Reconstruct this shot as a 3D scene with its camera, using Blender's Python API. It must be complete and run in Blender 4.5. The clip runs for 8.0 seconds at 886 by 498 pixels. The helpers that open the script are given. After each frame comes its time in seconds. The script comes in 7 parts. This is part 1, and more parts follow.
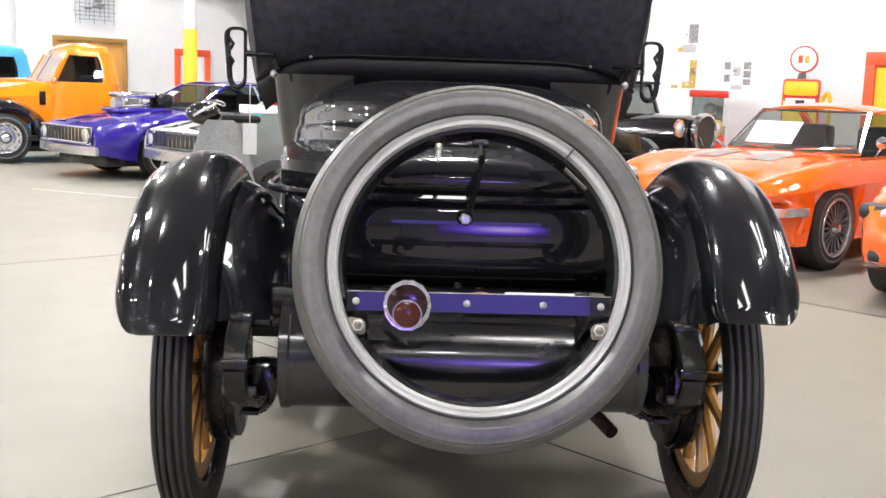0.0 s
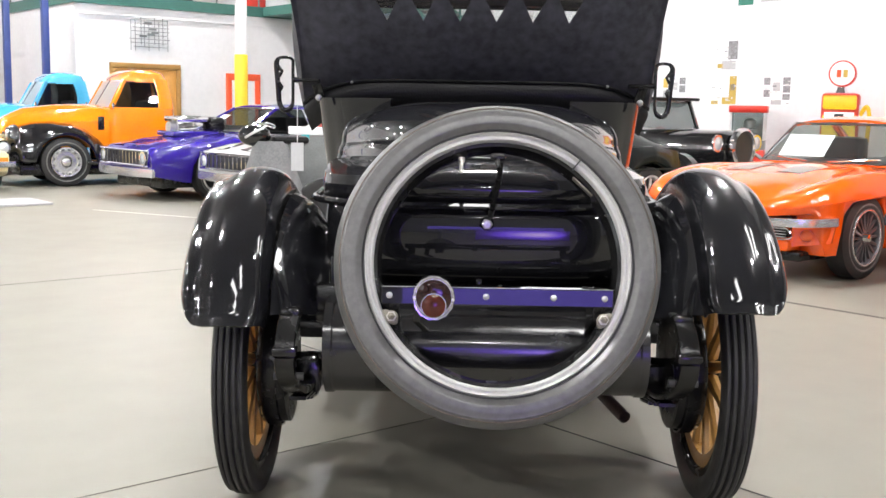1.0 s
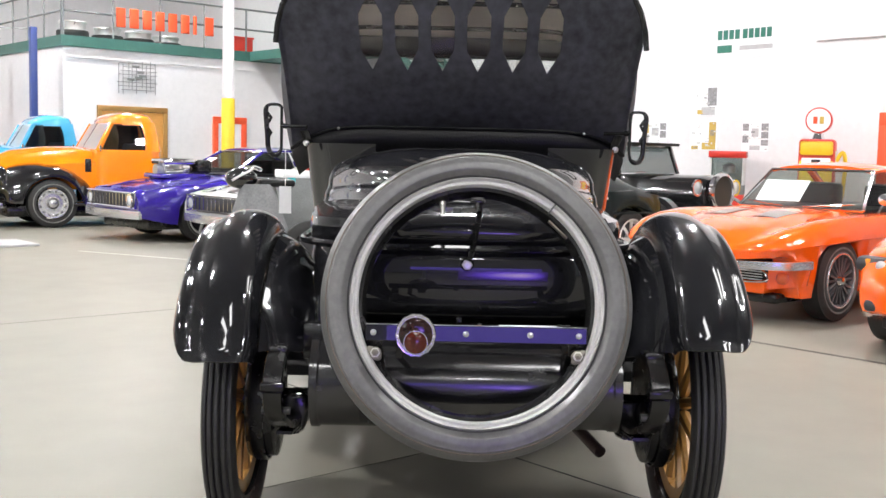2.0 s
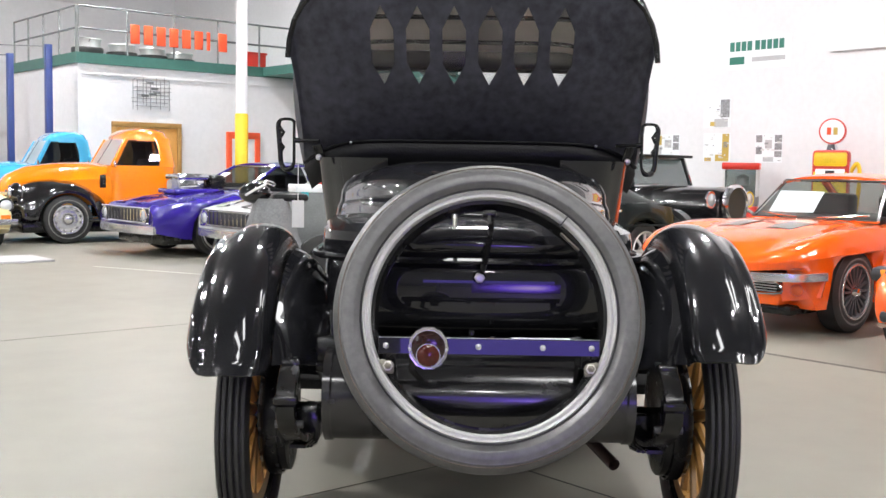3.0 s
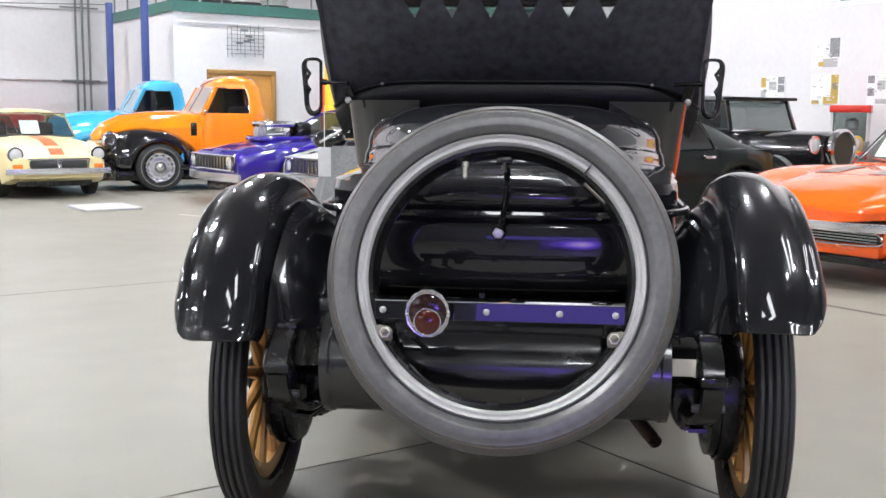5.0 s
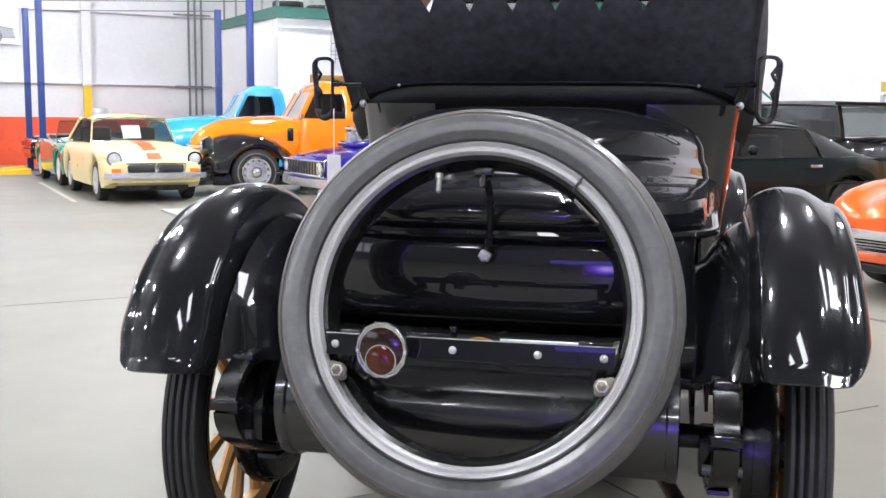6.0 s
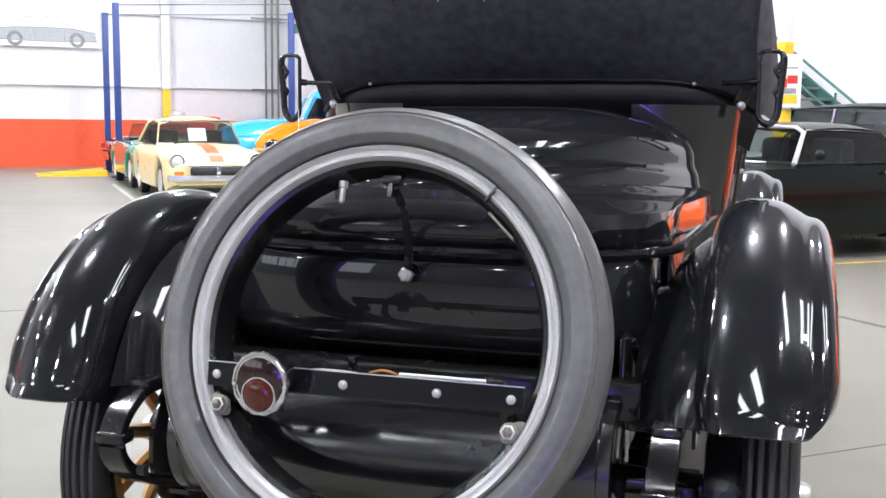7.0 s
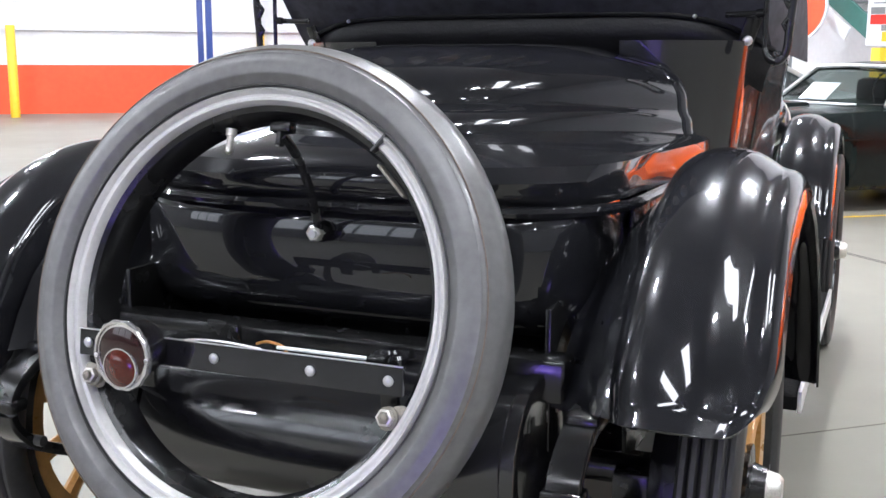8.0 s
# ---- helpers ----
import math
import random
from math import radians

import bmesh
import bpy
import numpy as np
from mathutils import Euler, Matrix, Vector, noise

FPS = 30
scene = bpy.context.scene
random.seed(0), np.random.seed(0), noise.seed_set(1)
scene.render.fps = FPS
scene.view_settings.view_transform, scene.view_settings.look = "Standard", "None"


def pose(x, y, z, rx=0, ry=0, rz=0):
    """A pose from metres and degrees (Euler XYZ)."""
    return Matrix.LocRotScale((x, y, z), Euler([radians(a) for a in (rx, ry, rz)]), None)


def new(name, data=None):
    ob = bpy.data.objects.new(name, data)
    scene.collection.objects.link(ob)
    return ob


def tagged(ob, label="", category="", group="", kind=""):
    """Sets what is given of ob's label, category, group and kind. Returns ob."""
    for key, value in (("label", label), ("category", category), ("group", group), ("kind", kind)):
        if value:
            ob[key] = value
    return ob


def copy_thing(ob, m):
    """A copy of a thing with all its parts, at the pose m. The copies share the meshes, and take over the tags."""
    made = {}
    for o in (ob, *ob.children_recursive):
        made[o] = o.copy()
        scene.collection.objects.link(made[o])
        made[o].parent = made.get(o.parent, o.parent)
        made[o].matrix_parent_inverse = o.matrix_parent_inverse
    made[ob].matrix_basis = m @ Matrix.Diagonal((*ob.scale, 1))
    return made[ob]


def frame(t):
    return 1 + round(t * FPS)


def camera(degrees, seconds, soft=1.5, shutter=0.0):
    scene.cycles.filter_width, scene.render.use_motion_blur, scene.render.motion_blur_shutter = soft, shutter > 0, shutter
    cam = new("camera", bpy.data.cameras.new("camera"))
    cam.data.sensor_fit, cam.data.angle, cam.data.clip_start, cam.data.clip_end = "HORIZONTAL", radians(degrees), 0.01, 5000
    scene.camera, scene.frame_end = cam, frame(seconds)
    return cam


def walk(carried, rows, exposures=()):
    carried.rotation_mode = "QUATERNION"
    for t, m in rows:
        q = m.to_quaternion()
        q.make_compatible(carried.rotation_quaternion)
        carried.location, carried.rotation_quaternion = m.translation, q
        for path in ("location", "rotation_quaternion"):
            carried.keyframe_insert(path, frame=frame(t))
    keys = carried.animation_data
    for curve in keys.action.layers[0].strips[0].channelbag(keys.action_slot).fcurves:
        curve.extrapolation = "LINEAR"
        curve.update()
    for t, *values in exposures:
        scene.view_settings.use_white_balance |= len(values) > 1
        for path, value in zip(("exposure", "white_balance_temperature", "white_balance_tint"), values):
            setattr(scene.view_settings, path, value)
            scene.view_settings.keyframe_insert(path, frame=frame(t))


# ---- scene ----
cam = camera(45.6, 8.0)
METRES, EYE, TILT, LEAN, TURN = 2.4, 1.25, -8.4, -1.9, -0.9
ROWS = [
    (0.0, 0.0, 0.0, 0.0, 0.0, 0.0, -0.0),
    (0.5, 0.0119, -0.0786, -0.0101, 0.97, 0.23, 0.24),
    (1.0, 0.03, -0.1454, -0.0213, 2.67, 1.06, 0.5),
    (1.5, 0.0363, -0.1881, -0.0263, 2.27, 1.87, 0.82),
    (2.0, 0.0359, -0.2033, -0.0264, 1.83, 3.38, 0.36),
    (3.5, 0.0418, -0.2047, -0.0286, 3.24, 4.17, 0.8),
    (4.0, 0.0577, -0.1793, -0.0271, 4.07, 1.95, 0.82),
    (4.5, 0.0901, -0.1302, -0.0217, 5.64, 1.21, 0.63),
    (6.0, 0.2487, 0.1277, 0.0101, 14.67, 1.57, -0.84),
    (6.5, 0.3032, 0.2057, 0.0192, 17.01, 1.63, -1.19),
    (7.0, 0.3605, 0.2902, 0.0294, 19.38, 1.65, -1.6),
    (7.5, 0.415, 0.3694, 0.038, 21.89, 0.67, -1.84),
    (8.0, 0.4646, 0.4445, 0.0458, 25.15, -1.54, -1.98),
]
walk(cam, [(t, pose(-0.08, 0, EYE, TILT, LEAN, TURN) @ pose(METRES * x, METRES * y, METRES * z, 90 + pitch, roll, yaw)) for t, x, y, z, yaw, pitch, roll in ROWS],
     exposures=[(0.0, 0.22, 6500, 10), (1.0, 0.19, 6480, 10), (2.0, 0.06, 6450, 10), (3.5, -0.08, 6330, 10), (4.5, -0.10, 6220, 10), (6.0, 0.03, 6050, 11), (7.0, 0.18, 5980, 11), (8.0, 0.32, 5920, 11)])

# ---------------------------------------------------------------- world
world = bpy.data.worlds.new("hall_world")
world.use_nodes = True
world.node_tree.nodes["Background"].inputs["Color"].default_value = (0.75, 0.8, 0.9, 1)
world.node_tree.nodes["Background"].inputs["Strength"].default_value = 0.05
scene.world = world
LAMP_POWER = 640.0
ROOM = pose(0, 0, 0, 0, 0, 42)          # the hall's walls stand at 42 degrees to the car
HA = Vector((0.743, 0.669, 0))          # along the hall
HB = Vector((-0.669, 0.743, 0))         # across the hall


# ---------------------------------------------------------------- materials
def mat(name, color, rough=0.5, metal=0.0, coat=0.0, vary=0.12, scale=8.0, bump=0.0, bump_scale=60.0, rand=0.0,
        emit=0.0, ior=1.5, spec=0.5, rough_vary=0.1, trans=0.0, alpha=1.0):
    m = bpy.data.materials.new(name)
    m.use_nodes = True
    nt = m.node_tree
    b = nt.nodes["Principled BSDF"]
    L = nt.links.new
    tc = nt.nodes.new("ShaderNodeTexCoord")
    n1 = nt.nodes.new("ShaderNodeTexNoise")
    n1.inputs["Scale"].default_value, n1.inputs["Detail"].default_value = scale, 6
    n2 = nt.nodes.new("ShaderNodeTexNoise")
    n2.inputs["Scale"].default_value, n2.inputs["Detail"].default_value = scale * 9, 3
    L(tc.outputs["Object"], n1.inputs["Vector"])
    L(tc.outputs["Object"], n2.inputs["Vector"])
    add = nt.nodes.new("ShaderNodeMath")
    add.operation = "ADD"
    L(n1.outputs["Fac"], add.inputs[0])
    L(n2.outputs["Fac"], add.inputs[1])
    rng = nt.nodes.new("ShaderNodeMapRange")
    rng.inputs["From Min"].default_value, rng.inputs["From Max"].default_value = 0.6, 1.4
    rng.inputs["To Min"].default_value, rng.inputs["To Max"].default_value = 1 - vary, 1 + vary
    L(add.outputs[0], rng.inputs["Value"])
    mul = nt.nodes.new("ShaderNodeMix")
    mul.data_type, mul.blend_type = "RGBA", "MULTIPLY"
    mul.inputs["Factor"].default_value = 1
    mul.inputs["A"].default_value = (*color, 1)
    last = rng.outputs["Result"]
    if rand:
        oi = nt.nodes.new("ShaderNodeObjectInfo")
        r2 = nt.nodes.new("ShaderNodeMapRange")
        r2.inputs["To Min"].default_value, r2.inputs["To Max"].default_value = 1 - rand, 1 + rand
        L(oi.outputs["Random"], r2.inputs["Value"])
        m2 = nt.nodes.new("ShaderNodeMath")
        m2.operation = "MULTIPLY"
        L(last, m2.inputs[0])
        L(r2.outputs["Result"], m2.inputs[1])
        last = m2.outputs[0]
    L(last, mul.inputs["B"])
    L(mul.outputs["Result"], b.inputs["Base Color"])
    rr = nt.nodes.new("ShaderNodeMapRange")
    rr.inputs["From Min"].default_value, rr.inputs["From Max"].default_value = 0.3, 0.7
    rr.inputs["To Min"].default_value = max(0.0, rough * (1 - rough_vary))
    rr.inputs["To Max"].default_value = min(1.0, rough * (1 + rough_vary))
    L(n1.outputs["Fac"], rr.inputs["Value"])
    L(rr.outputs["Result"], b.inputs["Roughness"])
    b.inputs["Metallic"].default_value = metal
    b.inputs["IOR"].default_value = ior
    b.inputs["Specular IOR Level"].default_value = spec
    b.inputs["Coat Weight"].default_value = coat
    b.inputs["Coat Roughness"].default_value = 0.02
    b.inputs["Transmission Weight"].default_value = trans
    b.inputs["Alpha"].default_value = alpha
    if emit:
        b.inputs["Emission Color"].default_value = (*color, 1)
        b.inputs["Emission Strength"].default_value = emit
    if bump:
        n3 = nt.nodes.new("ShaderNodeTexNoise")
        n3.inputs["Scale"].default_value, n3.inputs["Detail"].default_value = bump_scale, 4
        L(tc.outputs["Object"], n3.inputs["Vector"])
        bp = nt.nodes.new("ShaderNodeBump")
        bp.inputs["Strength"].default_value, bp.inputs["Distance"].default_value = bump, 0.004
        L(n3.outputs["Fac"], bp.inputs["Height"])
        L(bp.outputs["Normal"], b.inputs["Normal"])
    return m


def glass(name, tint=(0.8, 0.85, 0.85), rough=0.0, clear=0.85, gloss=0.07, milk=0.0, dust=(0.62, 0.58, 0.56)):
    """A thin pane: mostly see-through, with a gloss on it; dust is the colour milk clouds it with, for painted glare
    too.
    """
    m = bpy.data.materials.new(name)
    m.use_nodes = True
    nt = m.node_tree
    nt.nodes.remove(nt.nodes["Principled BSDF"])
    out = nt.nodes["Material Output"]
    tr = nt.nodes.new("ShaderNodeBsdfTransparent")
    tr.inputs["Color"].default_value = (tint[0] * clear, tint[1] * clear, tint[2] * clear, 1)
    gl = nt.nodes.new("ShaderNodeBsdfGlossy")
    gl.inputs["Roughness"].default_value = rough
    mx = nt.nodes.new("ShaderNodeMixShader")
    mx.inputs[0].default_value = gloss
    nt.links.new(tr.outputs[0], mx.inputs[1])
    nt.links.new(gl.outputs[0], mx.inputs[2])
    last = mx
    if milk:
        df = nt.nodes.new("ShaderNodeBsdfDiffuse")
        df.inputs["Color"].default_value = (*dust, 1)
        tl = nt.nodes.new("ShaderNodeBsdfTranslucent")
        tl.inputs["Color"].default_value = (*dust, 1)
        both = nt.nodes.new("ShaderNodeMixShader")
        nt.links.new(df.outputs[0], both.inputs[1])
        nt.links.new(tl.outputs[0], both.inputs[2])
        last = nt.nodes.new("ShaderNodeMixShader")
        last.inputs[0].default_value = milk
        nt.links.new(mx.outputs[0], last.inputs[1])
        nt.links.new(both.outputs[0], last.inputs[2])
    nt.links.new(last.outputs[0], out.inputs["Surface"])
    return m


M_BLACK = mat("black_enamel", (0.0115, 0.0118, 0.0135), 0.20, coat=1.0, vary=0.3, scale=5, rough_vary=0.3, bump=0.006, bump_scale=9, spec=0.10)
M_BARPAINT = mat("flat_black_bar_enamel", (0.0085, 0.0085, 0.0105), 0.10, coat=1.0, vary=0.2, scale=9, spec=0.2)
M_TANK = mat("dull_black_tank_paint", (0.009, 0.009, 0.010), 0.20, coat=0.5, vary=0.4, scale=9, rough_vary=0.4, spec=0.75)
M_CHASSIS = mat("chassis_black", (0.009, 0.009, 0.009), 0.22, vary=0.5, scale=14, rough_vary=0.5, bump=0.10, bump_scale=40)
M_CANVAS = mat("black_canvas", (0.052, 0.053, 0.062), 0.72, vary=0.6, scale=3, bump=0.5, bump_scale=300, spec=0.25)
M_RUBBER = mat("aged_grey_rubber", (0.108, 0.107, 0.104), 0.34, vary=0.30, scale=7, bump=0.08, bump_scale=90, rough_vary=0.05, spec=0.85)
M_RUBBER_DARK = mat("black_rubber", (0.026, 0.0255, 0.025), 0.5, vary=0.3, scale=9, bump=0.2, bump_scale=60)
M_SOFTLINE = mat("worn_white_rubber", (0.13, 0.13, 0.125), 0.7, vary=0.6, scale=20)
M_TYRE_FAR = mat("dark_tyre_rubber", (0.018, 0.018, 0.018), 0.6, vary=0.3)
M_RIM = mat("silver_rim_paint", (0.56, 0.555, 0.535), 0.42, metal=0.15, vary=0.08, scale=14, rough_vary=0.08, bump=0.1)
M_WOOD = mat("varnished_spoke_wood", (0.42, 0.22, 0.06), 0.3, coat=0.4, vary=0.14, scale=16)
M_NICKEL = mat("dull_nickel", (0.62, 0.60, 0.55), 0.35, metal=0.9, vary=0.3, scale=30, bump=0.2)
M_CHROME = mat("chrome", (0.78, 0.78, 0.8), 0.08, metal=1.0, vary=0.05)
M_BRIGHT = mat("aged_bright_plating", (0.72, 0.72, 0.73), 0.24, metal=0.8, vary=0.08, scale=20)
M_CASTWHEEL = mat("grey_cast_wheel", (0.14, 0.14, 0.15), 0.3, metal=0.6, vary=0.2, scale=20)
M_STEEL = mat("bright_bolt_steel", (0.62, 0.62, 0.62), 0.32, metal=0.75, vary=0.1)
M_RUST = mat("brown_pipe_steel", (0.07, 0.045, 0.035), 0.5, metal=0.3, vary=0.4, scale=20, bump=0.3)
M_BRASS = mat("dirty_nickel_brass", (0.24, 0.22, 0.18), 0.5, metal=0.35, vary=0.3, scale=40, bump=0.3)
M_DARKBOLT = mat("dark_bolt_steel", (0.09, 0.09, 0.09), 0.4, metal=0.6, vary=0.3, scale=30)
M_REDLENS = mat("red_lens", (0.070, 0.009, 0.004), 0.06, coat=0.35, spec=0.4, vary=0.35, scale=60)
M_BEZEL = mat("plated_bezel", (0.66, 0.65, 0.64), 0.22, metal=0.9, vary=0.1, scale=40, bump=0.1)
M_AMBERLENS = mat("smoked_lens", (0.026, 0.009, 0.008), 0.06, coat=0.3, spec=0.4, vary=0.25, scale=60)
M_PANE = glass("celluloid_pane", (0.98, 0.95, 0.95), 0.10, 0.95, 0.10, 0.09)
M_GLASS = glass("window_glass", (0.62, 0.68, 0.66))
M_GLASS_CLEAR = glass("clear_windscreen_glass", (0.86, 0.95, 0.93), 0.0, 0.92, 0.14, 0.05)
# blue-white cloud mixed into the glass in place of a bright reflection
M_GLASS_GLARE = glass("glare_windscreen_glass", (0.85, 0.95, 0.97), 0.0, 0.95, 0.22, 0.55, (0.78, 0.86, 0.88))
# window glass with its tint darkened to stand for the dim cabins behind
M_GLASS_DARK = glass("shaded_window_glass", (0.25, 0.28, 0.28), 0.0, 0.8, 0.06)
M_WIRE = mat("orange_wire", (0.5, 0.22, 0.05), 0.5)
M_ALU = mat("aluminium_trim", (0.75, 0.75, 0.74), 0.3, metal=0.6, vary=0.15)
M_LEATHER = mat("black_leather", (0.010, 0.010, 0.011), 0.34, vary=0.3, bump=0.25, bump_scale=120, spec=0.18)
M_BOARD = mat("ribbed_black_matting", (0.012, 0.012, 0.012), 0.85, vary=0.3, bump=0.4, bump_scale=80, spec=0.1)
M_RIDGE = mat("brown_stained_ridge", (0.15, 0.115, 0.085), 0.6, vary=0.4, scale=20)
M_LINING = mat("grey_lining_cloth", (0.80, 0.73, 0.67), 0.9, vary=0.12, scale=5)
M_TAG = mat("white_card", (0.82, 0.82, 0.80), 0.7, vary=0.05)

M_WALL = mat("white_wall_paint", (0.74, 0.73, 0.74), 0.6, vary=0.05, scale=1.2, bump=0.15, bump_scale=30)
def block_wall():
    """White paint over block work whose joints still show."""
    m = mat("white_painted_blockwork", (0.74, 0.73, 0.74), 0.6, vary=0.05, scale=1.2)
    nt = m.node_tree
    tc, mp, br, bp = (nt.nodes.new("ShaderNode" + k) for k in ("TexCoord", "Mapping", "TexBrick", "Bump"))
    mp.inputs["Rotation"].default_value = (radians(90), 0, radians(90))
    br.inputs["Scale"].default_value = 1.0
    br.inputs["Brick Width"].default_value, br.inputs["Row Height"].default_value, br.inputs["Mortar Size"].default_value = 0.40, 0.20, 0.008
    br.inputs["Color1"].default_value = br.inputs["Color2"].default_value = (1, 1, 1, 1)
    br.inputs["Mortar"].default_value = (0, 0, 0, 1)
    bp.inputs["Strength"].default_value, bp.inputs["Distance"].default_value = 0.35, 0.006
    nt.links.new(tc.outputs["Object"], mp.inputs["Vector"])
    nt.links.new(mp.outputs["Vector"], br.inputs["Vector"])
    nt.links.new(br.outputs["Color"], bp.inputs["Height"])
    nt.links.new(bp.outputs["Normal"], nt.nodes["Principled BSDF"].inputs["Normal"])
    return m


M_BLOCK = block_wall()
M_RED = mat("orange_red_wall_paint", (0.82, 0.095, 0.028), 0.5, vary=0.12, scale=0.8)
M_FARWALL = mat("unseen_wall_grey", (0.25, 0.252, 0.26), 0.6, vary=0.08, scale=0.7)
M_GREEN = mat("green_trim_paint", (0.045, 0.14, 0.115), 0.5, vary=0.15)
M_YELLOW = mat("yellow_safety_paint", (0.80, 0.52, 0.02), 0.45, vary=0.12)
M_BLUE = mat("blue_lift_paint", (0.022, 0.045, 0.19), 0.4, vary=0.15)
M_GREY = mat("grey_steel_paint", (0.18, 0.19, 0.19), 0.5, vary=0.2)
M_DOORWOOD = mat("yellow_wood_door", (0.62, 0.30, 0.07), 0.5, vary=0.12, scale=5)
M_DOORFRAME = mat("brown_door_frame", (0.36, 0.19, 0.05), 0.5, vary=0.12, scale=5)
M_REDPAINT = mat("red_paint", (0.62, 0.035, 0.02), 0.35, vary=0.1)
M_CEIL = mat("grey_ceiling_deck", (0.20, 0.20, 0.205), 0.7, vary=0.06, scale=0.6)
M_JOINT = mat("floor_joint_filler", (0.06, 0.06, 0.06), 0.7)
M_LAMP = mat("lamp_lens", (1.0, 0.985, 0.975), 0.4, emit=LAMP_POWER)
# half-power copy of the lamp, used where full light came out too bright
M_LAMP_DIM = mat("dimmed_lamp_lens", (1.0, 0.985, 0.975), 0.4, emit=LAMP_POWER * 0.5)
M_STRIP = mat("strip_lamp_diffuser", (1.0, 0.985, 0.975), 0.4, emit=20.0)
M_PAPER = mat("white_paper", (0.8, 0.82, 0.84), 0.6, vary=0.05)
M_BAR = mat("grey_print", (0.25, 0.25, 0.26), 0.6, vary=0.7, scale=30)
M_TEAL = mat("teal_plastic", (0.05, 0.4, 0.45), 0.4)


def floor_material():
    m = mat("polished_concrete", (0.222, 0.212, 0.176), 0.44, vary=0.09, scale=0.35, rough_vary=0.15, bump=0.0, spec=0.38)
    return m


M_FLOOR = floor_material()


# ---------------------------------------------------------------- mesh helpers
def link(name, bm, material, parent=None, label="", smooth=True):
    """One mesh object out of a bmesh."""
    me = bpy.data.meshes.new(name)
    bmesh.ops.recalc_face_normals(bm, faces=bm.faces)
    bm.to_mesh(me)
    bm.free()
    for p in me.polygons:
        p.use_smooth = smooth
    if smooth:
        me.set_sharp_from_angle(angle=radians(38))
    me.materials.append(material)
    ob = new(name, me)
    if parent is not None:
        ob.parent = parent
    if label:
        ob["label"] = label
    return ob


def part(name, bm, material, parent, label="", smooth=True):
    return link(name, bm, material, parent, label, smooth)


def thing(name, m, label, category, group="", kind=""):
    ob = new(name)
    ob.empty_display_size = 0.2
    ob.matrix_world = m
    return tagged(ob, label, category, group, kind)


def add_box(bm, x0, x1, y0, y1, z0, z1, bevel=0.0, m=None):
    r = bmesh.ops.create_cube(bm, size=1)
    vs = r["verts"]
    for v in vs:
        v.co = Vector(((x0 + x1) / 2 + v.co.x * (x1 - x0), (y0 + y1) / 2 + v.co.y * (y1 - y0), (z0 + z1) / 2 + v.co.z * (z1 - z0)))
    if bevel:
        es = list({e for v in vs for e in v.link_edges})
        r = bmesh.ops.bevel(bm, geom=es, offset=bevel, segments=2, affect="EDGES", profile=0.5)
        vs = list({v for f in r["faces"] for v in f.verts} | {v for v in vs if v.is_valid})
    if m is not None:
        bmesh.ops.transform(bm, matrix=m, verts=vs)
    return bm


def box(x0, x1, y0, y1, z0, z1, bevel=0.0, m=None):
    return add_box(bmesh.new(), x0, x1, y0, y1, z0, z1, bevel, m)


def add_rings(bm, rings, closed=True, cap=True):
    """Skin over rings of equally many points."""
    vv = [[bm.verts.new(p) for p in ring] for ring in rings]
    n = len(rings[0])
    for a, b in zip(vv, vv[1:]):
        for i in range(n if closed else n - 1):
            j = (i + 1) % n
            bm.faces.new((a[i], a[j], b[j], b[i]))
    if cap and closed:
        for ring in (vv[0], vv[-1]):
            if len(ring) > 2:
                bm.faces.new(ring)
    return bm


def rings(rr, closed=True, cap=True):
    return add_rings(bmesh.new(), rr, closed, cap)


def lathe(profile, segs=32, axis="x", at=(0, 0, 0), cap=False, bm=None):
    """Turn (along, radius) points about an axis."""
    bm = bm or bmesh.new()
    rr = []
    for a, r in profile:
        ring = []
        for k in range(segs):
            t = 2 * math.pi * k / segs
            c, s = r * math.cos(t), r * math.sin(t)
            p = {"x": (a, c, s), "y": (c, a, s), "z": (c, s, a)}[axis]
            ring.append(Vector(p) + Vector(at))
        rr.append(ring)
    return add_rings(bm, rr, True, cap)


def sweep(path, radius, segs=10, bm=None, flat=None, up=Vector((0, 0, 1)), cap=True):
    """A tube, or a strap of (width, thickness), along a path."""
    bm = bm or bmesh.new()
    path = [Vector(p) for p in path]
    rr = []
    for i, p in enumerate(path):
        d = (path[min(i + 1, len(path) - 1)] - path[max(i - 1, 0)]).normalized()
        side = d.cross(up)
        if side.length < 1e-4:
            side = d.cross(Vector((0, 1, 0)))
        side.normalize()
        nn = side.cross(d).normalized()
        if flat:
            w, h = flat[0] / 2, flat[1] / 2
            ring = [p + side * w * sx + nn * h * sz for sx, sz in ((-1, -0.6), (-0.92, -1), (0.92, -1), (1, -0.6), (1, 0.6), (0.92, 1), (-0.92, 1), (-1, 0.6))]
        else:
            r = radius[i] if isinstance(radius, (list, tuple)) else radius
            ring = [p + side * r * math.cos(2 * math.pi * k / segs) + nn * r * math.sin(2 * math.pi * k / segs) for k in range(segs)]
        rr.append(ring)
    return add_rings(bm, rr, True, cap)


def smooth_path(pts, n=8):
    """Points on a smooth curve through pts."""
    pts = [Vector(p) for p in pts]
    out = []
    for i in range(len(pts) - 1):
        p0, p1, p2, p3 = pts[max(i - 1, 0)], pts[i], pts[i + 1], pts[min(i + 2, len(pts) - 1)]
        for k in range(n):
            t = k / n
            out.append(0.5 * (2 * p1 + (p2 - p0) * t + (2 * p0 - 5 * p1 + 4 * p2 - p3) * t * t + (3 * p1 - p0 - 3 * p2 + p3) * t ** 3))
    out.append(pts[-1])
    return out


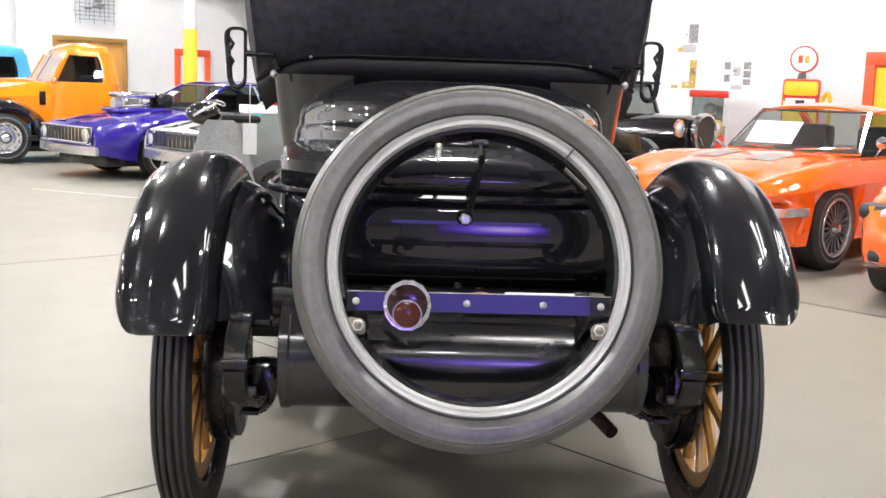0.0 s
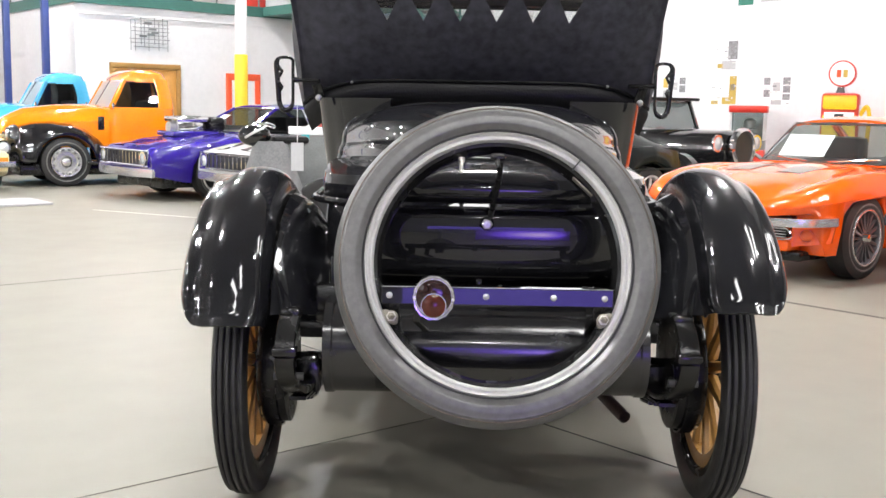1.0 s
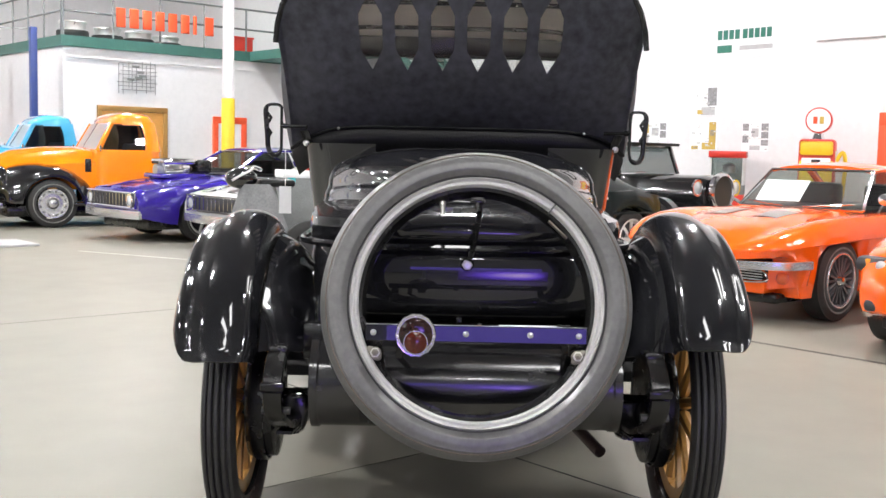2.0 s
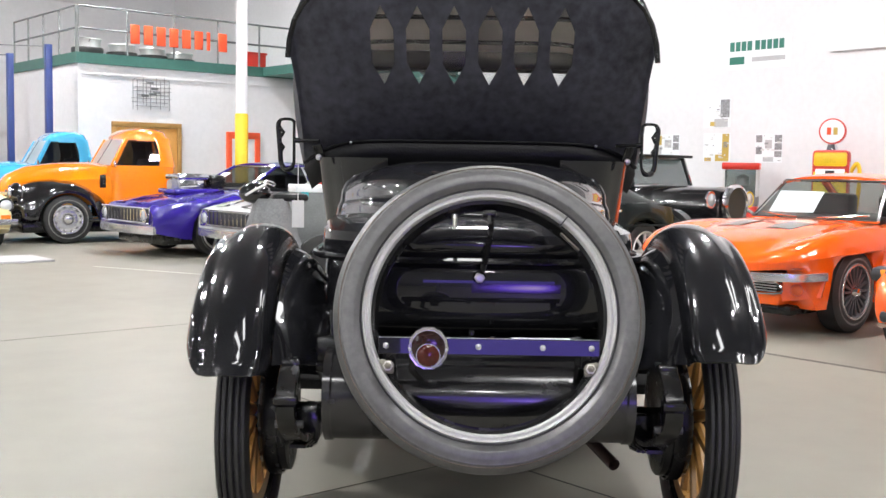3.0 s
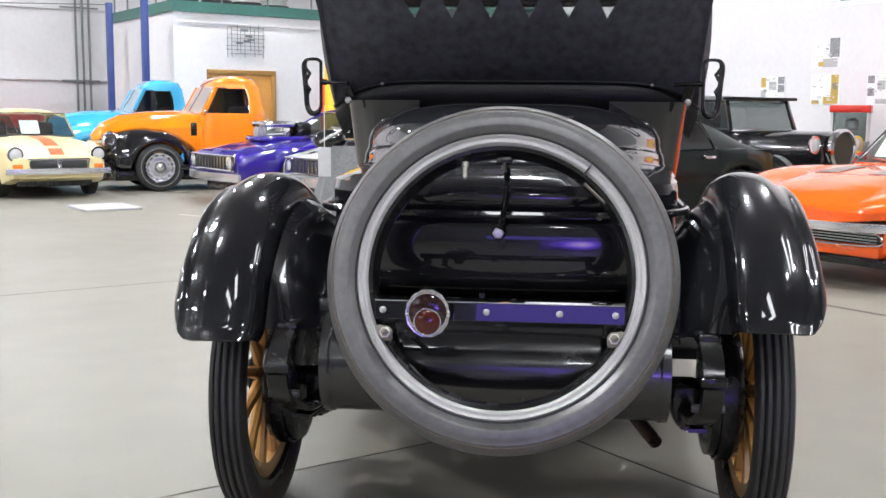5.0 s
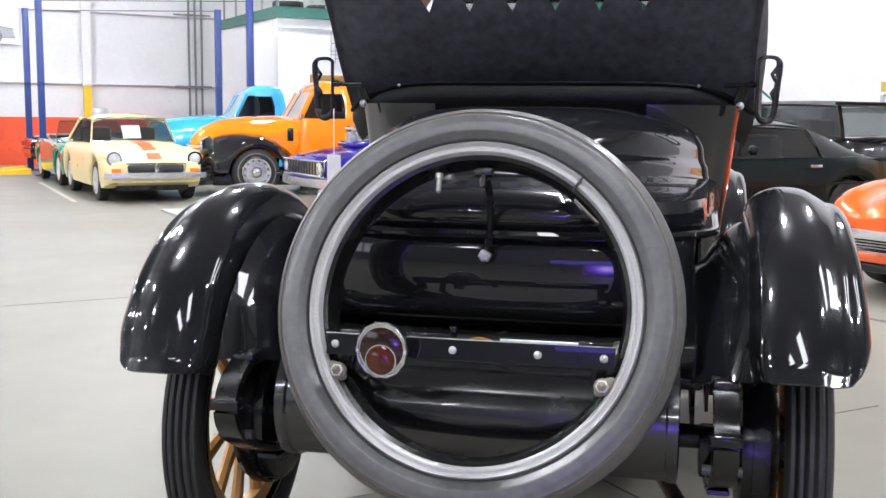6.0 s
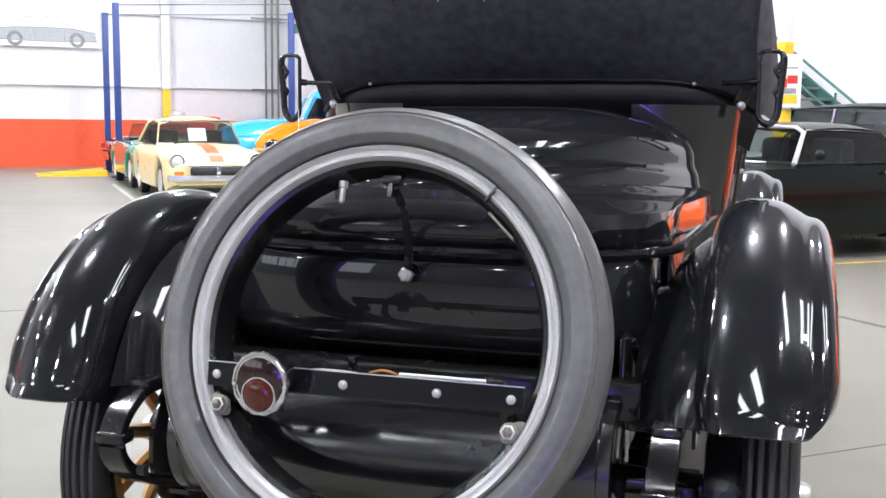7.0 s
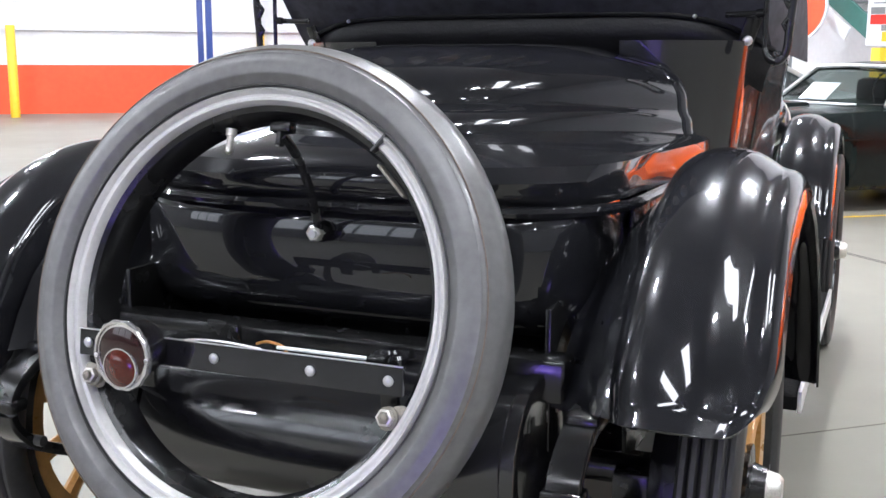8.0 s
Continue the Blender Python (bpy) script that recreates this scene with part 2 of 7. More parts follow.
def sheet(grid, thick=0.0):
    """A surface over a grid of points; with thickness, a closed shell."""
    bm = bmesh.new()
    vv = [[bm.verts.new(p) for p in row] for row in grid]
    for a, b in zip(vv, vv[1:]):
        for i in range(len(a) - 1):
            bm.faces.new((a[i], a[i + 1], b[i + 1], b[i]))
    if thick:
        bmesh.ops.recalc_face_normals(bm, faces=bm.faces)
        bmesh.ops.solidify(bm, geom=list(bm.faces), thickness=thick)
    return bm


def lerp(a, b, t):
    return a + (b - a) * t


def curve_at(table, t):
    """Smooth value out of rows (t, v...)."""
    if t <= table[0][0]:
        return table[0][1:]
    for r0, r1 in zip(table, table[1:]):
        if t <= r1[0]:
            k = (t - r0[0]) / (r1[0] - r0[0])
            return tuple(lerp(a, b, k) for a, b in zip(r0[1:], r1[1:]))
    return table[-1][1:]


def ball(r, at, segs=12, squash=(1, 1, 1), bm=None):
    bm = bm or bmesh.new()
    x = bmesh.ops.create_uvsphere(bm, u_segments=segs, v_segments=max(6, segs // 2), radius=r)
    for v in x["verts"]:
        v.co = Vector((v.co.x * squash[0] + at[0], v.co.y * squash[1] + at[1], v.co.z * squash[2] + at[2]))
    return bm


# ---------------------------------------------------------------- the hall
A0, A1, B0, B1, HIGH = -18.0, 13.8, -14.0, 28.3, 7.2
OFF_A, OFF_B, OFF_Z = 8.08, 21.07, 3.31        # corner and height of the built-in office


def setting(name, bm, material, label, category, m=ROOM, smooth=False):
    ob = link(name, bm, material, None, "", smooth)
    ob.matrix_world = m
    return tagged(ob, label, category, kind="structure")


setting("floor", box(A0 - 0.2, A1 + 0.2, B0 - 0.2, B1 + 0.2, -0.2, 0.0), M_FLOOR, "polished beige concrete showroom floor", "floor")
setting("ceiling", box(A0 - 0.2, A1 + 0.2, B0 - 0.2, B1 + 0.2, HIGH, HIGH + 0.2), M_CEIL, "grey steel hall ceiling deck", "ceiling")
setting("wall_red", box(A0 - 0.2, A1 + 0.2, B1, B1 + 0.2, 0, HIGH), M_WALL, "white panelled hall wall", "wall")
setting("wall_red_dado", box(A0, A1 - 0.003, B1 - 0.012, B1 - 0.002, 0.0, 1.2), M_RED, "orange red painted lower band of the hall wall", "wall band")
setting("wall_poster", box(A1, A1 + 0.2, 4.2, B1 - 0.002, 0, HIGH), M_BLOCK, "white painted block wall with posters", "wall")
# unseen walls: this grey is there to keep reflections in the black enamel dark
setting("wall_east", box(A1, A1 + 0.2, B0 - 0.2, 4.198, 0, HIGH), M_FARWALL, "grey hall wall out of view", "wall")
setting("wall_west", box(A0 - 0.2, A0, B0, B1 - 0.002, 0, HIGH), M_FARWALL, "grey hall wall out of view", "wall")
setting("wall_south", box(A0, A1 - 0.002, B0 - 0.2, B0, 0, HIGH), M_FARWALL, "grey hall wall out of view", "wall")
# girts on the far wall
for z in (2.04, 3.86, 5.6):
    setting("girt", box(A0, A1 - 0.01, B1 - 0.10, B1 - 0.004, z, z + 0.09), M_WALL, "white horizontal wall girt", "trim")
for a in (-13.6, -7.3, 5.36):
    setting("wall_column", box(a, a + 0.22, B1 - 0.22, B1 - 0.102, 2.0, HIGH), M_WALL, "white steel wall column", "column")
    setting("column_guard", box(a + 0.015, a + 0.205, B1 - 0.24, B1 - 0.102, 0, 1.99), M_YELLOW, "yellow painted column foot", "column")
# office with a mezzanine deck on it
setting("office_front", box(OFF_A, A1 - 0.003, OFF_B, OFF_B + 0.15, 0, OFF_Z), M_WALL, "white office partition wall", "wall")
setting("office_side", box(OFF_A, OFF_A + 0.15, OFF_B + 0.152, 25.0, 0, OFF_Z), M_WALL, "white office side wall", "wall")
setting("office_back", box(OFF_A + 0.152, A1 - 0.003, 24.85, 25.0, 0, OFF_Z), M_WALL, "white office back wall", "wall")
setting("office_deck", box(OFF_A - 0.05, A1 - 0.005, OFF_B - 0.05, 25.05, OFF_Z, OFF_Z + 0.22), M_GREEN, "green edged mezzanine deck", "deck")


def joint(p, q, w=0.009, material=None, label="dark saw-cut joint in the concrete floor", name="floor_joint"):
    p, q = Vector((*p, 0)), Vector((*q, 0))
    d = (q - p).normalized()
    s = Vector((-d.y, d.x, 0)) * w / 2
    bm = bmesh.new()
    vs = [bm.verts.new(v + Vector((0, 0, z))) for z in (0.0005, 0.002) for v in (p - s, q - s, q + s, p + s)]
    for f in ((0, 1, 2, 3), (4, 5, 6, 7), (0, 1, 5, 4), (1, 2, 6, 5), (2, 3, 7, 6), (3, 0, 4, 7)):
        bm.faces.new([vs[i] for i in f])
    ob = link(name, bm, material or M_JOINT, None, "", False)
    return tagged(ob, label, name.replace("_", " "), kind="structure")


def along(p, d, s0, s1):
    return (p[0] + d[0] * s0, p[1] + d[1] * s0), (p[0] + d[0] * s1, p[1] + d[1] * s1)


joint(*along((0.44, 3.66), HB, -12, 2.2))
joint(*along((1.08, 8.05), HB, -4, 2))
joint(*along((2.38, 6.56), HB, -3, 3))
M_FAINTJOINT = mat("dusty_floor_joint", (0.155, 0.147, 0.123), 0.7)
joint(*along((-0.38, 3.66), HA, -9, 2.3), 0.006, M_FAINTJOINT, "faint dusty joint in the concrete floor")
joint(*along((-2.5, 7.5), HA, -8, 4), 0.006, M_FAINTJOINT, "faint dusty joint in the concrete floor")
M_PALELINE = mat("worn_pale_line_paint", (0.50, 0.48, 0.42), 0.6, vary=0.3, scale=9)
joint((-4.6, 12.25), (-3.1, 11.55), 0.05, M_PALELINE, "worn pale line painted on the floor", "floor_line")
joint((-11.5, 17.7), (-8.3, 13.9), 0.07, M_PALELINE, "worn pale line painted on the floor", "floor_line")
joint((0.3, 10.1), (3.2, 12.5), 0.06, M_YELLOW, "thin yellow line painted on the floor", "floor_line")


def ceiling_lamp(a, b, lens):
    t = thing("ceiling_lamp", ROOM @ pose(a, b, 6.75), "white rectangular high-bay ceiling lamp, lit", "lamp", "ceiling lamps")
    part("housing", box(-0.33, 0.33, -0.18, 0.18, 0.04, 0.14, 0.02), M_WALL, t)
    part("lens", box(-0.29, 0.29, -0.14, 0.14, 0.0, 0.038), lens, t, "", False)
    for x in (-0.25, 0.25):
        part("hanger", sweep([(x, 0, 0.14), (x, 0, 0.44)], 0.008, 6), M_GREY, t)
    return t


rows = {-10.5: M_LAMP_DIM, -2.5: M_LAMP_DIM, 5.0: M_LAMP, 12.5: M_LAMP, 20.0: M_LAMP}
for b, lens in rows.items():
    first = ceiling_lamp(-14.5, b, lens)
    for a in (-8.0, -1.5, 4.6, 9.0):
        if (a, b) != (-1.5, -2.5):
            copy_thing(first, ROOM @ pose(a, b, 6.75))
# two extra lamps, added only to brighten the far wall
ceiling_lamp(-8.0, 26.2, M_LAMP)
ceiling_lamp(3.0, 24.8, M_LAMP_DIM)


def strip_lamp(a, b, turn, length):
    t = thing("strip_lamp", ROOM @ pose(a, b, 6.6, 0, 0, turn), "long white strip lamp under the ceiling, lit", "lamp", "strip lamps")
    part("housing", box(-0.41, 0.41, -length / 2, length / 2, 0.03, 0.11, 0.015), M_WALL, t)
    part("diffuser", box(-0.38, 0.38, -length / 2 + 0.03, length / 2 - 0.03, 0.0, 0.028), M_STRIP, t, "", False)
    for y in (-length * 0.4, length * 0.4):
        part("hanger", sweep([(0, y, 0.11), (0, y, 0.59)], 0.008, 6), M_GREY, t)


strip_lamp(-2.7, -2.7, 12, 2.9)
strip_lamp(-0.3, -2.8, -8, 2.6)
strip_lamp(6.1, -1.3, 12, 2.9)
strip_lamp(8.3, -1.5, -8, 2.6)


# ---------------------------------------------------------------- the touring car
CAR = thing("touring_car", pose(0.024, 3.05, 0, 0, 0, 1.3), "glossy black antique touring car with wooden wheels and canvas top", "car")
AXLE_Y = 3.05


def L(x, y, z):
    """From the hall's metres to the car's own."""
    return Vector((x - 0.035, y - AXLE_Y, z))


def plan_row(yr, z, w, yc, sides, n=3.0, steps=14):
    """One level of the body's plan: round the back, then forward along both sides."""
    half = []
    for k in range(steps + 1):
        f = math.pi / 2 * k / steps
        half.append((w * math.sin(f) ** (2 / n), yc - (yc - yr) * max(math.cos(f), 0) ** (2 / n), z))
    for j, (x, y) in enumerate(sides):
        half.append((x, max(y, yc + 0.02 * (j + 1)), z))
    left = [(-x, y, zz) for x, y, zz in reversed(half[1:])]
    return [Vector((x, y - AXLE_Y, zz)) for x, y, zz in left + half]


TUB = [  # rear y, height, half width
    (2.765, 0.985, 0.540), (2.745, 1.005, 0.545), (2.740, 1.030, 0.546), (2.752, 1.058, 0.543),
    (2.782, 1.078, 0.537), (2.820, 1.092, 0.529), (2.858, 1.101, 0.521), (2.872, 1.108, 0.517),
    (2.874, 1.118, 0.516), (2.882, 1.130, 0.515), (2.898, 1.142, 0.513), (2.922, 1.151, 0.510),
    (2.946, 1.157, 0.508), (2.957, 1.162, 0.508), (2.959, 1.172, 0.510), (2.964, 1.186, 0.511),
    (2.976, 1.203, 0.509), (2.995, 1.220, 0.505), (3.022, 1.236, 0.498), (3.060, 1.251, 0.486),
    (3.110, 1.264, 0.470), (3.170, 1.274, 0.450), (3.240, 1.281, 0.428), (3.330, 1.286, 0.402),
    (3.480, 1.290, 0.36), (3.640, 1.292, 0.30),
]
def tub_row(yr, z, w):
    """One level of the tub. Low down: a tight corner and a side running forward; higher: a back that sweeps forward into a small bead."""
    low = 1 - min(1.0, max(0.0, (z - 1.055) / 0.05))
    wl = min(w, 0.520)
    wu = curve_at([(1.05, 0.540), (1.10, 0.528), (1.115, 0.520), (1.14, 0.518), (1.165, 0.506), (1.20, 0.504), (1.235, 0.488), (1.265, 0.455), (1.292, 0.36)], z)[0]
    yc, yend = max(yr + 0.16, 3.16), 3.83
    lows, ups = [], []
    for k in range(33):
        f = math.pi / 2 * k / 32
        lows.append((wl * math.sin(f) ** (2 / 3.2), yc - (yc - yr) * max(math.cos(f), 0) ** (2 / 3.2)))
        u = math.sin(f) ** 0.75
        ups.append((wu * u, yr + (max(3.62, yr + 0.01) - yr) * u ** 2.5))
    lows += [(wl + dx, lerp(yc, yend, f)) for dx, f in ((0.012, 0.16), (0.026, 0.34), (0.038, 0.52), (0.046, 0.70), (0.048, 0.82), (0.043, 0.90), (0.026, 0.96), (0.0, 1.0))]
    ye = ups[-1][1]
    ups += [(wu + 0.016 * math.sin(f), ye + 0.022 - 0.022 * math.cos(f) + 0.004 * k) for k, f in enumerate([math.pi * j / 8 for j in range(1, 8)])] + [(wu - 0.03, ye + 0.075)]
    dip = [0.034 * min(1.0, p[0] / wu) ** 5 * (1 - low) for p in ups]   # the roll sinks towards its ends
    half = [(lerp(p[0], q[0], low), lerp(p[1], q[1], low), z - d) for p, q, d in zip(ups, lows, dip)]
    return [Vector((x, y - AXLE_Y, zz)) for x, y, zz in [(-x, y, zz) for x, y, zz in reversed(half[1:])] + half]


grid = [tub_row(yr, z, w) for yr, z, w in TUB]
tub = part("rear_body", sheet(grid), M_BLACK, CAR, "glossy black rolled rear body of the car")
# body sides: a flat post facing back beside the roll, then the doors
POST = smooth_path([(0.34, 3.680, 0), (0.46, 3.692, 0), (0.53, 3.728, 0), (0.590, 3.785, 0), (0.620, 3.820, 0), (0.634, 3.850, 0), (0.639, 3.890, 0), (0.642, 3.98, 0), (0.647, 4.12, 0), (0.652, 4.50, 0), (0.65, 4.85, 0), (0.60, 5.05, 0)], 4)
for s in (-1, 1):
    rows = []
    for k in range(17):
        z = lerp(0.74, 1.300, k / 16)
        lean = min(0.075, 0.12 * (1.30 - z))
        rows.append([Vector((s * (x - lean * min(1.0, max(0.0, (x - 0.46) / 0.12))), y - AXLE_Y + 0.10 * (1.3 - z), z)) for x, y, _ in POST])
    part("body_side", sheet(rows, 0.004), M_BLACK, CAR, "glossy black body side behind the doors")
    part("door_edge", sweep([(s * 0.647, 1.10, 1.29), (s * 0.607, 1.13, 0.97)], 0.006, 6), M_BLACK, CAR)
LOW_SIDES = [(0.50, 3.3), (0.525, 4.0), (0.535, 4.5), (0.53, 4.85), (0.50, 5.05)]
grid = [plan_row(yr, z, w, yc, LOW_SIDES, 4.5, 18) for yr, z, w, yc in
        ((2.810, 0.985, 0.485, 3.00), (2.788, 0.968, 0.49, 3.00), (2.779, 0.94, 0.49, 3.00), (2.776, 0.905, 0.49, 3.00), (2.775, 0.87, 0.49, 3.00), (2.777, 0.83, 0.49, 3.01), (2.785, 0.79, 0.49, 3.01), (2.808, 0.755, 0.485, 3.02), (2.87, 0.73, 0.48, 3.04), (2.93, 0.69, 0.47, 3.06))]
part("rear_panel", sheet(grid, 0.006), M_BLACK, CAR, "glossy black lower rear panel")
part("body_moulding", sweep(plan_row(2.752, 0.978, 0.542, 3.10, [(0.55, 3.4), (0.56, 3.74), (0.60, 4.1)], 3.0, 18), 0.011, 8), M_BLACK, CAR)
part("body_floor", box(-0.52, 0.52, -0.2, 2.0, 0.60, 0.64, 0.01), M_CHASSIS, CAR)
for s in (-1, 1):
    part("frame_rail", box(s * 0.40 - 0.025, s * 0.40 + 0.025, -0.30, 3.2, 0.50, 0.60, 0.008), M_CHASSIS, CAR)
for s in (-1, 1):
    part("frame_side_plate", box(s * 0.455 - 0.006, s * 0.455 + 0.006, -0.30, 0.75, 0.56, 0.82, 0.003), M_CHASSIS, CAR)
for s in (-1, 1):
    part("wheel_house", box(s * 0.505 - 0.005, s * 0.505 + 0.005, 0.10, 1.10, 0.40, 0.975, 0.003), M_CHASSIS, CAR, "dark inner wheel house")
# unseen pan, added to keep light off the floor under the car
part("under_pan", box(-0.46, 0.46, 0.35, 2.9, 0.30, 0.33, 0.01), M_CHASSIS, CAR)
part("muffler", lathe([(0.5, 0.001), (0.52, 0.07), (1.1, 0.07), (1.12, 0.001)], 20, "y", (0.26, 0, 0.235)), M_RUST, CAR)
part("rear_cross_member", box(-0.50, 0.50, -0.34, -0.27, 0.66, 0.74, 0.01), M_CHASSIS, CAR)

# ---- hood, cowl and front, mostly hidden behind the body
rr = []
for y, w, z in ((5.00, 0.50, 1.20), (5.12, 0.42, 1.17), (5.6, 0.36, 1.13), (6.12, 0.30, 1.09)):
    rr.append([L(0.035 + w * math.copysign(abs(math.cos(a)) ** 0.5, math.cos(a)), y, 0.6 + (z - 0.6) * max(0, math.sin(a)) ** 0.55) for a in [math.pi * k / 16 for k in range(17)]])
part("hood", rings(rr, False), M_BLACK, CAR)
part("radiator_shell", box(-0.31, 0.31, 3.06, 3.16, 0.55, 1.10, 0.04), M_BLACK, CAR)
part("radiator_core", box(-0.25, 0.25, 3.163, 3.17, 0.60, 1.02), M_CHASSIS, CAR)
for s in (-1, 1):
    lamp = part("headlamp", lathe([(2.90, 0.02), (2.93, 0.09), (3.02, 0.12), (3.12, 0.125)], 20, "y", (s * 0.42, 0, 0.98), True), M_BLACK, CAR)
    part("headlamp_rim", lathe([(3.12, 0.128), (3.14, 0.132), (3.15, 0.12), (3.15, 0.001)], 20, "y", (s * 0.42, 0, 0.98)), M_NICKEL, lamp)
    lamp = part("cowl_lamp", lathe([(-0.06, 0.01), (-0.04, 0.05), (0.03, 0.065), (0.05, 0.06)], 16, "y", (s * 0.56, 2.0, 1.075), True), M_BLACK, CAR)

# windscreen and seats
ws = part("windscreen_frame", sweep([L(0.035 - 0.56, 5.0, 1.2), L(0.035 - 0.56, 4.93, 1.765), L(0.035 + 0.56, 4.93, 1.765), L(0.035 + 0.56, 5.0, 1.2)], 0.014, 8), M_BLACK, CAR)
part("windscreen_bar", sweep([L(0.035 - 0.56, 4.965, 1.5), L(0.035 + 0.56, 4.965, 1.5)], 0.010, 8), M_NICKEL, ws)
pane = part("windscreen_glass", sheet([[L(0.035 - 0.55, 5.0, 1.21), L(0.035 + 0.55, 5.0, 1.21)], [L(0.035 - 0.55, 4.935, 1.755), L(0.035 + 0.55, 4.935, 1.755)]]), M_GLASS_CLEAR, ws)
pane.visible_shadow = False
for y0 in (3.90, 4.62):
    part("seat_back", box(-0.55, 0.55, y0 - AXLE_Y, y0 - AXLE_Y + 0.16, 0.72, 1.24, 0.05), M_LEATHER, CAR)
    part("seat_cushion", box(-0.52, 0.52, y0 - AXLE_Y + 0.16, y0 - AXLE_Y + 0.62, 0.66, 0.86, 0.05), M_LEATHER, CAR)
part("steering_wheel", lathe([(-0.012, 0.19), (0, 0.205), (0.012, 0.19), (0, 0.178), (-0.012, 0.19)], 24, "z", (-0.3, 1.76, 1.16)), M_CHASSIS, CAR)

# ---- canvas top: a rear curtain with six pointed panes, and the roof
CROWN = 1.985


def arch(u):
    return Vector((0.708 * u - 0.016, 3.49 + 0.03 * u * u + 0.12 * u ** 10, 1.70 + (CROWN - 1.70) * (1 - abs(u) ** 9) ** 0.55))


def hem(u):
    return Vector((0.668 * u + 0.024 * u ** 9 - 0.010, 3.85 - 0.03 * abs(u) ** 3 + 0.13 * u ** 10, 1.373 - 0.095 * abs(u) ** 7))


def curtain(u, v):
    a, b = hem(u), arch(u)
    p = a.lerp(b, v)
    p.y -= 0.085 * math.sin(math.pi * min(1, v ** 0.85)) * (1 - 0.35 * u * u)
    p.x -= math.copysign(0.014 * math.sin(math.pi * v), u) * abs(u) ** 3
    sag = 0.004 * math.sin(9 * u + 5 * v) + 0.003 * math.sin(17 * u - 9 * v)
    p.y += sag * math.sin(math.pi * v)
    return Vector((p.x, p.y - AXLE_Y, p.z))


PANES = [(-0.345 + 0.1365 * k) / 0.685 for k in range(6)]
PW = 0.046 / 0.685
VB, VS0, VS1, VT = 0.345, 0.475, 0.675, 0.815
us = sorted({round(v, 5) for v in [-1, -0.985, -0.96, -0.92, -0.86, -0.78, -0.68, 0.68, 0.78, 0.86, 0.92, 0.96, 0.985, 1] + [c + d for c in PANES for d in (-PW, 0, PW)]})
vs = [0, 0.03, 0.08, 0.15, 0.22, 0.29, VB, VS0, VS1, VT, 0.84, 0.90, 0.95, 0.98, 1]
bm = bmesh.new()
vv = {(i, j): bm.verts.new(curtain(u, v)) for i, u in enumerate(us) for j, v in enumerate(vs)}
for i in range(len(us) - 1):
    mid = (us[i] + us[i + 1]) / 2
    hole = next((c for c in PANES if abs(mid - c) < PW), None)
    for j in range(len(vs) - 1):
        q = [(i, j), (i + 1, j), (i + 1, j + 1), (i, j + 1)]
        if hole is not None and VB - 1e-6 <= vs[j] and vs[j + 1] <= VT + 1e-6:
            if abs(vs[j] - VS0) < 1e-6:
                continue
            low = abs(vs[j] - VB) < 1e-6
            outer = (0 if low else 3) if mid < hole else (1 if low else 2)
            q = [q[k] for k in range(4) if k != (outer + 2) % 4]
        bm.faces.new([vv[k] for k in q])
bmesh.ops.recalc_face_normals(bm, faces=bm.faces)
bmesh.ops.solidify(bm, geom=list(bm.faces), thickness=0.004)
TOP = part("canvas_top", bm, M_CANVAS, CAR, "black canvas folding top with six pointed rear panes")
for c in PANES:
    bm = bmesh.new()
    pts = [curtain(c, VB), curtain(c + PW, VS0), curtain(c + PW, VS1), curtain(c, VT), curtain(c - PW, VS1), curtain(c - PW, VS0)]
    bm.faces.new([bm.verts.new(p + Vector((0, 0.0015, 0))) for p in pts])
    p = part("rear_pane", bm, M_PANE, TOP, "clear pointed celluloid rear pane", False)
    p.visible_shadow = False
    part("pane_seam", sweep([q + Vector((0, -0.003, 0)) for q in pts] + [pts[0] + Vector((0, -0.003, 0))], 0.0022, 5), M_CANVAS, TOP)
# roof over the bows
rows = []
for k in range(13):
    y = lerp(3.49, 5.02, k / 12)
    rows.append([Vector((arch(u).x, y + (arch(u).y - 3.49) * (1 - k / 12) - AXLE_Y, arch(u).z - 0.105 * (k / 12) ** 1.3 + 0.012 * math.sin(math.pi * k / 12) - 0.008 * abs(math.sin(math.pi * k / 4)))) for u in [math.sin(math.pi / 2 * (j / 14 - 1)) for j in range(29)]])
part("canvas_roof", sheet(rows, 0.004), M_CANVAS, TOP)
part("roof_lining", sheet([[p - Vector((0, -0.03 if i == 0 else 0, 0.012)) for p in row[2:-2]] for i, row in enumerate(rows)]), M_LINING, TOP, "grey cloth roof lining")
part("front_header", box(-0.64, 0.62, 1.93, 1.97, 1.768, 1.866, 0.01), M_LEATHER, TOP)
# quarter canvas on each side behind the doors
for s in (-1, 1):
    rows = []
    for k in range(7):
        f = k / 6
        top = arch(s) + Vector((0, 0.62 * f, 0.0))
        low = hem(s) + Vector((s * (0.012 + 0.045 * f), 0.44 * f, -0.03 * f))
        row = [low.lerp(top, j / 8) - Vector((0, AXLE_Y, 0)) + Vector((s * 0.012 * math.sin(math.pi * j / 8), -0.03 * math.sin(math.pi * j / 8) * (1 - f), 0)) for j in range(9)]
        if k == 0:   # sewn to the curtain's edge
            row = [curtain(s * 0.995, j / 8) + Vector((0, 0.004, 0)) for j in range(9)]
        rows.append(row)
    part("quarter_canvas", sheet(rows, 0.004), M_CANVAS, TOP)
for y in (3.50, 4.15, 4.7):
    part("roof_bow", sweep([Vector((arch(u).x * 0.985, y + 0.02 - AXLE_Y, arch(u).z - 0.030 - 0.105 * ((y - 3.5) / 1.53) ** 1.3)) for u in [math.sin(math.pi / 2 * (j / 12 - 1)) for j in range(25)]], 0.011, 6), M_CHASSIS, TOP)
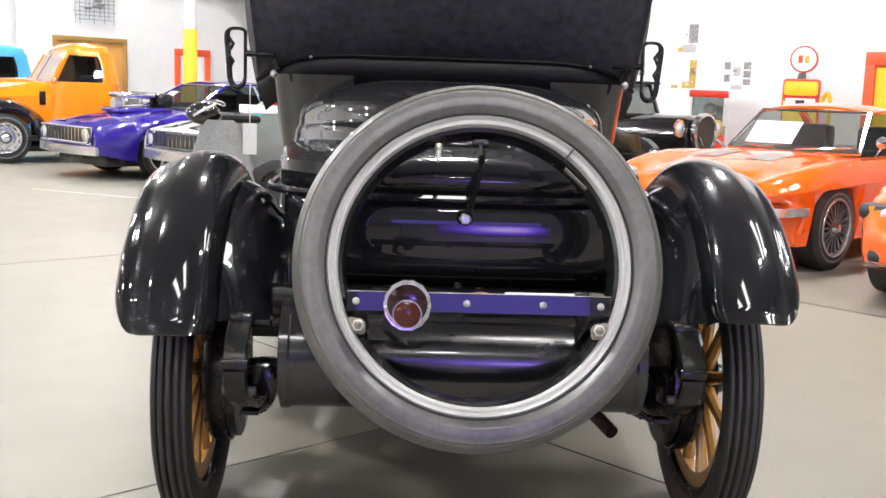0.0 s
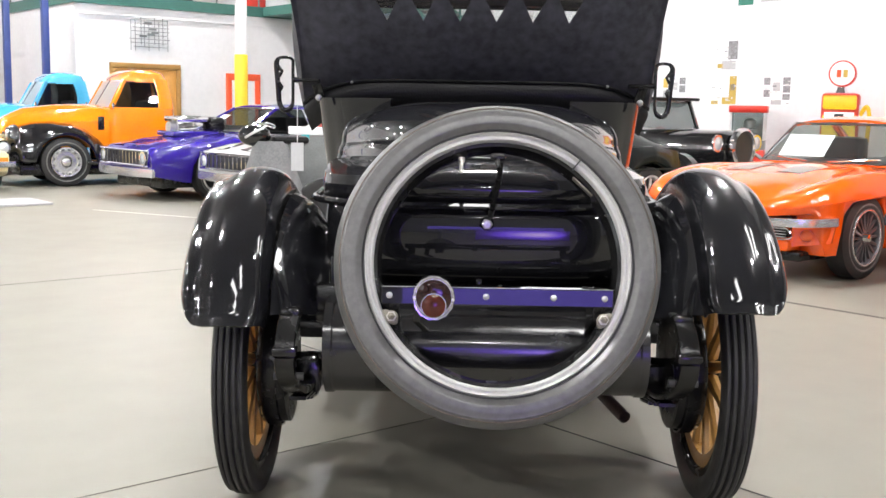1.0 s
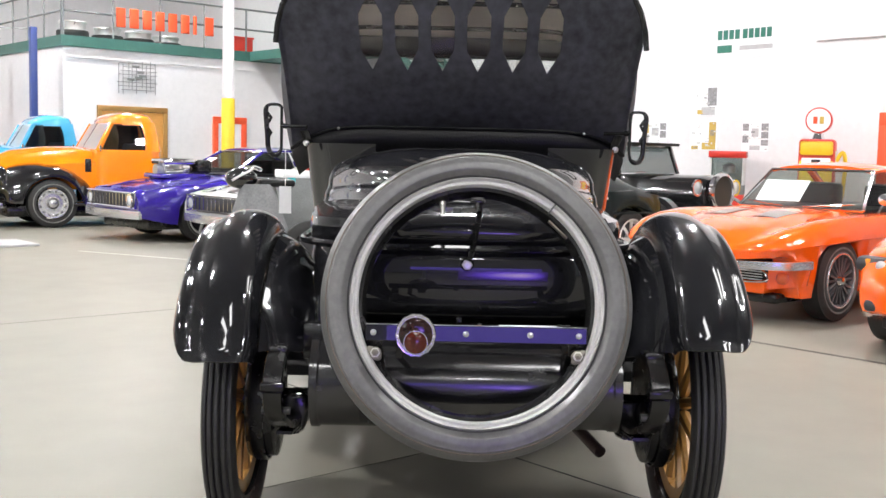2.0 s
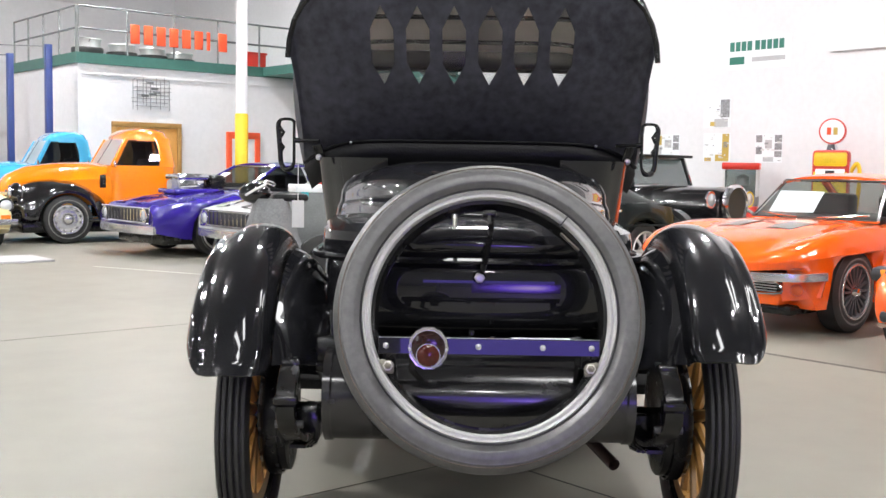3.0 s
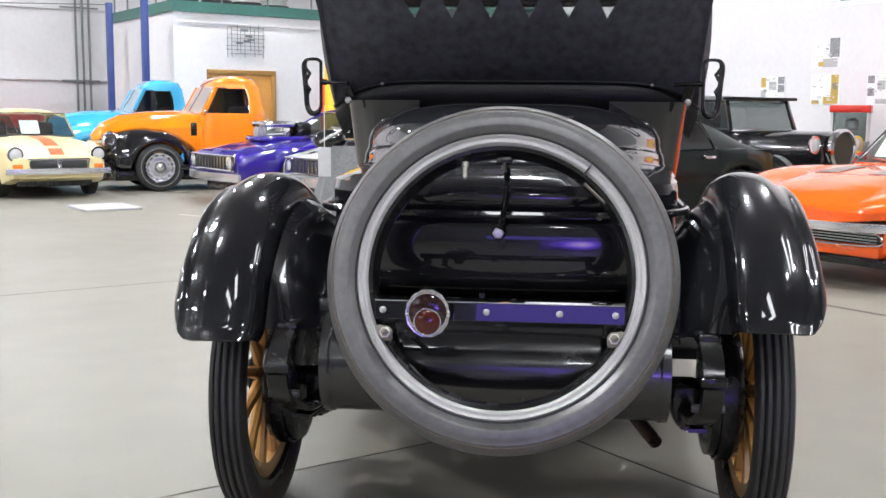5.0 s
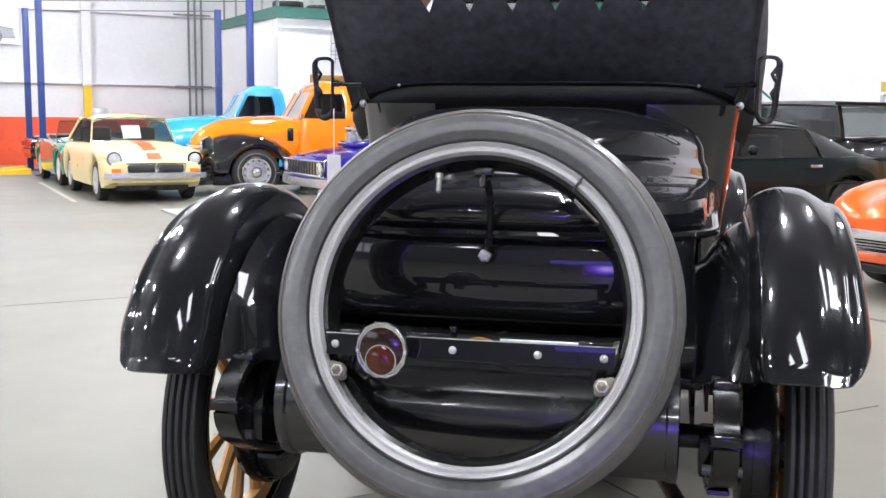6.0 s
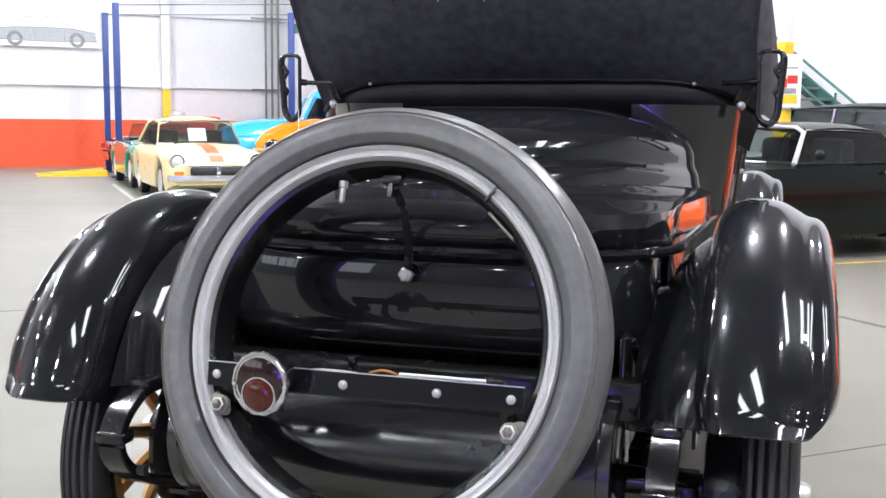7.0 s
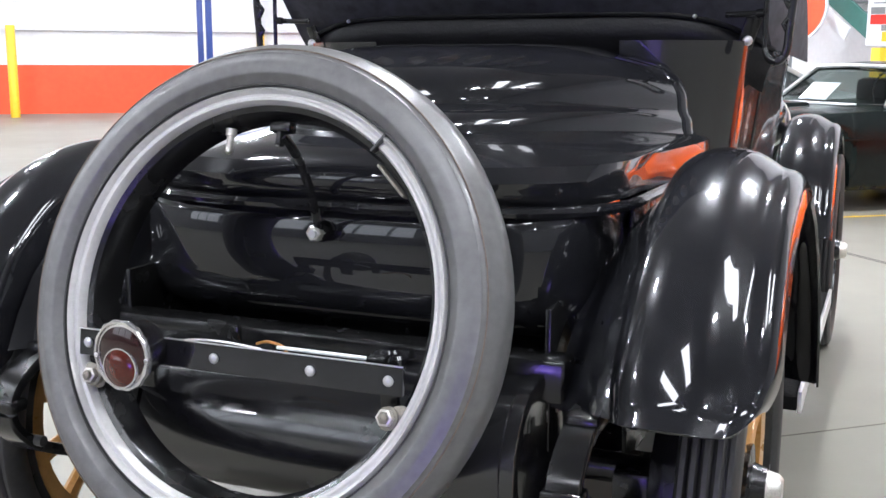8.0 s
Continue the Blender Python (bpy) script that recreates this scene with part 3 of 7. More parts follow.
# rolled welt along the hem
us2 = [j / 24 - 1 for j in range(49)]
part("hem_welt", sweep([Vector((hem(u).x * 1.004, hem(u).y - AXLE_Y - 0.006, hem(u).z)) for u in us2], 0.008, 8), M_LEATHER, TOP, "black leather welt along the hem")
part("hem_skirt", sheet([[Vector((hem(u).x * k, hem(u).y - AXLE_Y + dy, hem(u).z - dz)) for u in us2] for k, dy, dz in ((1.0, 0.0, 0.0), (1.004, -0.004, 0.015), (1.0, -0.012, 0.035), (0.985, -0.008, 0.060), (0.975, 0.0, 0.085), (0.965, 0.03, 0.112))], 0.003), M_LEATHER, TOP, "black leather skirt below the hem")
for s in (-1, 1):
    # iron fittings at the corner
    part("corner_plate", box(-0.020, 0.020, -0.003, 0.003, -0.026, 0.060, 0.002, Matrix.Translation((s * 0.628, 0.806, 1.305)) @ pose(0, 0, 0, 12, s * 14, s * 22)), M_CHASSIS, CAR, "black corner plate under the top's hem")
    part("corner_stud", ball(0.013, (s * 0.632, 0.786, 1.300), 12, (1, 0.6, 1)), M_STEEL, CAR, "bright steel stud")
    part("corner_stud", ball(0.006, (s * 0.50, 0.772, 1.362), 8), M_STEEL, CAR)
    # top rest: a slim rod, and a thick grip with two teeth that curls round below it
    k = s * (0.726 if s < 0 else 0.680)
    w, yb = 0.062, 0.735
    grip = [(0.0, 1.440), (0.014, 1.450), (w - 0.016, 1.450), (w - 0.002, 1.440), (w + 0.002, 1.420), (w - 0.002, 1.37), (w - 0.006, 1.32), (w - 0.008, 1.286), (w - 0.014, 1.264), (w - 0.026, 1.250), (0.020, 1.250), (0.006, 1.262), (0.0, 1.282)]
    path = smooth_path([(k + s * x, yb, z) for x, z in grip], 5)
    thick = [0.0060 + 0.0042 * min(1.0, max(0.0, (i - 10) / 8), max(0.0, (len(path) - 1 - i) / 9)) for i in range(len(path))]
    br = part("top_rest", sweep(path, thick, 10, None, None, Vector((0, 1, 0))), M_CHASSIS, CAR, "black iron top rest with two teeth")
    for z in (1.398, 1.338):
        part("rest_tooth", sweep([(k + s * (w - 0.002), yb, z + 0.018), (k + s * (w - 0.020), yb, z), (k + s * (w - 0.006), yb, z - 0.018)], [0.010, 0.0065, 0.010], 8, None, None, Vector((0, 1, 0))), M_CHASSIS, br)
    part("rest_rod", sweep([(k, yb, 1.278), (k, yb, 1.36), (k, yb, 1.444)], 0.0062, 8, None, None, Vector((0, 1, 0))), M_CHASSIS, br)
    part("rest_stalk", sweep([(k + s * 0.004, yb, 1.366), (k - s * 0.05, 0.745, 1.364), (k - s * 0.10, 0.765, 1.364)], 0.0075, 8), M_CHASSIS, br)
    part("stalk_collar", sweep([(k - s * 0.006, yb, 1.366), (k - s * 0.022, 0.738, 1.365)], 0.011, 10), M_CHASSIS, br)

# ---- rear wheels, fenders, springs
TRACK = 0.748


def wheel_x(parent, cx, cy, s, front=False):
    """A wooden spoke wheel whose axle runs along x; s is its outer side."""
    R = 0.43
    prof = [(-0.030, 0.345), (-0.047, 0.362), (-0.053, 0.385), (-0.050, 0.408), (-0.045, 0.418)]
    for g in (-0.038, -0.020, 0.0, 0.020, 0.038):
        r = 0.431 - 6.5 * g * g
        prof += [(g - 0.007, r - 0.001), (g - 0.004, r + 0.002), (g + 0.004, r + 0.002), (g + 0.007, r - 0.001), (g + 0.009, r - 0.008)]
    prof += [(0.050, 0.408), (0.053, 0.385), (0.047, 0.362), (0.030, 0.345), (-0.030, 0.345)]
    at = (cx, cy, 0.43)
    w = part("wheel", lathe(prof, 72, "x", at), M_RUBBER_DARK, parent, "wooden spoke wheel with a ribbed black tyre")
    part("rim", lathe([(-0.036, 0.352), (-0.036, 0.330), (-0.022, 0.322), (0.022, 0.322), (0.036, 0.330), (0.036, 0.352)], 48, "x", at), M_CHASSIS, w)
    part("felloe", lathe([(-0.022, 0.322), (-0.024, 0.30), (-0.018, 0.280), (0.018, 0.280), (0.024, 0.30), (0.022, 0.322)], 48, "x", at), M_WOOD, w)
    for k in range(12):
        a = 2 * math.pi * (k + 0.5) / 12
        d = Vector((0, math.cos(a), math.sin(a)))
        part("spoke", sweep([Vector(at) + d * 0.07, Vector(at) + d * 0.10, Vector(at) + d * 0.2, Vector(at) + d * 0.285], [0.024, 0.021, 0.017, 0.020], 8), M_WOOD, w)
    part("hub", lathe([(s * -0.06, 0.02), (s * -0.06, 0.075), (s * 0.03, 0.085), (s * 0.035, 0.05), (s * 0.06, 0.042), (s * 0.065, 0.03), (s * 0.065, 0.001)], 20, "x", at, False), M_CHASSIS, w)
    part("hub_cap", lathe([(s * 0.055, 0.040), (s * 0.082, 0.034), (s * 0.09, 0.026), (s * 0.09, 0.001)], 20, "x", at), M_NICKEL, w)
    if not front:
        d = lathe([(s * -0.045, 0.001), (s * -0.125, 0.001), (s * -0.135, 0.15), (s * -0.13, 0.198), (s * -0.06, 0.205), (s * -0.045, 0.20), (s * -0.045, 0.001)], 32, "x", at)
        part("brake_drum", d, M_CHASSIS, w, "black brake drum")
        part("brake_band", lathe([(s * -0.065, 0.206), (s * -0.065, 0.213), (s * -0.105, 0.213), (s * -0.105, 0.206)], 32, "x", at), M_CHASSIS, w)
    return w


FEND = [  # across the fender: x, and how far it stands out of the arc
    (0.600, -0.085), (0.604, -0.040), (0.624, -0.002), (0.672, 0.021), (0.732, 0.020), (0.772, 0.002), (0.795, -0.012), (0.818, -0.018), (0.836, -0.036), (0.845, -0.072)]


def fender(s, cy, a0, a1, radius, name, lip=True, x_off=0.0, drop=0.0):
    rows = []
    n = 76
    across = smooth_path([(x, dr, 0) for x, dr in FEND], 5)
    length = radians(a1 - a0) * 0.62
    for k in range(n + 1):
        f = (k / n) ** 1.6
        s_end = f * length
        e = min(1.0, s_end / 0.10) if lip else 1.0
        rows.append([])
        for x, dr, _ in across:
            # a narrow lip kicks out along the tail, whose corners are rounded
            u = max(-1.0, min(1.0, (x - 0.705) / 0.14))
            up = math.degrees(0.075 * abs(u) ** 5 / 0.62) if lip else 0.0
            a = radians(lerp(a0 + up, a1, f))
            R = curve_at(radius, math.degrees(a))[0]
            h = dr + (0.015 * (1 - u ** 8) * max(0.0, 1 - s_end / 0.032) if lip else 0.0)
            flare = 1 + 0.05 * max(0, 1 - s_end / 0.35)
            xx = 0.70 + (x - 0.70) * flare * (1 - 0.12 * (1 - e) ** 2.6)
            r = R + h
            rows[-1].append(Vector((s * (xx + x_off), cy - r * math.cos(a), 0.43 + r * math.sin(a) + drop)))
    return part(name, sheet(rows, 0.006), M_BLACK, CAR, "glossy black crowned " + name.replace("_", " "))


LEFT_RADII = [(15, 0.602), (30, 0.610), (45, 0.630), (65, 0.641), (90, 0.636), (115, 0.632), (135, 0.66), (150, 0.72), (166, 0.80), (182, 0.90)]
RADII = [(15, 0.602), (30, 0.605), (60, 0.622), (90, 0.632), (115, 0.632), (135, 0.66), (150, 0.72), (166, 0.80), (182, 0.90)]
for s in (-1, 1):
    wheel_x(CAR, s * TRACK, 0.0, s)
    f = fender(s, 0.0, 23.5 if s < 0 else 27.0, 182, LEFT_RADII if s < 0 else RADII, "rear_fender", True, 0.022 if s < 0 else 0.008, -0.022 if s < 0 else 0.002)
    # inner apron from the fender to the frame
    rows = []
    for k in range(15):
        a = radians(lerp(29, 140, k / 14))
        R = curve_at(LEFT_RADII if s < 0 else RADII, math.degrees(a))[0] - 0.060
        top = Vector((s * 0.612, -R * math.cos(a), 0.43 + R * math.sin(a) + (-0.022 if s < 0 else 0.002)))
        low = Vector((s * 0.475, lerp(-0.34, 0.55, k / 14), lerp(0.66, 0.70, k / 14) + 0.20 * math.sin(math.pi * min(1, k / 12))))
        out = Vector((0, -math.cos(a), math.sin(a)))
        rows.append([top.lerp(low, j / 9) + out * (0.012 * math.sin(math.pi * min(1.0, j / 6)) - 0.020 * math.sin(math.pi * max(0.0, (j - 5) / 4))) for j in range(10)])
    part("fender_apron", sheet(rows, 0.005), M_BLACK, CAR, "black inner fender apron")
    # scroll spring behind the axle
    k = s * 0.56
    sp = part("rear_spring", sweep(smooth_path([(k, 0.05, 0.36), (k, -0.25, 0.40), (k, -0.44, 0.465), (k, -0.535, 0.53), (k, -0.55, 0.59), (k, -0.50, 0.645), (k, -0.40, 0.675), (k, -0.2, 0.67)], 6), 0, flat=(0.056, 0.022), up=Vector((1, 0, 0)).cross(Vector((0, 1, 0)))), M_CHASSIS, CAR, "black scroll leaf spring")
    part("spring_clip", box(k - 0.034, k + 0.034, -0.565, -0.52, 0.575, 0.60, 0.006), M_CHASSIS, sp)
    part("spring_bolt", lathe([(s * -0.045, 0.001), (s * -0.045, 0.011), (s * 0.038, 0.011), (s * 0.038, 0.001)], 10, "x", (k, -0.50, 0.505)), M_DARKBOLT, sp)
    part("spring_hanger", box(k - 0.03, k + 0.03, -0.46, -0.10, 0.655, 0.69, 0.01), M_CHASSIS, sp)
    part("spring_seat", box(k - 0.04, k + 0.04, -0.07, 0.07, 0.34, 0.45, 0.01), M_CHASSIS, sp)
    for j in range(3):
        part("spring_leaf", sweep([(k, -0.30 + 0.08 * j, 0.365 - 0.013 * j + 0.02 * (1 - j / 3)), (k, 0, 0.345 - 0.013 * j), (k, 0.30 - 0.08 * j, 0.365 - 0.013 * j)], 0, flat=(0.052, 0.011)), M_CHASSIS, sp)
part("rear_axle", lathe([(-0.62, 0.03), (-0.2, 0.036), (-0.12, 0.07), (-0.06, 0.13), (0, 0.145), (0.06, 0.13), (0.12, 0.07), (0.2, 0.036), (0.62, 0.03)], 24, "x", (0, 0, 0.43)), M_CHASSIS, CAR)
for s in (-1, 1):
    wheel_x(CAR, s * TRACK, 2.92, s, True)
    fender(s, 2.92, 18, 165, [(18, 0.64), (60, 0.63), (90, 0.63), (165, 0.58)], "front_fender", False, -0.055, -0.055)
    b = part("running_board", box(s * 0.68 - 0.12, s * 0.68 + 0.12, 0.86, 2.30, 0.32, 0.36, 0.006), M_BOARD, CAR)
    part("running_board_trim", box(s * 0.806 - 0.006, s * 0.806 + 0.006, 0.86, 2.30, 0.315, 0.375, 0.003), M_ALU, b, "bright aluminium running board trim")
    part("splash_apron", box(s * 0.555 - 0.006, s * 0.555 + 0.006, 0.5, 2.4, 0.36, 0.64, 0.003), M_BLACK, CAR)

# ---- fuel tank, pipe
tank = part("fuel_tank", lathe([(-0.455, 0.001), (-0.458, 0.10), (-0.465, 0.128), (-0.462, 0.142), (-0.44, 0.142), (-0.435, 0.137), (0.435, 0.137), (0.44, 0.142), (0.462, 0.142), (0.465, 0.128), (0.458, 0.10), (0.455, 0.001)], 40, "x", (0.0, -0.36, 0.570)), M_TANK, CAR, "black round fuel tank")
part("tank_cap", lathe([(0.0, 0.034), (0.012, 0.036), (0.02, 0.03), (0.035, 0.028), (0.04, 0.001)], 16, "z", (0.34, -0.37, 0.71)), M_NICKEL, tank)
for x in (0.18,):
    part("tank_cap", lathe([(0.0, 0.030), (0.010, 0.034), (0.016, 0.030), (0.018, 0.020), (0.024, 0.016), (0.024, 0.001)], 18, "z", (x, -0.365, 0.712)), M_BLACK, tank, "black ribbed filler cap")
for s in (-1, 1):
    part("tank_strap", lathe([(s * 0.30 - 0.014, 0.1385), (s * 0.30 - 0.014, 0.141), (s * 0.30 + 0.014, 0.141), (s * 0.30 + 0.014, 0.1385)], 40, "x", (0.0, -0.36, 0.575)), M_CHASSIS, tank)
part("tailpipe", sweep([(0.34, 0.35, 0.36), (0.38, 0.15, 0.345), (0.47, -0.08, 0.28)], 0.021, 12, None, None, Vector((0, 0, 1)), False), M_RUST, CAR, "brown steel tailpipe")

# ---- spare tyre on its carrier
SP = pose(0.022, -0.542, 0.840, -16.5) @ Matrix.Diagonal((1.040, 1.12, 1.040, 1))
spare = part("spare_tyre", lathe([(-0.032, 0.343), (-0.048, 0.352), (-0.055, 0.366), (-0.0565, 0.3675), (-0.0575, 0.371), (-0.0572, 0.374), (-0.0582, 0.384), (-0.0560, 0.393), (-0.0530, 0.3995), (-0.0528, 0.4035), (-0.0495, 0.4055), (-0.0465, 0.4095), (-0.0455, 0.4120), (-0.040, 0.4140), (-0.028, 0.4245), (-0.012, 0.4295), (0.012, 0.4295), (0.03, 0.424), (0.046, 0.408), (0.056, 0.384), (0.055, 0.366), (0.032, 0.343), (-0.032, 0.343)], 96, "y"), M_RUBBER, CAR, "smooth aged grey spare tyre on a silver rim")
spare.matrix_local = SP
part("tread_ridge", lathe([(-0.0462, 0.4096), (-0.0478, 0.4108), (-0.0466, 0.4122), (-0.0448, 0.4112), (-0.0462, 0.4096)], 96, "y"), M_RIDGE, spare, "brown stained ridge at the tread's edge")
part("bead_line", lathe([(-0.046, 0.3495), (-0.0495, 0.3505), (-0.0495, 0.3530), (-0.046, 0.3540)], 96, "y"), M_RUBBER_DARK, spare, "dark gap between tyre and rim")
part("rim_flange", lathe([(-0.030, 0.350), (-0.045, 0.348), (-0.050, 0.3445), (-0.047, 0.341), (-0.041, 0.3385), (-0.041, 0.335), (-0.0435, 0.332), (-0.0435, 0.328), (-0.038, 0.3245), (-0.028, 0.323)], 96, "y"), M_RIM, spare, "silver painted rim flange")
part("rim_barrel", lathe([(-0.028, 0.3235), (-0.024, 0.314), (0.0, 0.305), (0.034, 0.307), (0.044, 0.318), (0.046, 0.343), (0.03, 0.349)], 96, "y"), M_CHASSIS, spare, "black inner face of the rim")
part("rim_joint", box(0.316, 0.349, -0.0505, -0.035, -0.0022, 0.0022, 0.001, pose(0, 0, 0, 0, -52)), M_DARKBOLT, spare)
part("rim_latch", box(0.302, 0.307, -0.03, -0.01, -0.05, 0.02, 0.002, pose(0, 0, 0, 0, -46)), M_BRASS, spare)
for s in (-1, 1):
    at = Vector((s * 0.272, -0.038, -0.147))
    lug = part("rim_lug", lathe([(0.0, 0.017), (-0.008, 0.017), (-0.010, 0.011), (-0.018, 0.011), (-0.019, 0.007), (-0.024, 0.007), (-0.028, 0.001)], 12, "y", at), M_BRASS, spare, "dull brass rim lug nut")
    bm = ball(0.018, (0, 0, 0), 14, (1.5, 0.36, 0.85))
    bmesh.ops.transform(bm, matrix=Matrix.Translation(at + Vector((s * 0.006, 0.003, 0))) @ pose(0, 0, 0, 0, -38 * s), verts=bm.verts)
    part("lug_clamp", bm, M_BRASS, lug, "worn nickel clamp plate")
    part("lug_hex", lathe([(-0.010, 0.0135), (-0.019, 0.0135), (-0.020, 0.010)], 6, "y", at), M_NICKEL, lug)
part("valve_stem", lathe([(0.0, 0.009), (-0.012, 0.009), (-0.013, 0.006), (-0.04, 0.006), (-0.041, 0.004), (-0.044, 0.001)], 10, "z", (-0.098, 0.0, 0.288)), M_NICKEL, spare, "nickel valve stem")
part("carrier_clamp", box(-0.020, 0.020, -0.010, 0.014, 0.284, 0.303, 0.005), M_CHASSIS, spare)
part("carrier_nut", lathe([(-0.014, 0.008), (0.010, 0.008), (0.010, 0.001)], 6, "z", (0.0, -0.002, 0.276), True), M_CHASSIS, spare)

part("carrier_arm", sweep(smooth_path([L(0.062, 2.585, 1.120), L(0.064, 2.615, 1.095), L(0.060, 2.665, 1.04), L(0.050, 2.710, 0.98), L(0.040, 2.742, 0.932)], 6), 0.0085, 10), M_CHASSIS, CAR, "black curved spare carrier arm")
part("carrier_boss", lathe([(-0.27, 0.019), (-0.290, 0.021), (-0.300, 0.016), (-0.308, 0.016)], 16, "y", (0.001, 0, 0.927), True), M_CHASSIS, CAR)
nut = part("carrier_bolt", lathe([(-0.304, 0.0165), (-0.320, 0.0165), (-0.323, 0.013), (-0.323, 0.001)], 6, "y", (0.001, 0, 0.927)), M_NICKEL, CAR, "nickel hexagon bolt", False)
part("bolt_face", lathe([(-0.323, 0.009), (-0.328, 0.008), (-0.328, 0.001)], 12, "y", (0.001, 0, 0.927)), M_STEEL, nut)
part("panel_hole", lathe([(-0.2705, 0.001), (-0.2725, 0.001), (-0.2725, 0.009), (-0.2705, 0.010)], 14, "y", (0.052, 0, 0.867)), M_JOINT, CAR, "small dark hole in the panel")

# ---- cross bar, tail lamp and wiring
bar = part("plate_bar", box(-0.288, 0.330, -0.005, 0.005, -0.023, 0.023, 0.002, pose(0, -0.627, 0.765, -7)), M_BARPAINT, CAR, "flat black cross bar", False)
for x in (-0.267, -0.009, 0.171, 0.307):
    part("bar_bolt", ball(0.009, (x, -0.634, 0.766), 10, (1, 0.6, 1)), M_STEEL, bar)
# steel strip put in for the highlight along the bar's top edge
part("bar_lip", box(-0.288, 0.330, -0.632, -0.627, 0.7885, 0.7900, 0.0004), M_STEEL, bar, "thin bright strip for the highlight on the upper edge")
for s in (-1, 1):
    x = 0.02 + s * 0.275
    part("carrier_leg", sweep([(x, -0.61, 0.775), (x, -0.60, 0.71), (x + s * 0.0, -0.50, 0.66), (x, -0.33, 0.68)], 0, flat=(0.03, 0.012)), M_CHASSIS, bar)
part("bar_stay", sweep([(-0.19, -0.61, 0.745), (-0.195, -0.60, 0.69), (-0.17, -0.56, 0.655)], 0, flat=(0.02, 0.006)), M_CHASSIS, bar)
part("white_rod", sweep([(0.085, -0.590, 0.784), (0.25, -0.590, 0.784)], 0.0032, 8), M_PAPER, bar, "white insulated rod along the bar")
part("rod_block", box(0.252, 0.285, -0.602, -0.580, 0.774, 0.791, 0.004), M_CHASSIS, bar)
TLX, TLY, TLZ = -0.148, -0.682, 0.773
lamp = part("tail_lamp", lathe([(0.06, 0.001), (0.06, 0.035), (0.05, 0.044), (0.0, 0.050)], 28, "y", (TLX, TLY, TLZ)), M_CHASSIS, CAR, "round tail lamp with two red lenses in a silver bezel")
bm = lathe([(0.0, 0.049), (-0.002, 0.0545), (-0.009, 0.0555), (-0.013, 0.0535), (-0.0125, 0.0500), (-0.009, 0.0485), (-0.0085, 0.001)], 48, "y", (0, 0, 0))
for v in bm.verts:
    r = math.hypot(v.co.x, v.co.z)
    scallop = 1 + (0.018 * math.cos(14 * math.atan2(v.co.z, v.co.x)) if r > 0.052 else 0.0)
    v.co = Vector((v.co.x * scallop + TLX, v.co.y + TLY, v.co.z * scallop * 1.08 + TLZ - 0.003))
# the brow between the lenses: a band bent over the lower one
lathe([(-0.008, 0.0345), (-0.0165, 0.0335), (-0.0165, 0.0312), (-0.010, 0.0302)], 32, "y", (TLX, TLY, TLZ - 0.0225), False, bm)
part("bezel", bm, M_BEZEL, lamp, "silver bezel with scalloped edge")
part("upper_lens", lathe([(-0.0088, 0.0470), (-0.0125, 0.036), (-0.0150, 0.020), (-0.0155, 0.001)], 32, "y", (TLX, TLY, TLZ - 0.001)), M_AMBERLENS, lamp, "smoked dark red upper lens")
part("lower_lens", lathe([(-0.0150, 0.0312), (-0.0190, 0.025), (-0.0225, 0.014), (-0.0235, 0.001)], 28, "y", (TLX, TLY, TLZ - 0.0225)), M_REDLENS, lamp, "red lower lens")
for sx in (-1, 1):
    part("bezel_screw", ball(0.004, (TLX + sx * 0.0505, TLY - 0.012, TLZ - 0.006), 8, (1, 0.6, 1)), M_STEEL, lamp)
part("lamp_bracket", box(TLX - 0.015, TLX + 0.015, TLY + 0.05, TLY + 0.065, 0.70, 0.775, 0.004), M_CHASSIS, lamp)
part("lamp_wire", sweep(smooth_path([(TLX + 0.03, TLY + 0.062, 0.772), (TLX + 0.06, TLY + 0.09, 0.779), (TLX + 0.11, TLY + 0.12, 0.773), (TLX + 0.17, TLY + 0.14, 0.762)], 5), 0.0022, 6), M_ALU, lamp)
part("orange_wire", sweep(smooth_path([(0.0, -0.52, 0.764), (0.03, -0.53, 0.773), (0.06, -0.53, 0.766), (0.066, -0.53, 0.75)], 5), 0.0026, 6), M_WIRE, lamp, "orange insulated wire")
part("junction_bolt", box(-0.035, -0.018, -0.55, -0.535, 0.755, 0.80, 0.004), M_CHASSIS, lamp)

# ---- paper tag on a string from the top rest
tag = thing("paper_tag", pose(-0.690, 3.70, 1.075), "white paper tag hanging on a string from the car's top rest", "tag")
part("string", sweep([(0, 0, 0.205), (0.0, 0, 0.048)], 0.0015, 5), M_TAG, tag)
part("card", box(-0.024, 0.024, -0.001, 0.001, -0.058, 0.05, 0.0), M_TAG, tag, "", False)


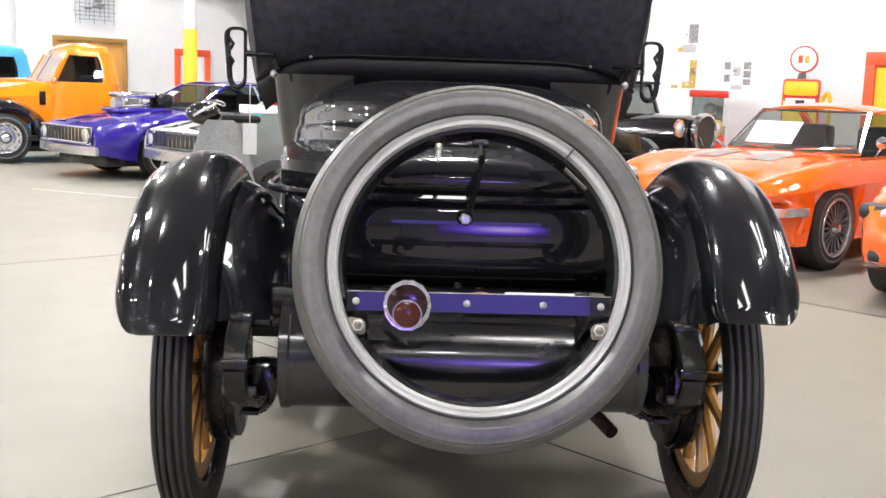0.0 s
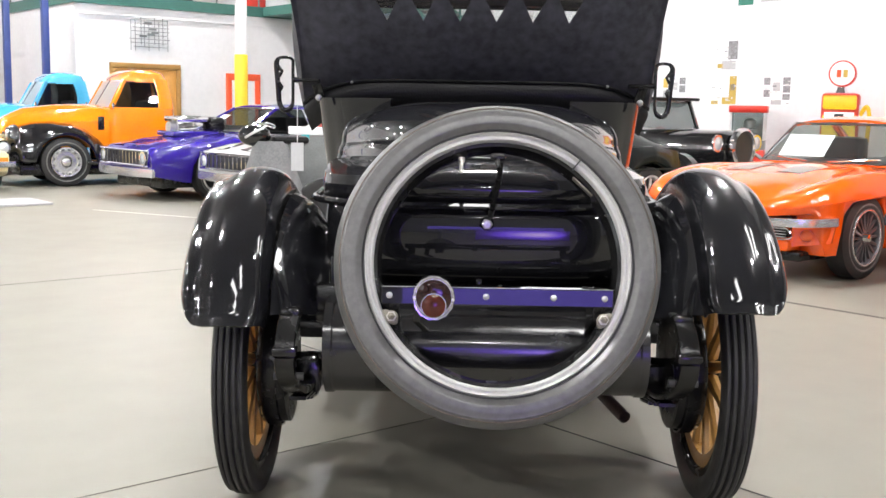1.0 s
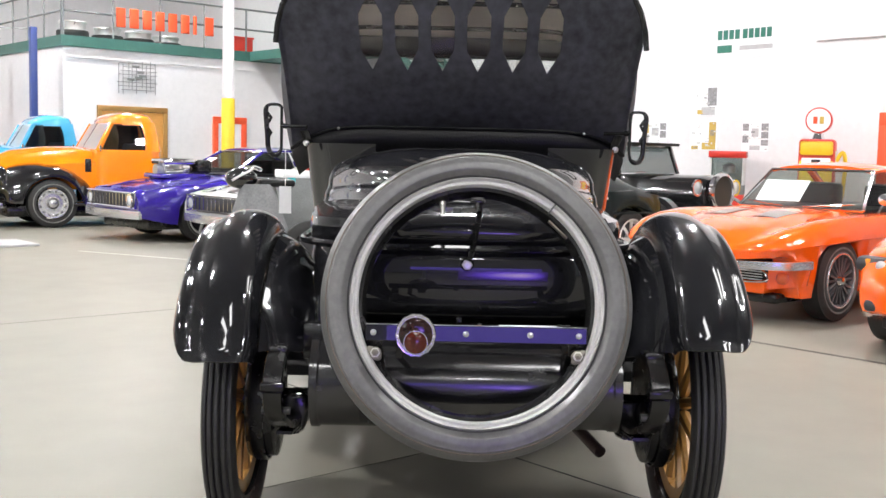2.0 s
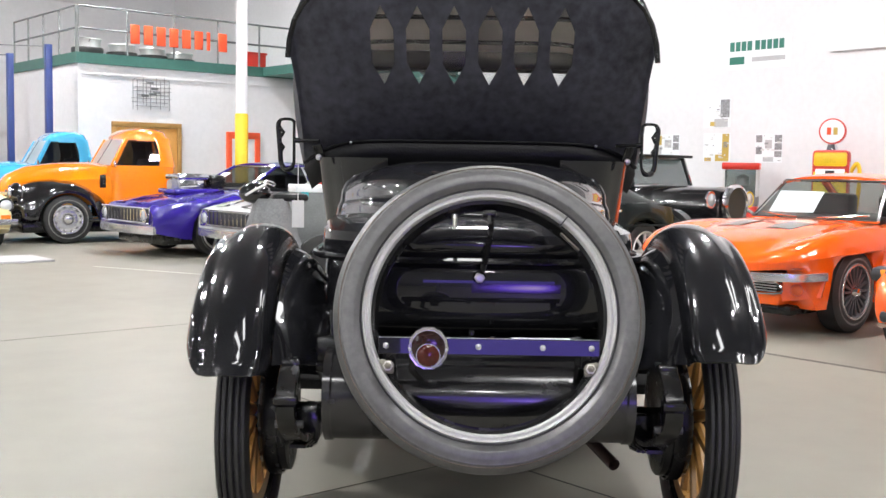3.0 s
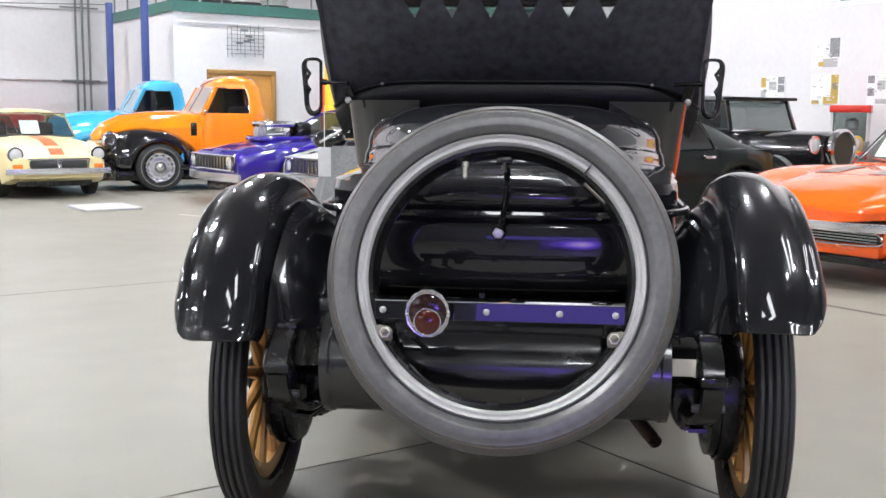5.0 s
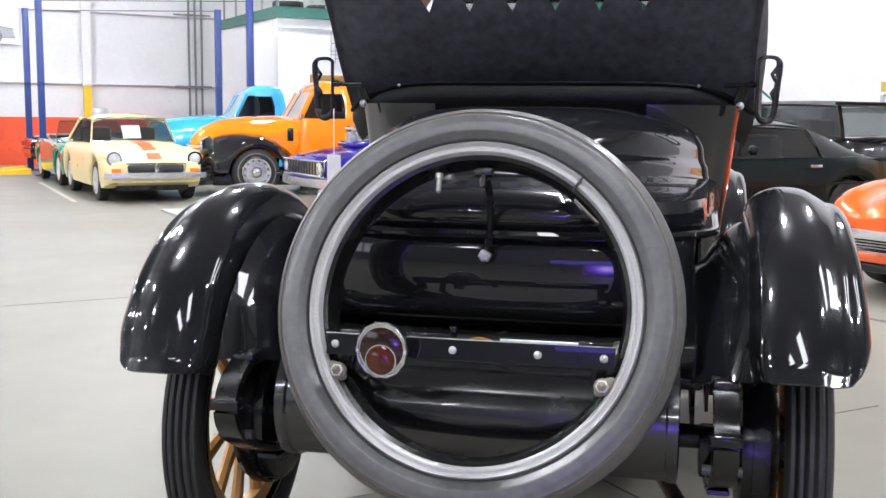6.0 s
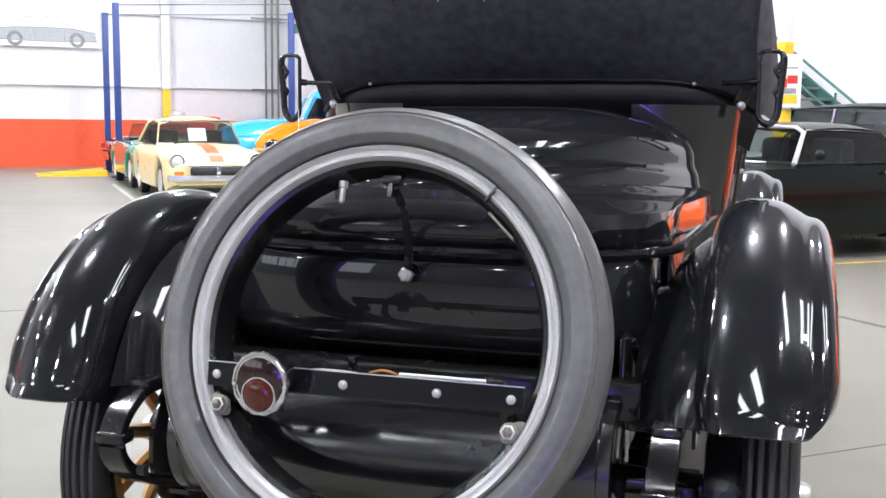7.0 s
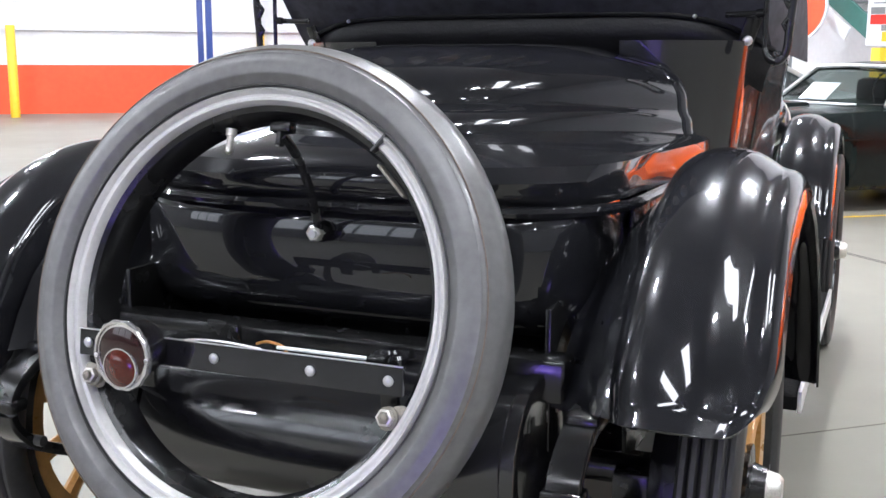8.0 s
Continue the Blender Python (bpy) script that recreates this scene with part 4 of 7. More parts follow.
# ---------------------------------------------------------------- parked cars
def road_wheel(parent, x, y, r, width, s, rim_mat, spokes=8, rim_r=0.62, line=False):
    at = (x, y, r)
    t = part("wheel", lathe([(-width / 2, r * 0.66), (-width / 2 * 1.02, r * 0.85), (-width / 2 * 0.8, r * 0.98), (0, r), (width / 2 * 0.8, r * 0.98), (width / 2 * 1.02, r * 0.85), (width / 2, r * 0.66)], 32, "x", at), M_TYRE_FAR, parent, "road wheel with a black tyre")
    part("rim", lathe([(s * width * 0.5, r * (rim_r + 0.05)), (s * width * 0.53, r * (rim_r + 0.03)), (s * width * 0.52, r * (rim_r - 0.01)), (s * width * 0.40, r * (rim_r - 0.05)), (s * width * 0.2, r * (rim_r - 0.07))], 32, "x", at), rim_mat, t, "bright rim")
    part("rim_well", lathe([(s * width * 0.22, r * (rim_r - 0.06)), (s * width * 0.20, 0.001)], 28, "x", at), M_GRILLE, t, "dark wheel well behind the spokes")
    part("wheel_hub", lathe([(s * width * 0.21, r * 0.20), (s * width * 0.42, r * 0.17), (s * width * 0.47, r * 0.10), (s * width * 0.48, 0.001)], 20, "x", at), rim_mat, t)
    if spokes:
        bm = bmesh.new()
        for k in range(spokes):
            a = 2 * math.pi * k / spokes
            d = Vector((0, math.cos(a), math.sin(a)))
            c = Vector((x + s * width * 0.40, y, r))
            sweep([c + d * r * 0.16, c + d * r * (rim_r - 0.04)], 0, 6, bm, flat=(r * min(0.11, 1.1 / spokes), 0.02), up=Vector((1, 0, 0)))
        part("rim_spokes", bm, rim_mat, t)
    else:
        part("wheel_disc", lathe([(s * width * 0.34, r * (rim_r - 0.04)), (s * width * 0.40, r * 0.46), (s * width * 0.30, r * 0.40), (s * width * 0.30, r * 0.26), (s * width * 0.44, r * 0.22)], 32, "x", at), rim_mat, t, "bright dished wheel disc")
        for k in range(12):
            a = 2 * math.pi * (k + 0.5) / 12
            part("disc_slot", ball(r * 0.062, (x + s * width * 0.365, y + r * 0.515 * math.cos(a), r + r * 0.515 * math.sin(a)), 8, (0.5, 1, 1)), M_GRILLE, t)
    if line:
        part("tyre_letters", lathe([(s * width * 0.507, r * 0.76), (s * width * 0.518, r * 0.77), (s * width * 0.518, r * 0.80), (s * width * 0.511, r * 0.81)], 36, "x", at), M_SOFTLINE, t, "worn white line on the tyre wall")
    return t


def shell(st, arches, zb, n=64, shoulder=0.9, nose=None):
    """A car body over stations (y, half width, side top height, deck height); arches: (y, radius)."""
    y0, y1 = st[0][0], st[-1][0]
    rr = []
    ys = sorted({lerp(y0, y1, k / n) for k in range(n + 1)} | {ay + d for ay, ar in arches for d in (-ar, -ar * 0.94, -ar * 0.5, 0, ar * 0.5, ar * 0.94, ar)})
    for y in ys:
        w, zs, zd = curve_at(st, y)
        z0 = zb + 0.10 * max(0, (abs((y - (y0 + y1) / 2) / ((y1 - y0) / 2)) - 0.8) / 0.2)
        for ay, ar in arches:
            if abs(y - ay) < ar:
                z0 = max(z0, 0.30 + math.sqrt(ar * ar - (y - ay) ** 2))
        if nose and y > nose[0]:
            z0 = max(z0, lerp(z0, nose[1], min(1, (y - nose[0]) / 0.12)))
        z0 = min(z0, zs - 0.06)
        zm = lerp(z0, zs, 0.55)
        half = [(0, z0), (w * 0.86, z0), (w * 0.95, z0 + 0.01), (w * 0.985, lerp(z0, zs, 0.25)), (w, zm), (w * 0.985, lerp(zm, zs, 0.6)), (w * shoulder, zs), (w * 0.72, lerp(zs, zd, 0.6)), (w * 0.4, lerp(zs, zd, 0.92)), (0, zd)]
        rr.append([Vector((x, y, z)) for x, z in half] + [Vector((-x, y, z)) for x, z in reversed(half[1:-1])])
    return rings(rr)


def cabin(parent, base_f, base_r, top_f, top_r, wb, wt, zb, zt, paint, soft=False, rear_glass=True, split=None, slim=1.0, drop=0.05, post=None, sheet_at=(0.05, 0.50), pale=False):
    """Pillars, roof and panes of a car's cabin; y runs forward."""
    roof = []
    for k in range(9):
        y = lerp(top_r, top_f, k / 8)
        roof.append([Vector((wt * u, y, zt - drop * abs(u) ** 3 + 0.03 * math.sin(math.pi * k / 8))) for u in [j / 6 - 1 for j in range(13)]])
    rf = part("roof", sheet(roof, 0.025), paint, parent)
    for s in (-1, 1):
        lo_f, hi_f = Vector((s * wb, base_f, zb)), Vector((s * wt, top_f, zt - 0.05))
        lo_r, hi_r = Vector((s * wb, base_r, zb)), Vector((s * wt, top_r, zt - 0.05))
        part("pillar", sweep([lo_f, hi_f], 0, flat=(0.05 * slim, 0.045 * slim)), post or paint, rf)
        part("pillar", sweep([lo_r, hi_r], 0, flat=(0.12 * slim, 0.05)), paint, rf)
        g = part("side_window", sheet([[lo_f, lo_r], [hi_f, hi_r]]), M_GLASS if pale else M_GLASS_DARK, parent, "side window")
        g.visible_shadow = False
        if split is not None:
            f = split
            part("window_post", sweep([lo_f.lerp(lo_r, f), hi_f.lerp(hi_r, f)], 0, flat=(0.05, 0.03)), M_CHROME, rf)
    g = part("windscreen", sheet([[Vector((-wb, base_f, zb)), Vector((wb, base_f, zb))], [Vector((-wt, top_f, zt - 0.05)), Vector((wt, top_f, zt - 0.05))]]), M_GLASS_CLEAR, parent, "raked windscreen")
    g.visible_shadow = False
    part("windscreen_trim", sweep([Vector((-wb, base_f, zb)), Vector((-wt, top_f, zt - 0.045)), Vector((wt, top_f, zt - 0.045)), Vector((wb, base_f, zb)), Vector((-wb, base_f, zb))], 0.014, 6), M_CHROME, rf)
    if rear_glass:
        g = part("rear_window", sheet([[Vector((-wb, base_r, zb)), Vector((wb, base_r, zb))], [Vector((-wt, top_r, zt - 0.05)), Vector((wt, top_r, zt - 0.05))]]), M_GLASS, parent)
        g.visible_shadow = False
    # dark interior
    part("interior", box(-wb * 0.92, wb * 0.92, base_r, base_f - 0.1, zb - 0.12, zb + 0.012, 0.01), M_LEATHER, parent)
    for s in (-1, 1):
        part("seat", box(s * 0.36 - 0.22, s * 0.36 + 0.22, lerp(base_r, base_f, 0.38), lerp(base_r, base_f, 0.50), zb - 0.1, zb + 0.22, 0.05), M_LEATHER, parent)
    if sheet_at:
        x0, x1 = sheet_at
        part("dash_paper", sheet([[Vector((x, base_f - 0.09, zb + 0.05)) for x in (x0, x1)], [Vector((x, lerp(base_f, top_f, 0.6) - 0.06, lerp(zb, zt, 0.62))) for x in (x0, x1)]], 0.002), M_PAPER, parent, "white price sheet behind the windscreen")
    return rf


def paint(name, color, rough=0.12, coat=1.0):
    return mat(name, color, rough, coat=coat, vary=0.06, scale=3)


P_ORANGE = paint("orange_red_car_paint", (0.90, 0.115, 0.005), 0.14, 0.65)
P_TRUCK = paint("orange_truck_paint", (0.90, 0.24, 0.004), 0.14, 0.75)
P_BLUE = paint("sky_blue_paint", (0.06, 0.42, 0.72))
P_PURPLE = paint("violet_blue_paint", (0.028, 0.012, 0.25))
P_CREAM = paint("cream_yellow_paint", (0.80, 0.68, 0.36), 0.3, 0.2)
P_GREEN = paint("racing_green_paint", (0.008, 0.24, 0.14))
P_CHARCOAL = mat("dark_green_grey_paint", (0.006, 0.0095, 0.009), 0.25, vary=0.1, scale=3, spec=0.28)
P_WHITE = paint("white_car_paint", (0.55, 0.55, 0.55), 0.2, 0.4)
P_GLOSSBLACK = paint("black_car_paint", (0.008, 0.008, 0.009))
M_GRILLE = mat("dark_grille", (0.035, 0.035, 0.038), 0.45, metal=0.3)
M_LENS = mat("headlamp_glass", (0.62, 0.64, 0.66), 0.15, metal=0.25, coat=1)
M_SILVER = mat("silver_panel_paint", (0.22, 0.21, 0.20), 0.65, vary=0.1)
M_STRIPE = mat("orange_stripe", (0.72, 0.12, 0.03), 0.3)


def at_heading(front, heading, length_to_front):
    """Pose of a car whose nose stands at front and looks along heading."""
    h = Vector(heading).normalized()
    c = Vector(front) - h.xy * length_to_front
    return pose(c.x, c.y, 0, 0, 0, math.degrees(math.atan2(-h.x, h.y)))


def bumper(parent, y, w, z, material, h=0.09, curve=0.12):
    pts = [Vector((w * u, y - curve * u * u, z)) for u in [k / 8 - 1 for k in range(17)]]
    return part("bumper", sweep(pts, 0, flat=(0.05, h)), material, parent, "chrome bumper")


def round_lamp(parent, x, y, z, r):
    b = part("headlamp", lathe([(0.0, r * 0.85), (0.02, r * 0.6), (0.03, 0.001)], 18, "y", (x, y, z)), M_LENS, parent, "round glass headlamp")
    part("headlamp_ring", lathe([(-0.01, r * 1.1), (0.015, r * 1.08), (0.015, r * 0.85), (-0.005, r * 0.82)], 18, "y", (x, y, z)), M_CHROME, b)
    return b


# ---- orange-red sports coupe with hidden headlamps
def sports_coupe():
    c = thing("sports_coupe", pose(3.44, 9.38, 0, 0, 0, math.degrees(math.atan2(HA.x, -HA.y))), "orange-red 1960s sports coupe with chrome bumpers", "car")
    # stations: y, half width, middle, valley, fender peak and crease heights
    st = [(-2.20, 0.66, 0.70, 0.68, 0.69, 0.62), (-1.95, 0.82, 0.80, 0.78, 0.81, 0.645), (-1.25, 0.885, 0.86, 0.84, 0.90, 0.66), (-0.5, 0.84, 0.86, 0.84, 0.86, 0.66),
          (0.45, 0.84, 0.865, 0.84, 0.845, 0.66), (0.70, 0.85, 0.868, 0.825, 0.84, 0.66), (1.0, 0.875, 0.858, 0.80, 0.845, 0.66), (1.25, 0.885, 0.84, 0.78, 0.84, 0.655), (1.5, 0.885, 0.81, 0.75, 0.815, 0.645),
          (1.75, 0.86, 0.765, 0.715, 0.765, 0.63), (1.92, 0.79, 0.72, 0.675, 0.705, 0.61), (2.02, 0.69, 0.685, 0.645, 0.66, 0.595), (2.09, 0.54, 0.645, 0.615, 0.62, 0.58), (2.13, 0.36, 0.605, 0.585, 0.585, 0.565)]
    arches = [(-1.24, 0.39), (1.25, 0.39)]
    rr = []
    for y in sorted({lerp(-2.2, 2.13, k / 84) for k in range(85)} | {ay + d * ar for ay, ar in arches for d in (-1, -0.97, -0.85, 0.85, 0.97, 1)} | {2.05, 2.07, 2.09, 2.11}):
        w, zc, zv, zp, zk = curve_at(st, y)
        z0 = 0.22 + 0.10 * max(0.0, (-y - 1.7) / 0.5)
        for ay, ar in arches:
            if abs(y - ay) < ar:
                z0 = max(z0, 0.30 + math.sqrt(ar * ar - (y - ay) ** 2))
        if y > 1.78:
            z0 = max(z0, lerp(z0, zk - 0.06, min(1.0, (y - 1.78) / 0.10)))
        z0 = min(z0, zk - 0.03)
        zl = lerp(z0, zk, 0.45)
        half = [(0, zc), (w * 0.20, zc + 0.001), (w * 0.42, zc - 0.008), (w * 0.50, lerp(zc, zv, 0.5)), (w * 0.60, zv), (w * 0.72, lerp(zv, zp, 0.65)), (w * 0.83, zp), (w * 0.90, zp - 0.012), (w * 0.955, lerp(zp, zk, 0.38)), (w * 0.99, lerp(zp, zk, 0.80)), (w, zk), (w * 0.992, zk - 0.012), (w * 0.965, zl), (w * 0.93, z0), (w * 0.5, z0), (0, z0)]
        rr.append([Vector((x, y, z)) for x, z in half] + [Vector((-x, y, z)) for x, z in reversed(half[1:-1])])
    body = part("body", rings(rr), P_ORANGE, c, "orange-red body with raised fender peaks")
    for x, y in ((-0.745, 1.25), (0.745, 1.25), (-0.745, -1.24), (0.745, -1.24)):
        w = road_wheel(c, x, y, 0.335, 0.19, 1 if x > 0 else -1, M_CASTWHEEL, 18, 0.64, True)
        part("rim_ring", lathe([(math.copysign(0.098, x), 0.226), (math.copysign(0.106, x), 0.222), (math.copysign(0.106, x), 0.212), (math.copysign(0.095, x), 0.208)], 32, "x", (x, y, 0.335)), M_BRIGHT, w, "bright wheel ring")
        part("knock_off_cap", lathe([(math.copysign(0.08, x), 0.045), (math.copysign(0.12, x), 0.03), (math.copysign(0.125, x), 0.001)], 12, "x", (x, y, 0.335)), M_CHROME, w)
        part("wheel_housing", box(math.copysign(0.36, x) - 0.02, math.copysign(0.36, x) + 0.02, y - 0.37, y + 0.37, 0.22, 0.62, 0.01), M_CHASSIS, c)
    cabin(c, 0.50, -1.25, 0.14, -0.55, 0.61, 0.50, 0.865, 1.25, P_ORANGE, slim=0.5, post=M_CHROME, pale=True)
    for s in (-1, 1):
        # raised hood grilles
        v = part("hood_vent", sheet([[Vector((s * x, y, curve_at(st, y)[1] + 0.008 - (0.010 if x > 0.3 else 0.0))) for x in (0.13, 0.24, 0.35)] for y in (1.08, 1.2, 1.32, 1.44)], 0.006), M_SILVER, c, "silver hood grille panel")
        part("wiper", sweep([(s * 0.1, 0.60, 0.885), (s * 0.28, 0.57, 0.895), (s * 0.52, 0.48, 0.915)], 0.008, 6), M_CHROME, c)
        blade = [(s * 0.05, 2.155, 0.475), (s * 0.40, 2.125, 0.475), (s * 0.64, 2.03, 0.475), (s * 0.78, 1.92, 0.478), (s * 0.86, 1.74, 0.485)]
        part("bumper", sweep(smooth_path(blade, 4), 0, flat=(0.035, 0.062)), M_BRIGHT, c, "chrome quarter bumper")
        part("turn_lamp", ball(0.055, (s * 0.70, 1.885, 0.375), 12, (1.0, 0.5, 0.85)), M_STRIPE, c, "amber turn lamp")
        part("valance_corner", rings([[(s * 0.58, 1.94, z0), (s * 0.58, 1.94, z1), (s * 0.58, 1.70, z1), (s * 0.58, 1.70, z0)] if k == 0 else [(s * 0.83, 1.76, z0 + 0.04), (s * 0.86, 1.74, z1), (s * 0.82, 1.62, z1), (s * 0.80, 1.62, z0 + 0.04)] for k, (z0, z1) in enumerate(((0.28, 0.46), (0.28, 0.50)))]), P_ORANGE, c, "orange corner below the bumper", False)
        part("mirror_arm", sweep([(s * 0.80, 0.62, 0.86), (s * 0.84, 0.62, 0.93)], 0.008, 6), M_CHROME, c)
    part("mirror", lathe([(0.0, 0.05), (0.02, 0.045), (0.03, 0.001)], 14, "y", (-0.85, 0.62, 0.975)), M_CHROME, c, "round chrome door mirror")
    part("valance", box(-0.60, 0.60, 1.72, 1.97, 0.245, 0.335, 0.03), P_ORANGE, c, "orange lower valance")
    part("under_shield", box(-0.66, 0.66, 1.5, 1.90, 0.17, 0.244, 0.02), M_CHASSIS, c)
    g = part("grille", box(-0.60, 0.60, 1.80, 1.94, 0.336, 0.52, 0.01), M_CHASSIS, c, "dark grille with thin bars")
    for k in range(4):
        part("grille_bar", box(-0.56, 0.56, 1.940, 1.955, 0.352 + 0.021 * k, 0.358 + 0.021 * k), M_STEEL, g)
    part("grille_frame", sweep(smooth_path([(-0.56, 1.97, 0.44), (-0.61, 1.965, 0.40), (-0.56, 1.97, 0.345), (0.0, 1.985, 0.335), (0.56, 1.97, 0.345), (0.61, 1.965, 0.40), (0.56, 1.97, 0.44)], 4), 0.011, 6), M_CHROME, g)
    return c


sports_coupe()


# ---- orange roadster beside it
def roadster():
    c = thing("roadster", at_heading((3.08, 5.96), -HA, 2.0), "bright orange modern roadster with clear headlamps", "car")
    st = [(-2.0, 0.6, 0.62, 0.7), (-1.5, 0.84, 0.80, 0.9), (0, 0.82, 0.80, 0.86), (0.6, 0.82, 0.80, 0.90), (1.2, 0.86, 0.78, 0.84), (1.7, 0.80, 0.66, 0.72), (1.95, 0.66, 0.52, 0.56), (2.0, 0.5, 0.45, 0.48)]
    part("body", shell(st, [(-1.15, 0.36), (1.22, 0.36)], 0.20, 64, 0.92), P_ORANGE, c)
    for x, y in ((-0.74, 1.22), (0.74, 1.22), (-0.74, -1.15), (0.74, -1.15)):
        road_wheel(c, x, y, 0.31, 0.21, 1 if x > 0 else -1, M_ALU, 5)
    cabin(c, 0.35, -0.9, -0.25, -0.7, 0.68, 0.55, 0.88, 1.26, M_CANVAS)
    for s in (-1, 1):
        h = part("headlamp", box(s * 0.48 - 0.13, s * 0.48 + 0.13, 1.74, 1.862, 0.540, 0.650, 0.045, pose(0, 0, 0, 0, 0, -s * 6)), M_GRILLE, c, "clear wraparound headlamp")
        for dx in (-0.055, 0.06):
            part("lamp_bulb", ball(0.036, (s * 0.52 + dx, 1.838, 0.595), 10), M_LENS, h)
        part("turn_lamp", box(s * 0.70 - 0.05, s * 0.70 + 0.03, 1.68, 1.80, 0.55, 0.64, 0.03), mat("amber", (0.8, 0.25, 0.01), 0.2), c)
        part("fog_lamp", box(s * 0.52 - 0.1, s * 0.52 + 0.1, 1.93, 1.985, 0.30, 0.38, 0.03), M_GRILLE, c, "dark fog lamp recess")
    part("underbody", box(-0.6, 0.6, -1.7, 1.75, 0.17, 0.36, 0.02), M_CHASSIS, c)
    part("lower_intake", box(-0.3, 0.3, 1.96, 2.01, 0.26, 0.36, 0.02), M_GRILLE, c)
    return c


roadster()


def muscle_front(c, w, y, z, pnt):
    """A wide chrome-framed grille with a lamp at each end, and a bumper below."""
    g = part("grille", box(-w * 0.86, w * 0.86, y - 0.06, y, z - 0.09, z + 0.09, 0.02), M_GRILLE, c, "dark grille with chrome bars")
    for k in range(11):
        part("grille_bar", box(-w * 0.6 + k * w * 0.12 - 0.008, -w * 0.6 + k * w * 0.12 + 0.008, y - 0.01, y + 0.012, z - 0.08, z + 0.08), M_CHROME, g)
    part("grille_frame", sweep([(-w * 0.9, y, z + 0.1), (w * 0.9, y, z + 0.1), (w * 0.9, y, z - 0.1), (-w * 0.9, y, z - 0.1), (-w * 0.9, y, z + 0.1)], 0.014, 6), M_CHROME, g)
    for s in (-1, 1):
        round_lamp(c, s * w * 0.74, y + 0.01, z, 0.085)
    bumper(c, y + 0.09, w * 1.0, z - 0.19, M_BRIGHT, 0.11)


def muscle_car(name, front, pnt, label, stripe=None, blower=False, heading=-HA):
    c = thing(name, at_heading(front, heading, 2.35), label, "car")
    st = [(-2.35, 0.80, 0.78, 0.84), (-1.6, 0.92, 0.84, 0.93), (-0.5, 0.93, 0.84, 0.92), (0.92, 0.93, 0.84, 0.915), (1.35, 0.93, 0.81, 0.885), (2.0, 0.90, 0.75, 0.81), (2.3, 0.88, 0.685, 0.735), (2.35, 0.86, 0.63, 0.67)]
    part("body", shell(st, [(-1.38, 0.39), (1.40, 0.39)], 0.24, 72, 0.94), pnt, c)
    for x, y in ((-0.78, 1.40), (0.78, 1.40), (-0.78, -1.38), (0.78, -1.38)):
        road_wheel(c, x, y, 0.335, 0.22, 1 if x > 0 else -1, M_ALU, 5, 0.66, True)
    cabin(c, 0.92, -1.15, 0.32, -0.50, 0.76, 0.60, 0.91, 1.30, pnt, split=0.55, slim=0.8, sheet_at=(0.38, 0.60))
    part("underbody", box(-0.72, 0.72, -2.1, 2.15, 0.17, 0.36, 0.02), M_CHASSIS, c)
    muscle_front(c, 0.86, 2.36, 0.57, pnt)
    part("hood_scoop", box(-0.28, 0.28, 1.05, 1.75, 0.85, 0.925, 0.03), stripe or pnt, c)
    if stripe:
        for s in (-1, 1):
            part("hood_stripe", sheet([[Vector((s * 0.16, y, curve_at(st, y)[2] + 0.004)), Vector((s * 0.46, y, curve_at(st, y)[2] - 0.012))] for y in (0.8, 1.3, 1.7, 2.0, 2.3)], 0.003), stripe, c, "hood stripe")
    if blower:
        b = part("supercharger", box(-0.16, 0.16, 1.22, 1.62, 0.88, 1.06, 0.03), M_CHROME, c, "chrome supercharger standing out of the hood")
        part("air_scoop", box(-0.22, 0.22, 1.17, 1.67, 1.045, 1.135, 0.04), M_CHROME, b)
        part("drive_pulley", lathe([(1.62, 0.08), (1.70, 0.08), (1.70, 0.001)], 16, "y", (0, 0, 0.97)), M_STEEL, b)
        part("air_box", box(-0.24, 0.24, 0.93, 1.16, 0.92, 1.12, 0.04), M_CHASSIS, b)
    return c


muscle_car("muscle_car", (-4.78, 13.97), P_PURPLE, "metallic violet-blue muscle car with a supercharger", P_PURPLE, True)
muscle_car("muscle_car", (-3.06, 12.84), P_WHITE, "white muscle car with black hood stripes", P_GLOSSBLACK)


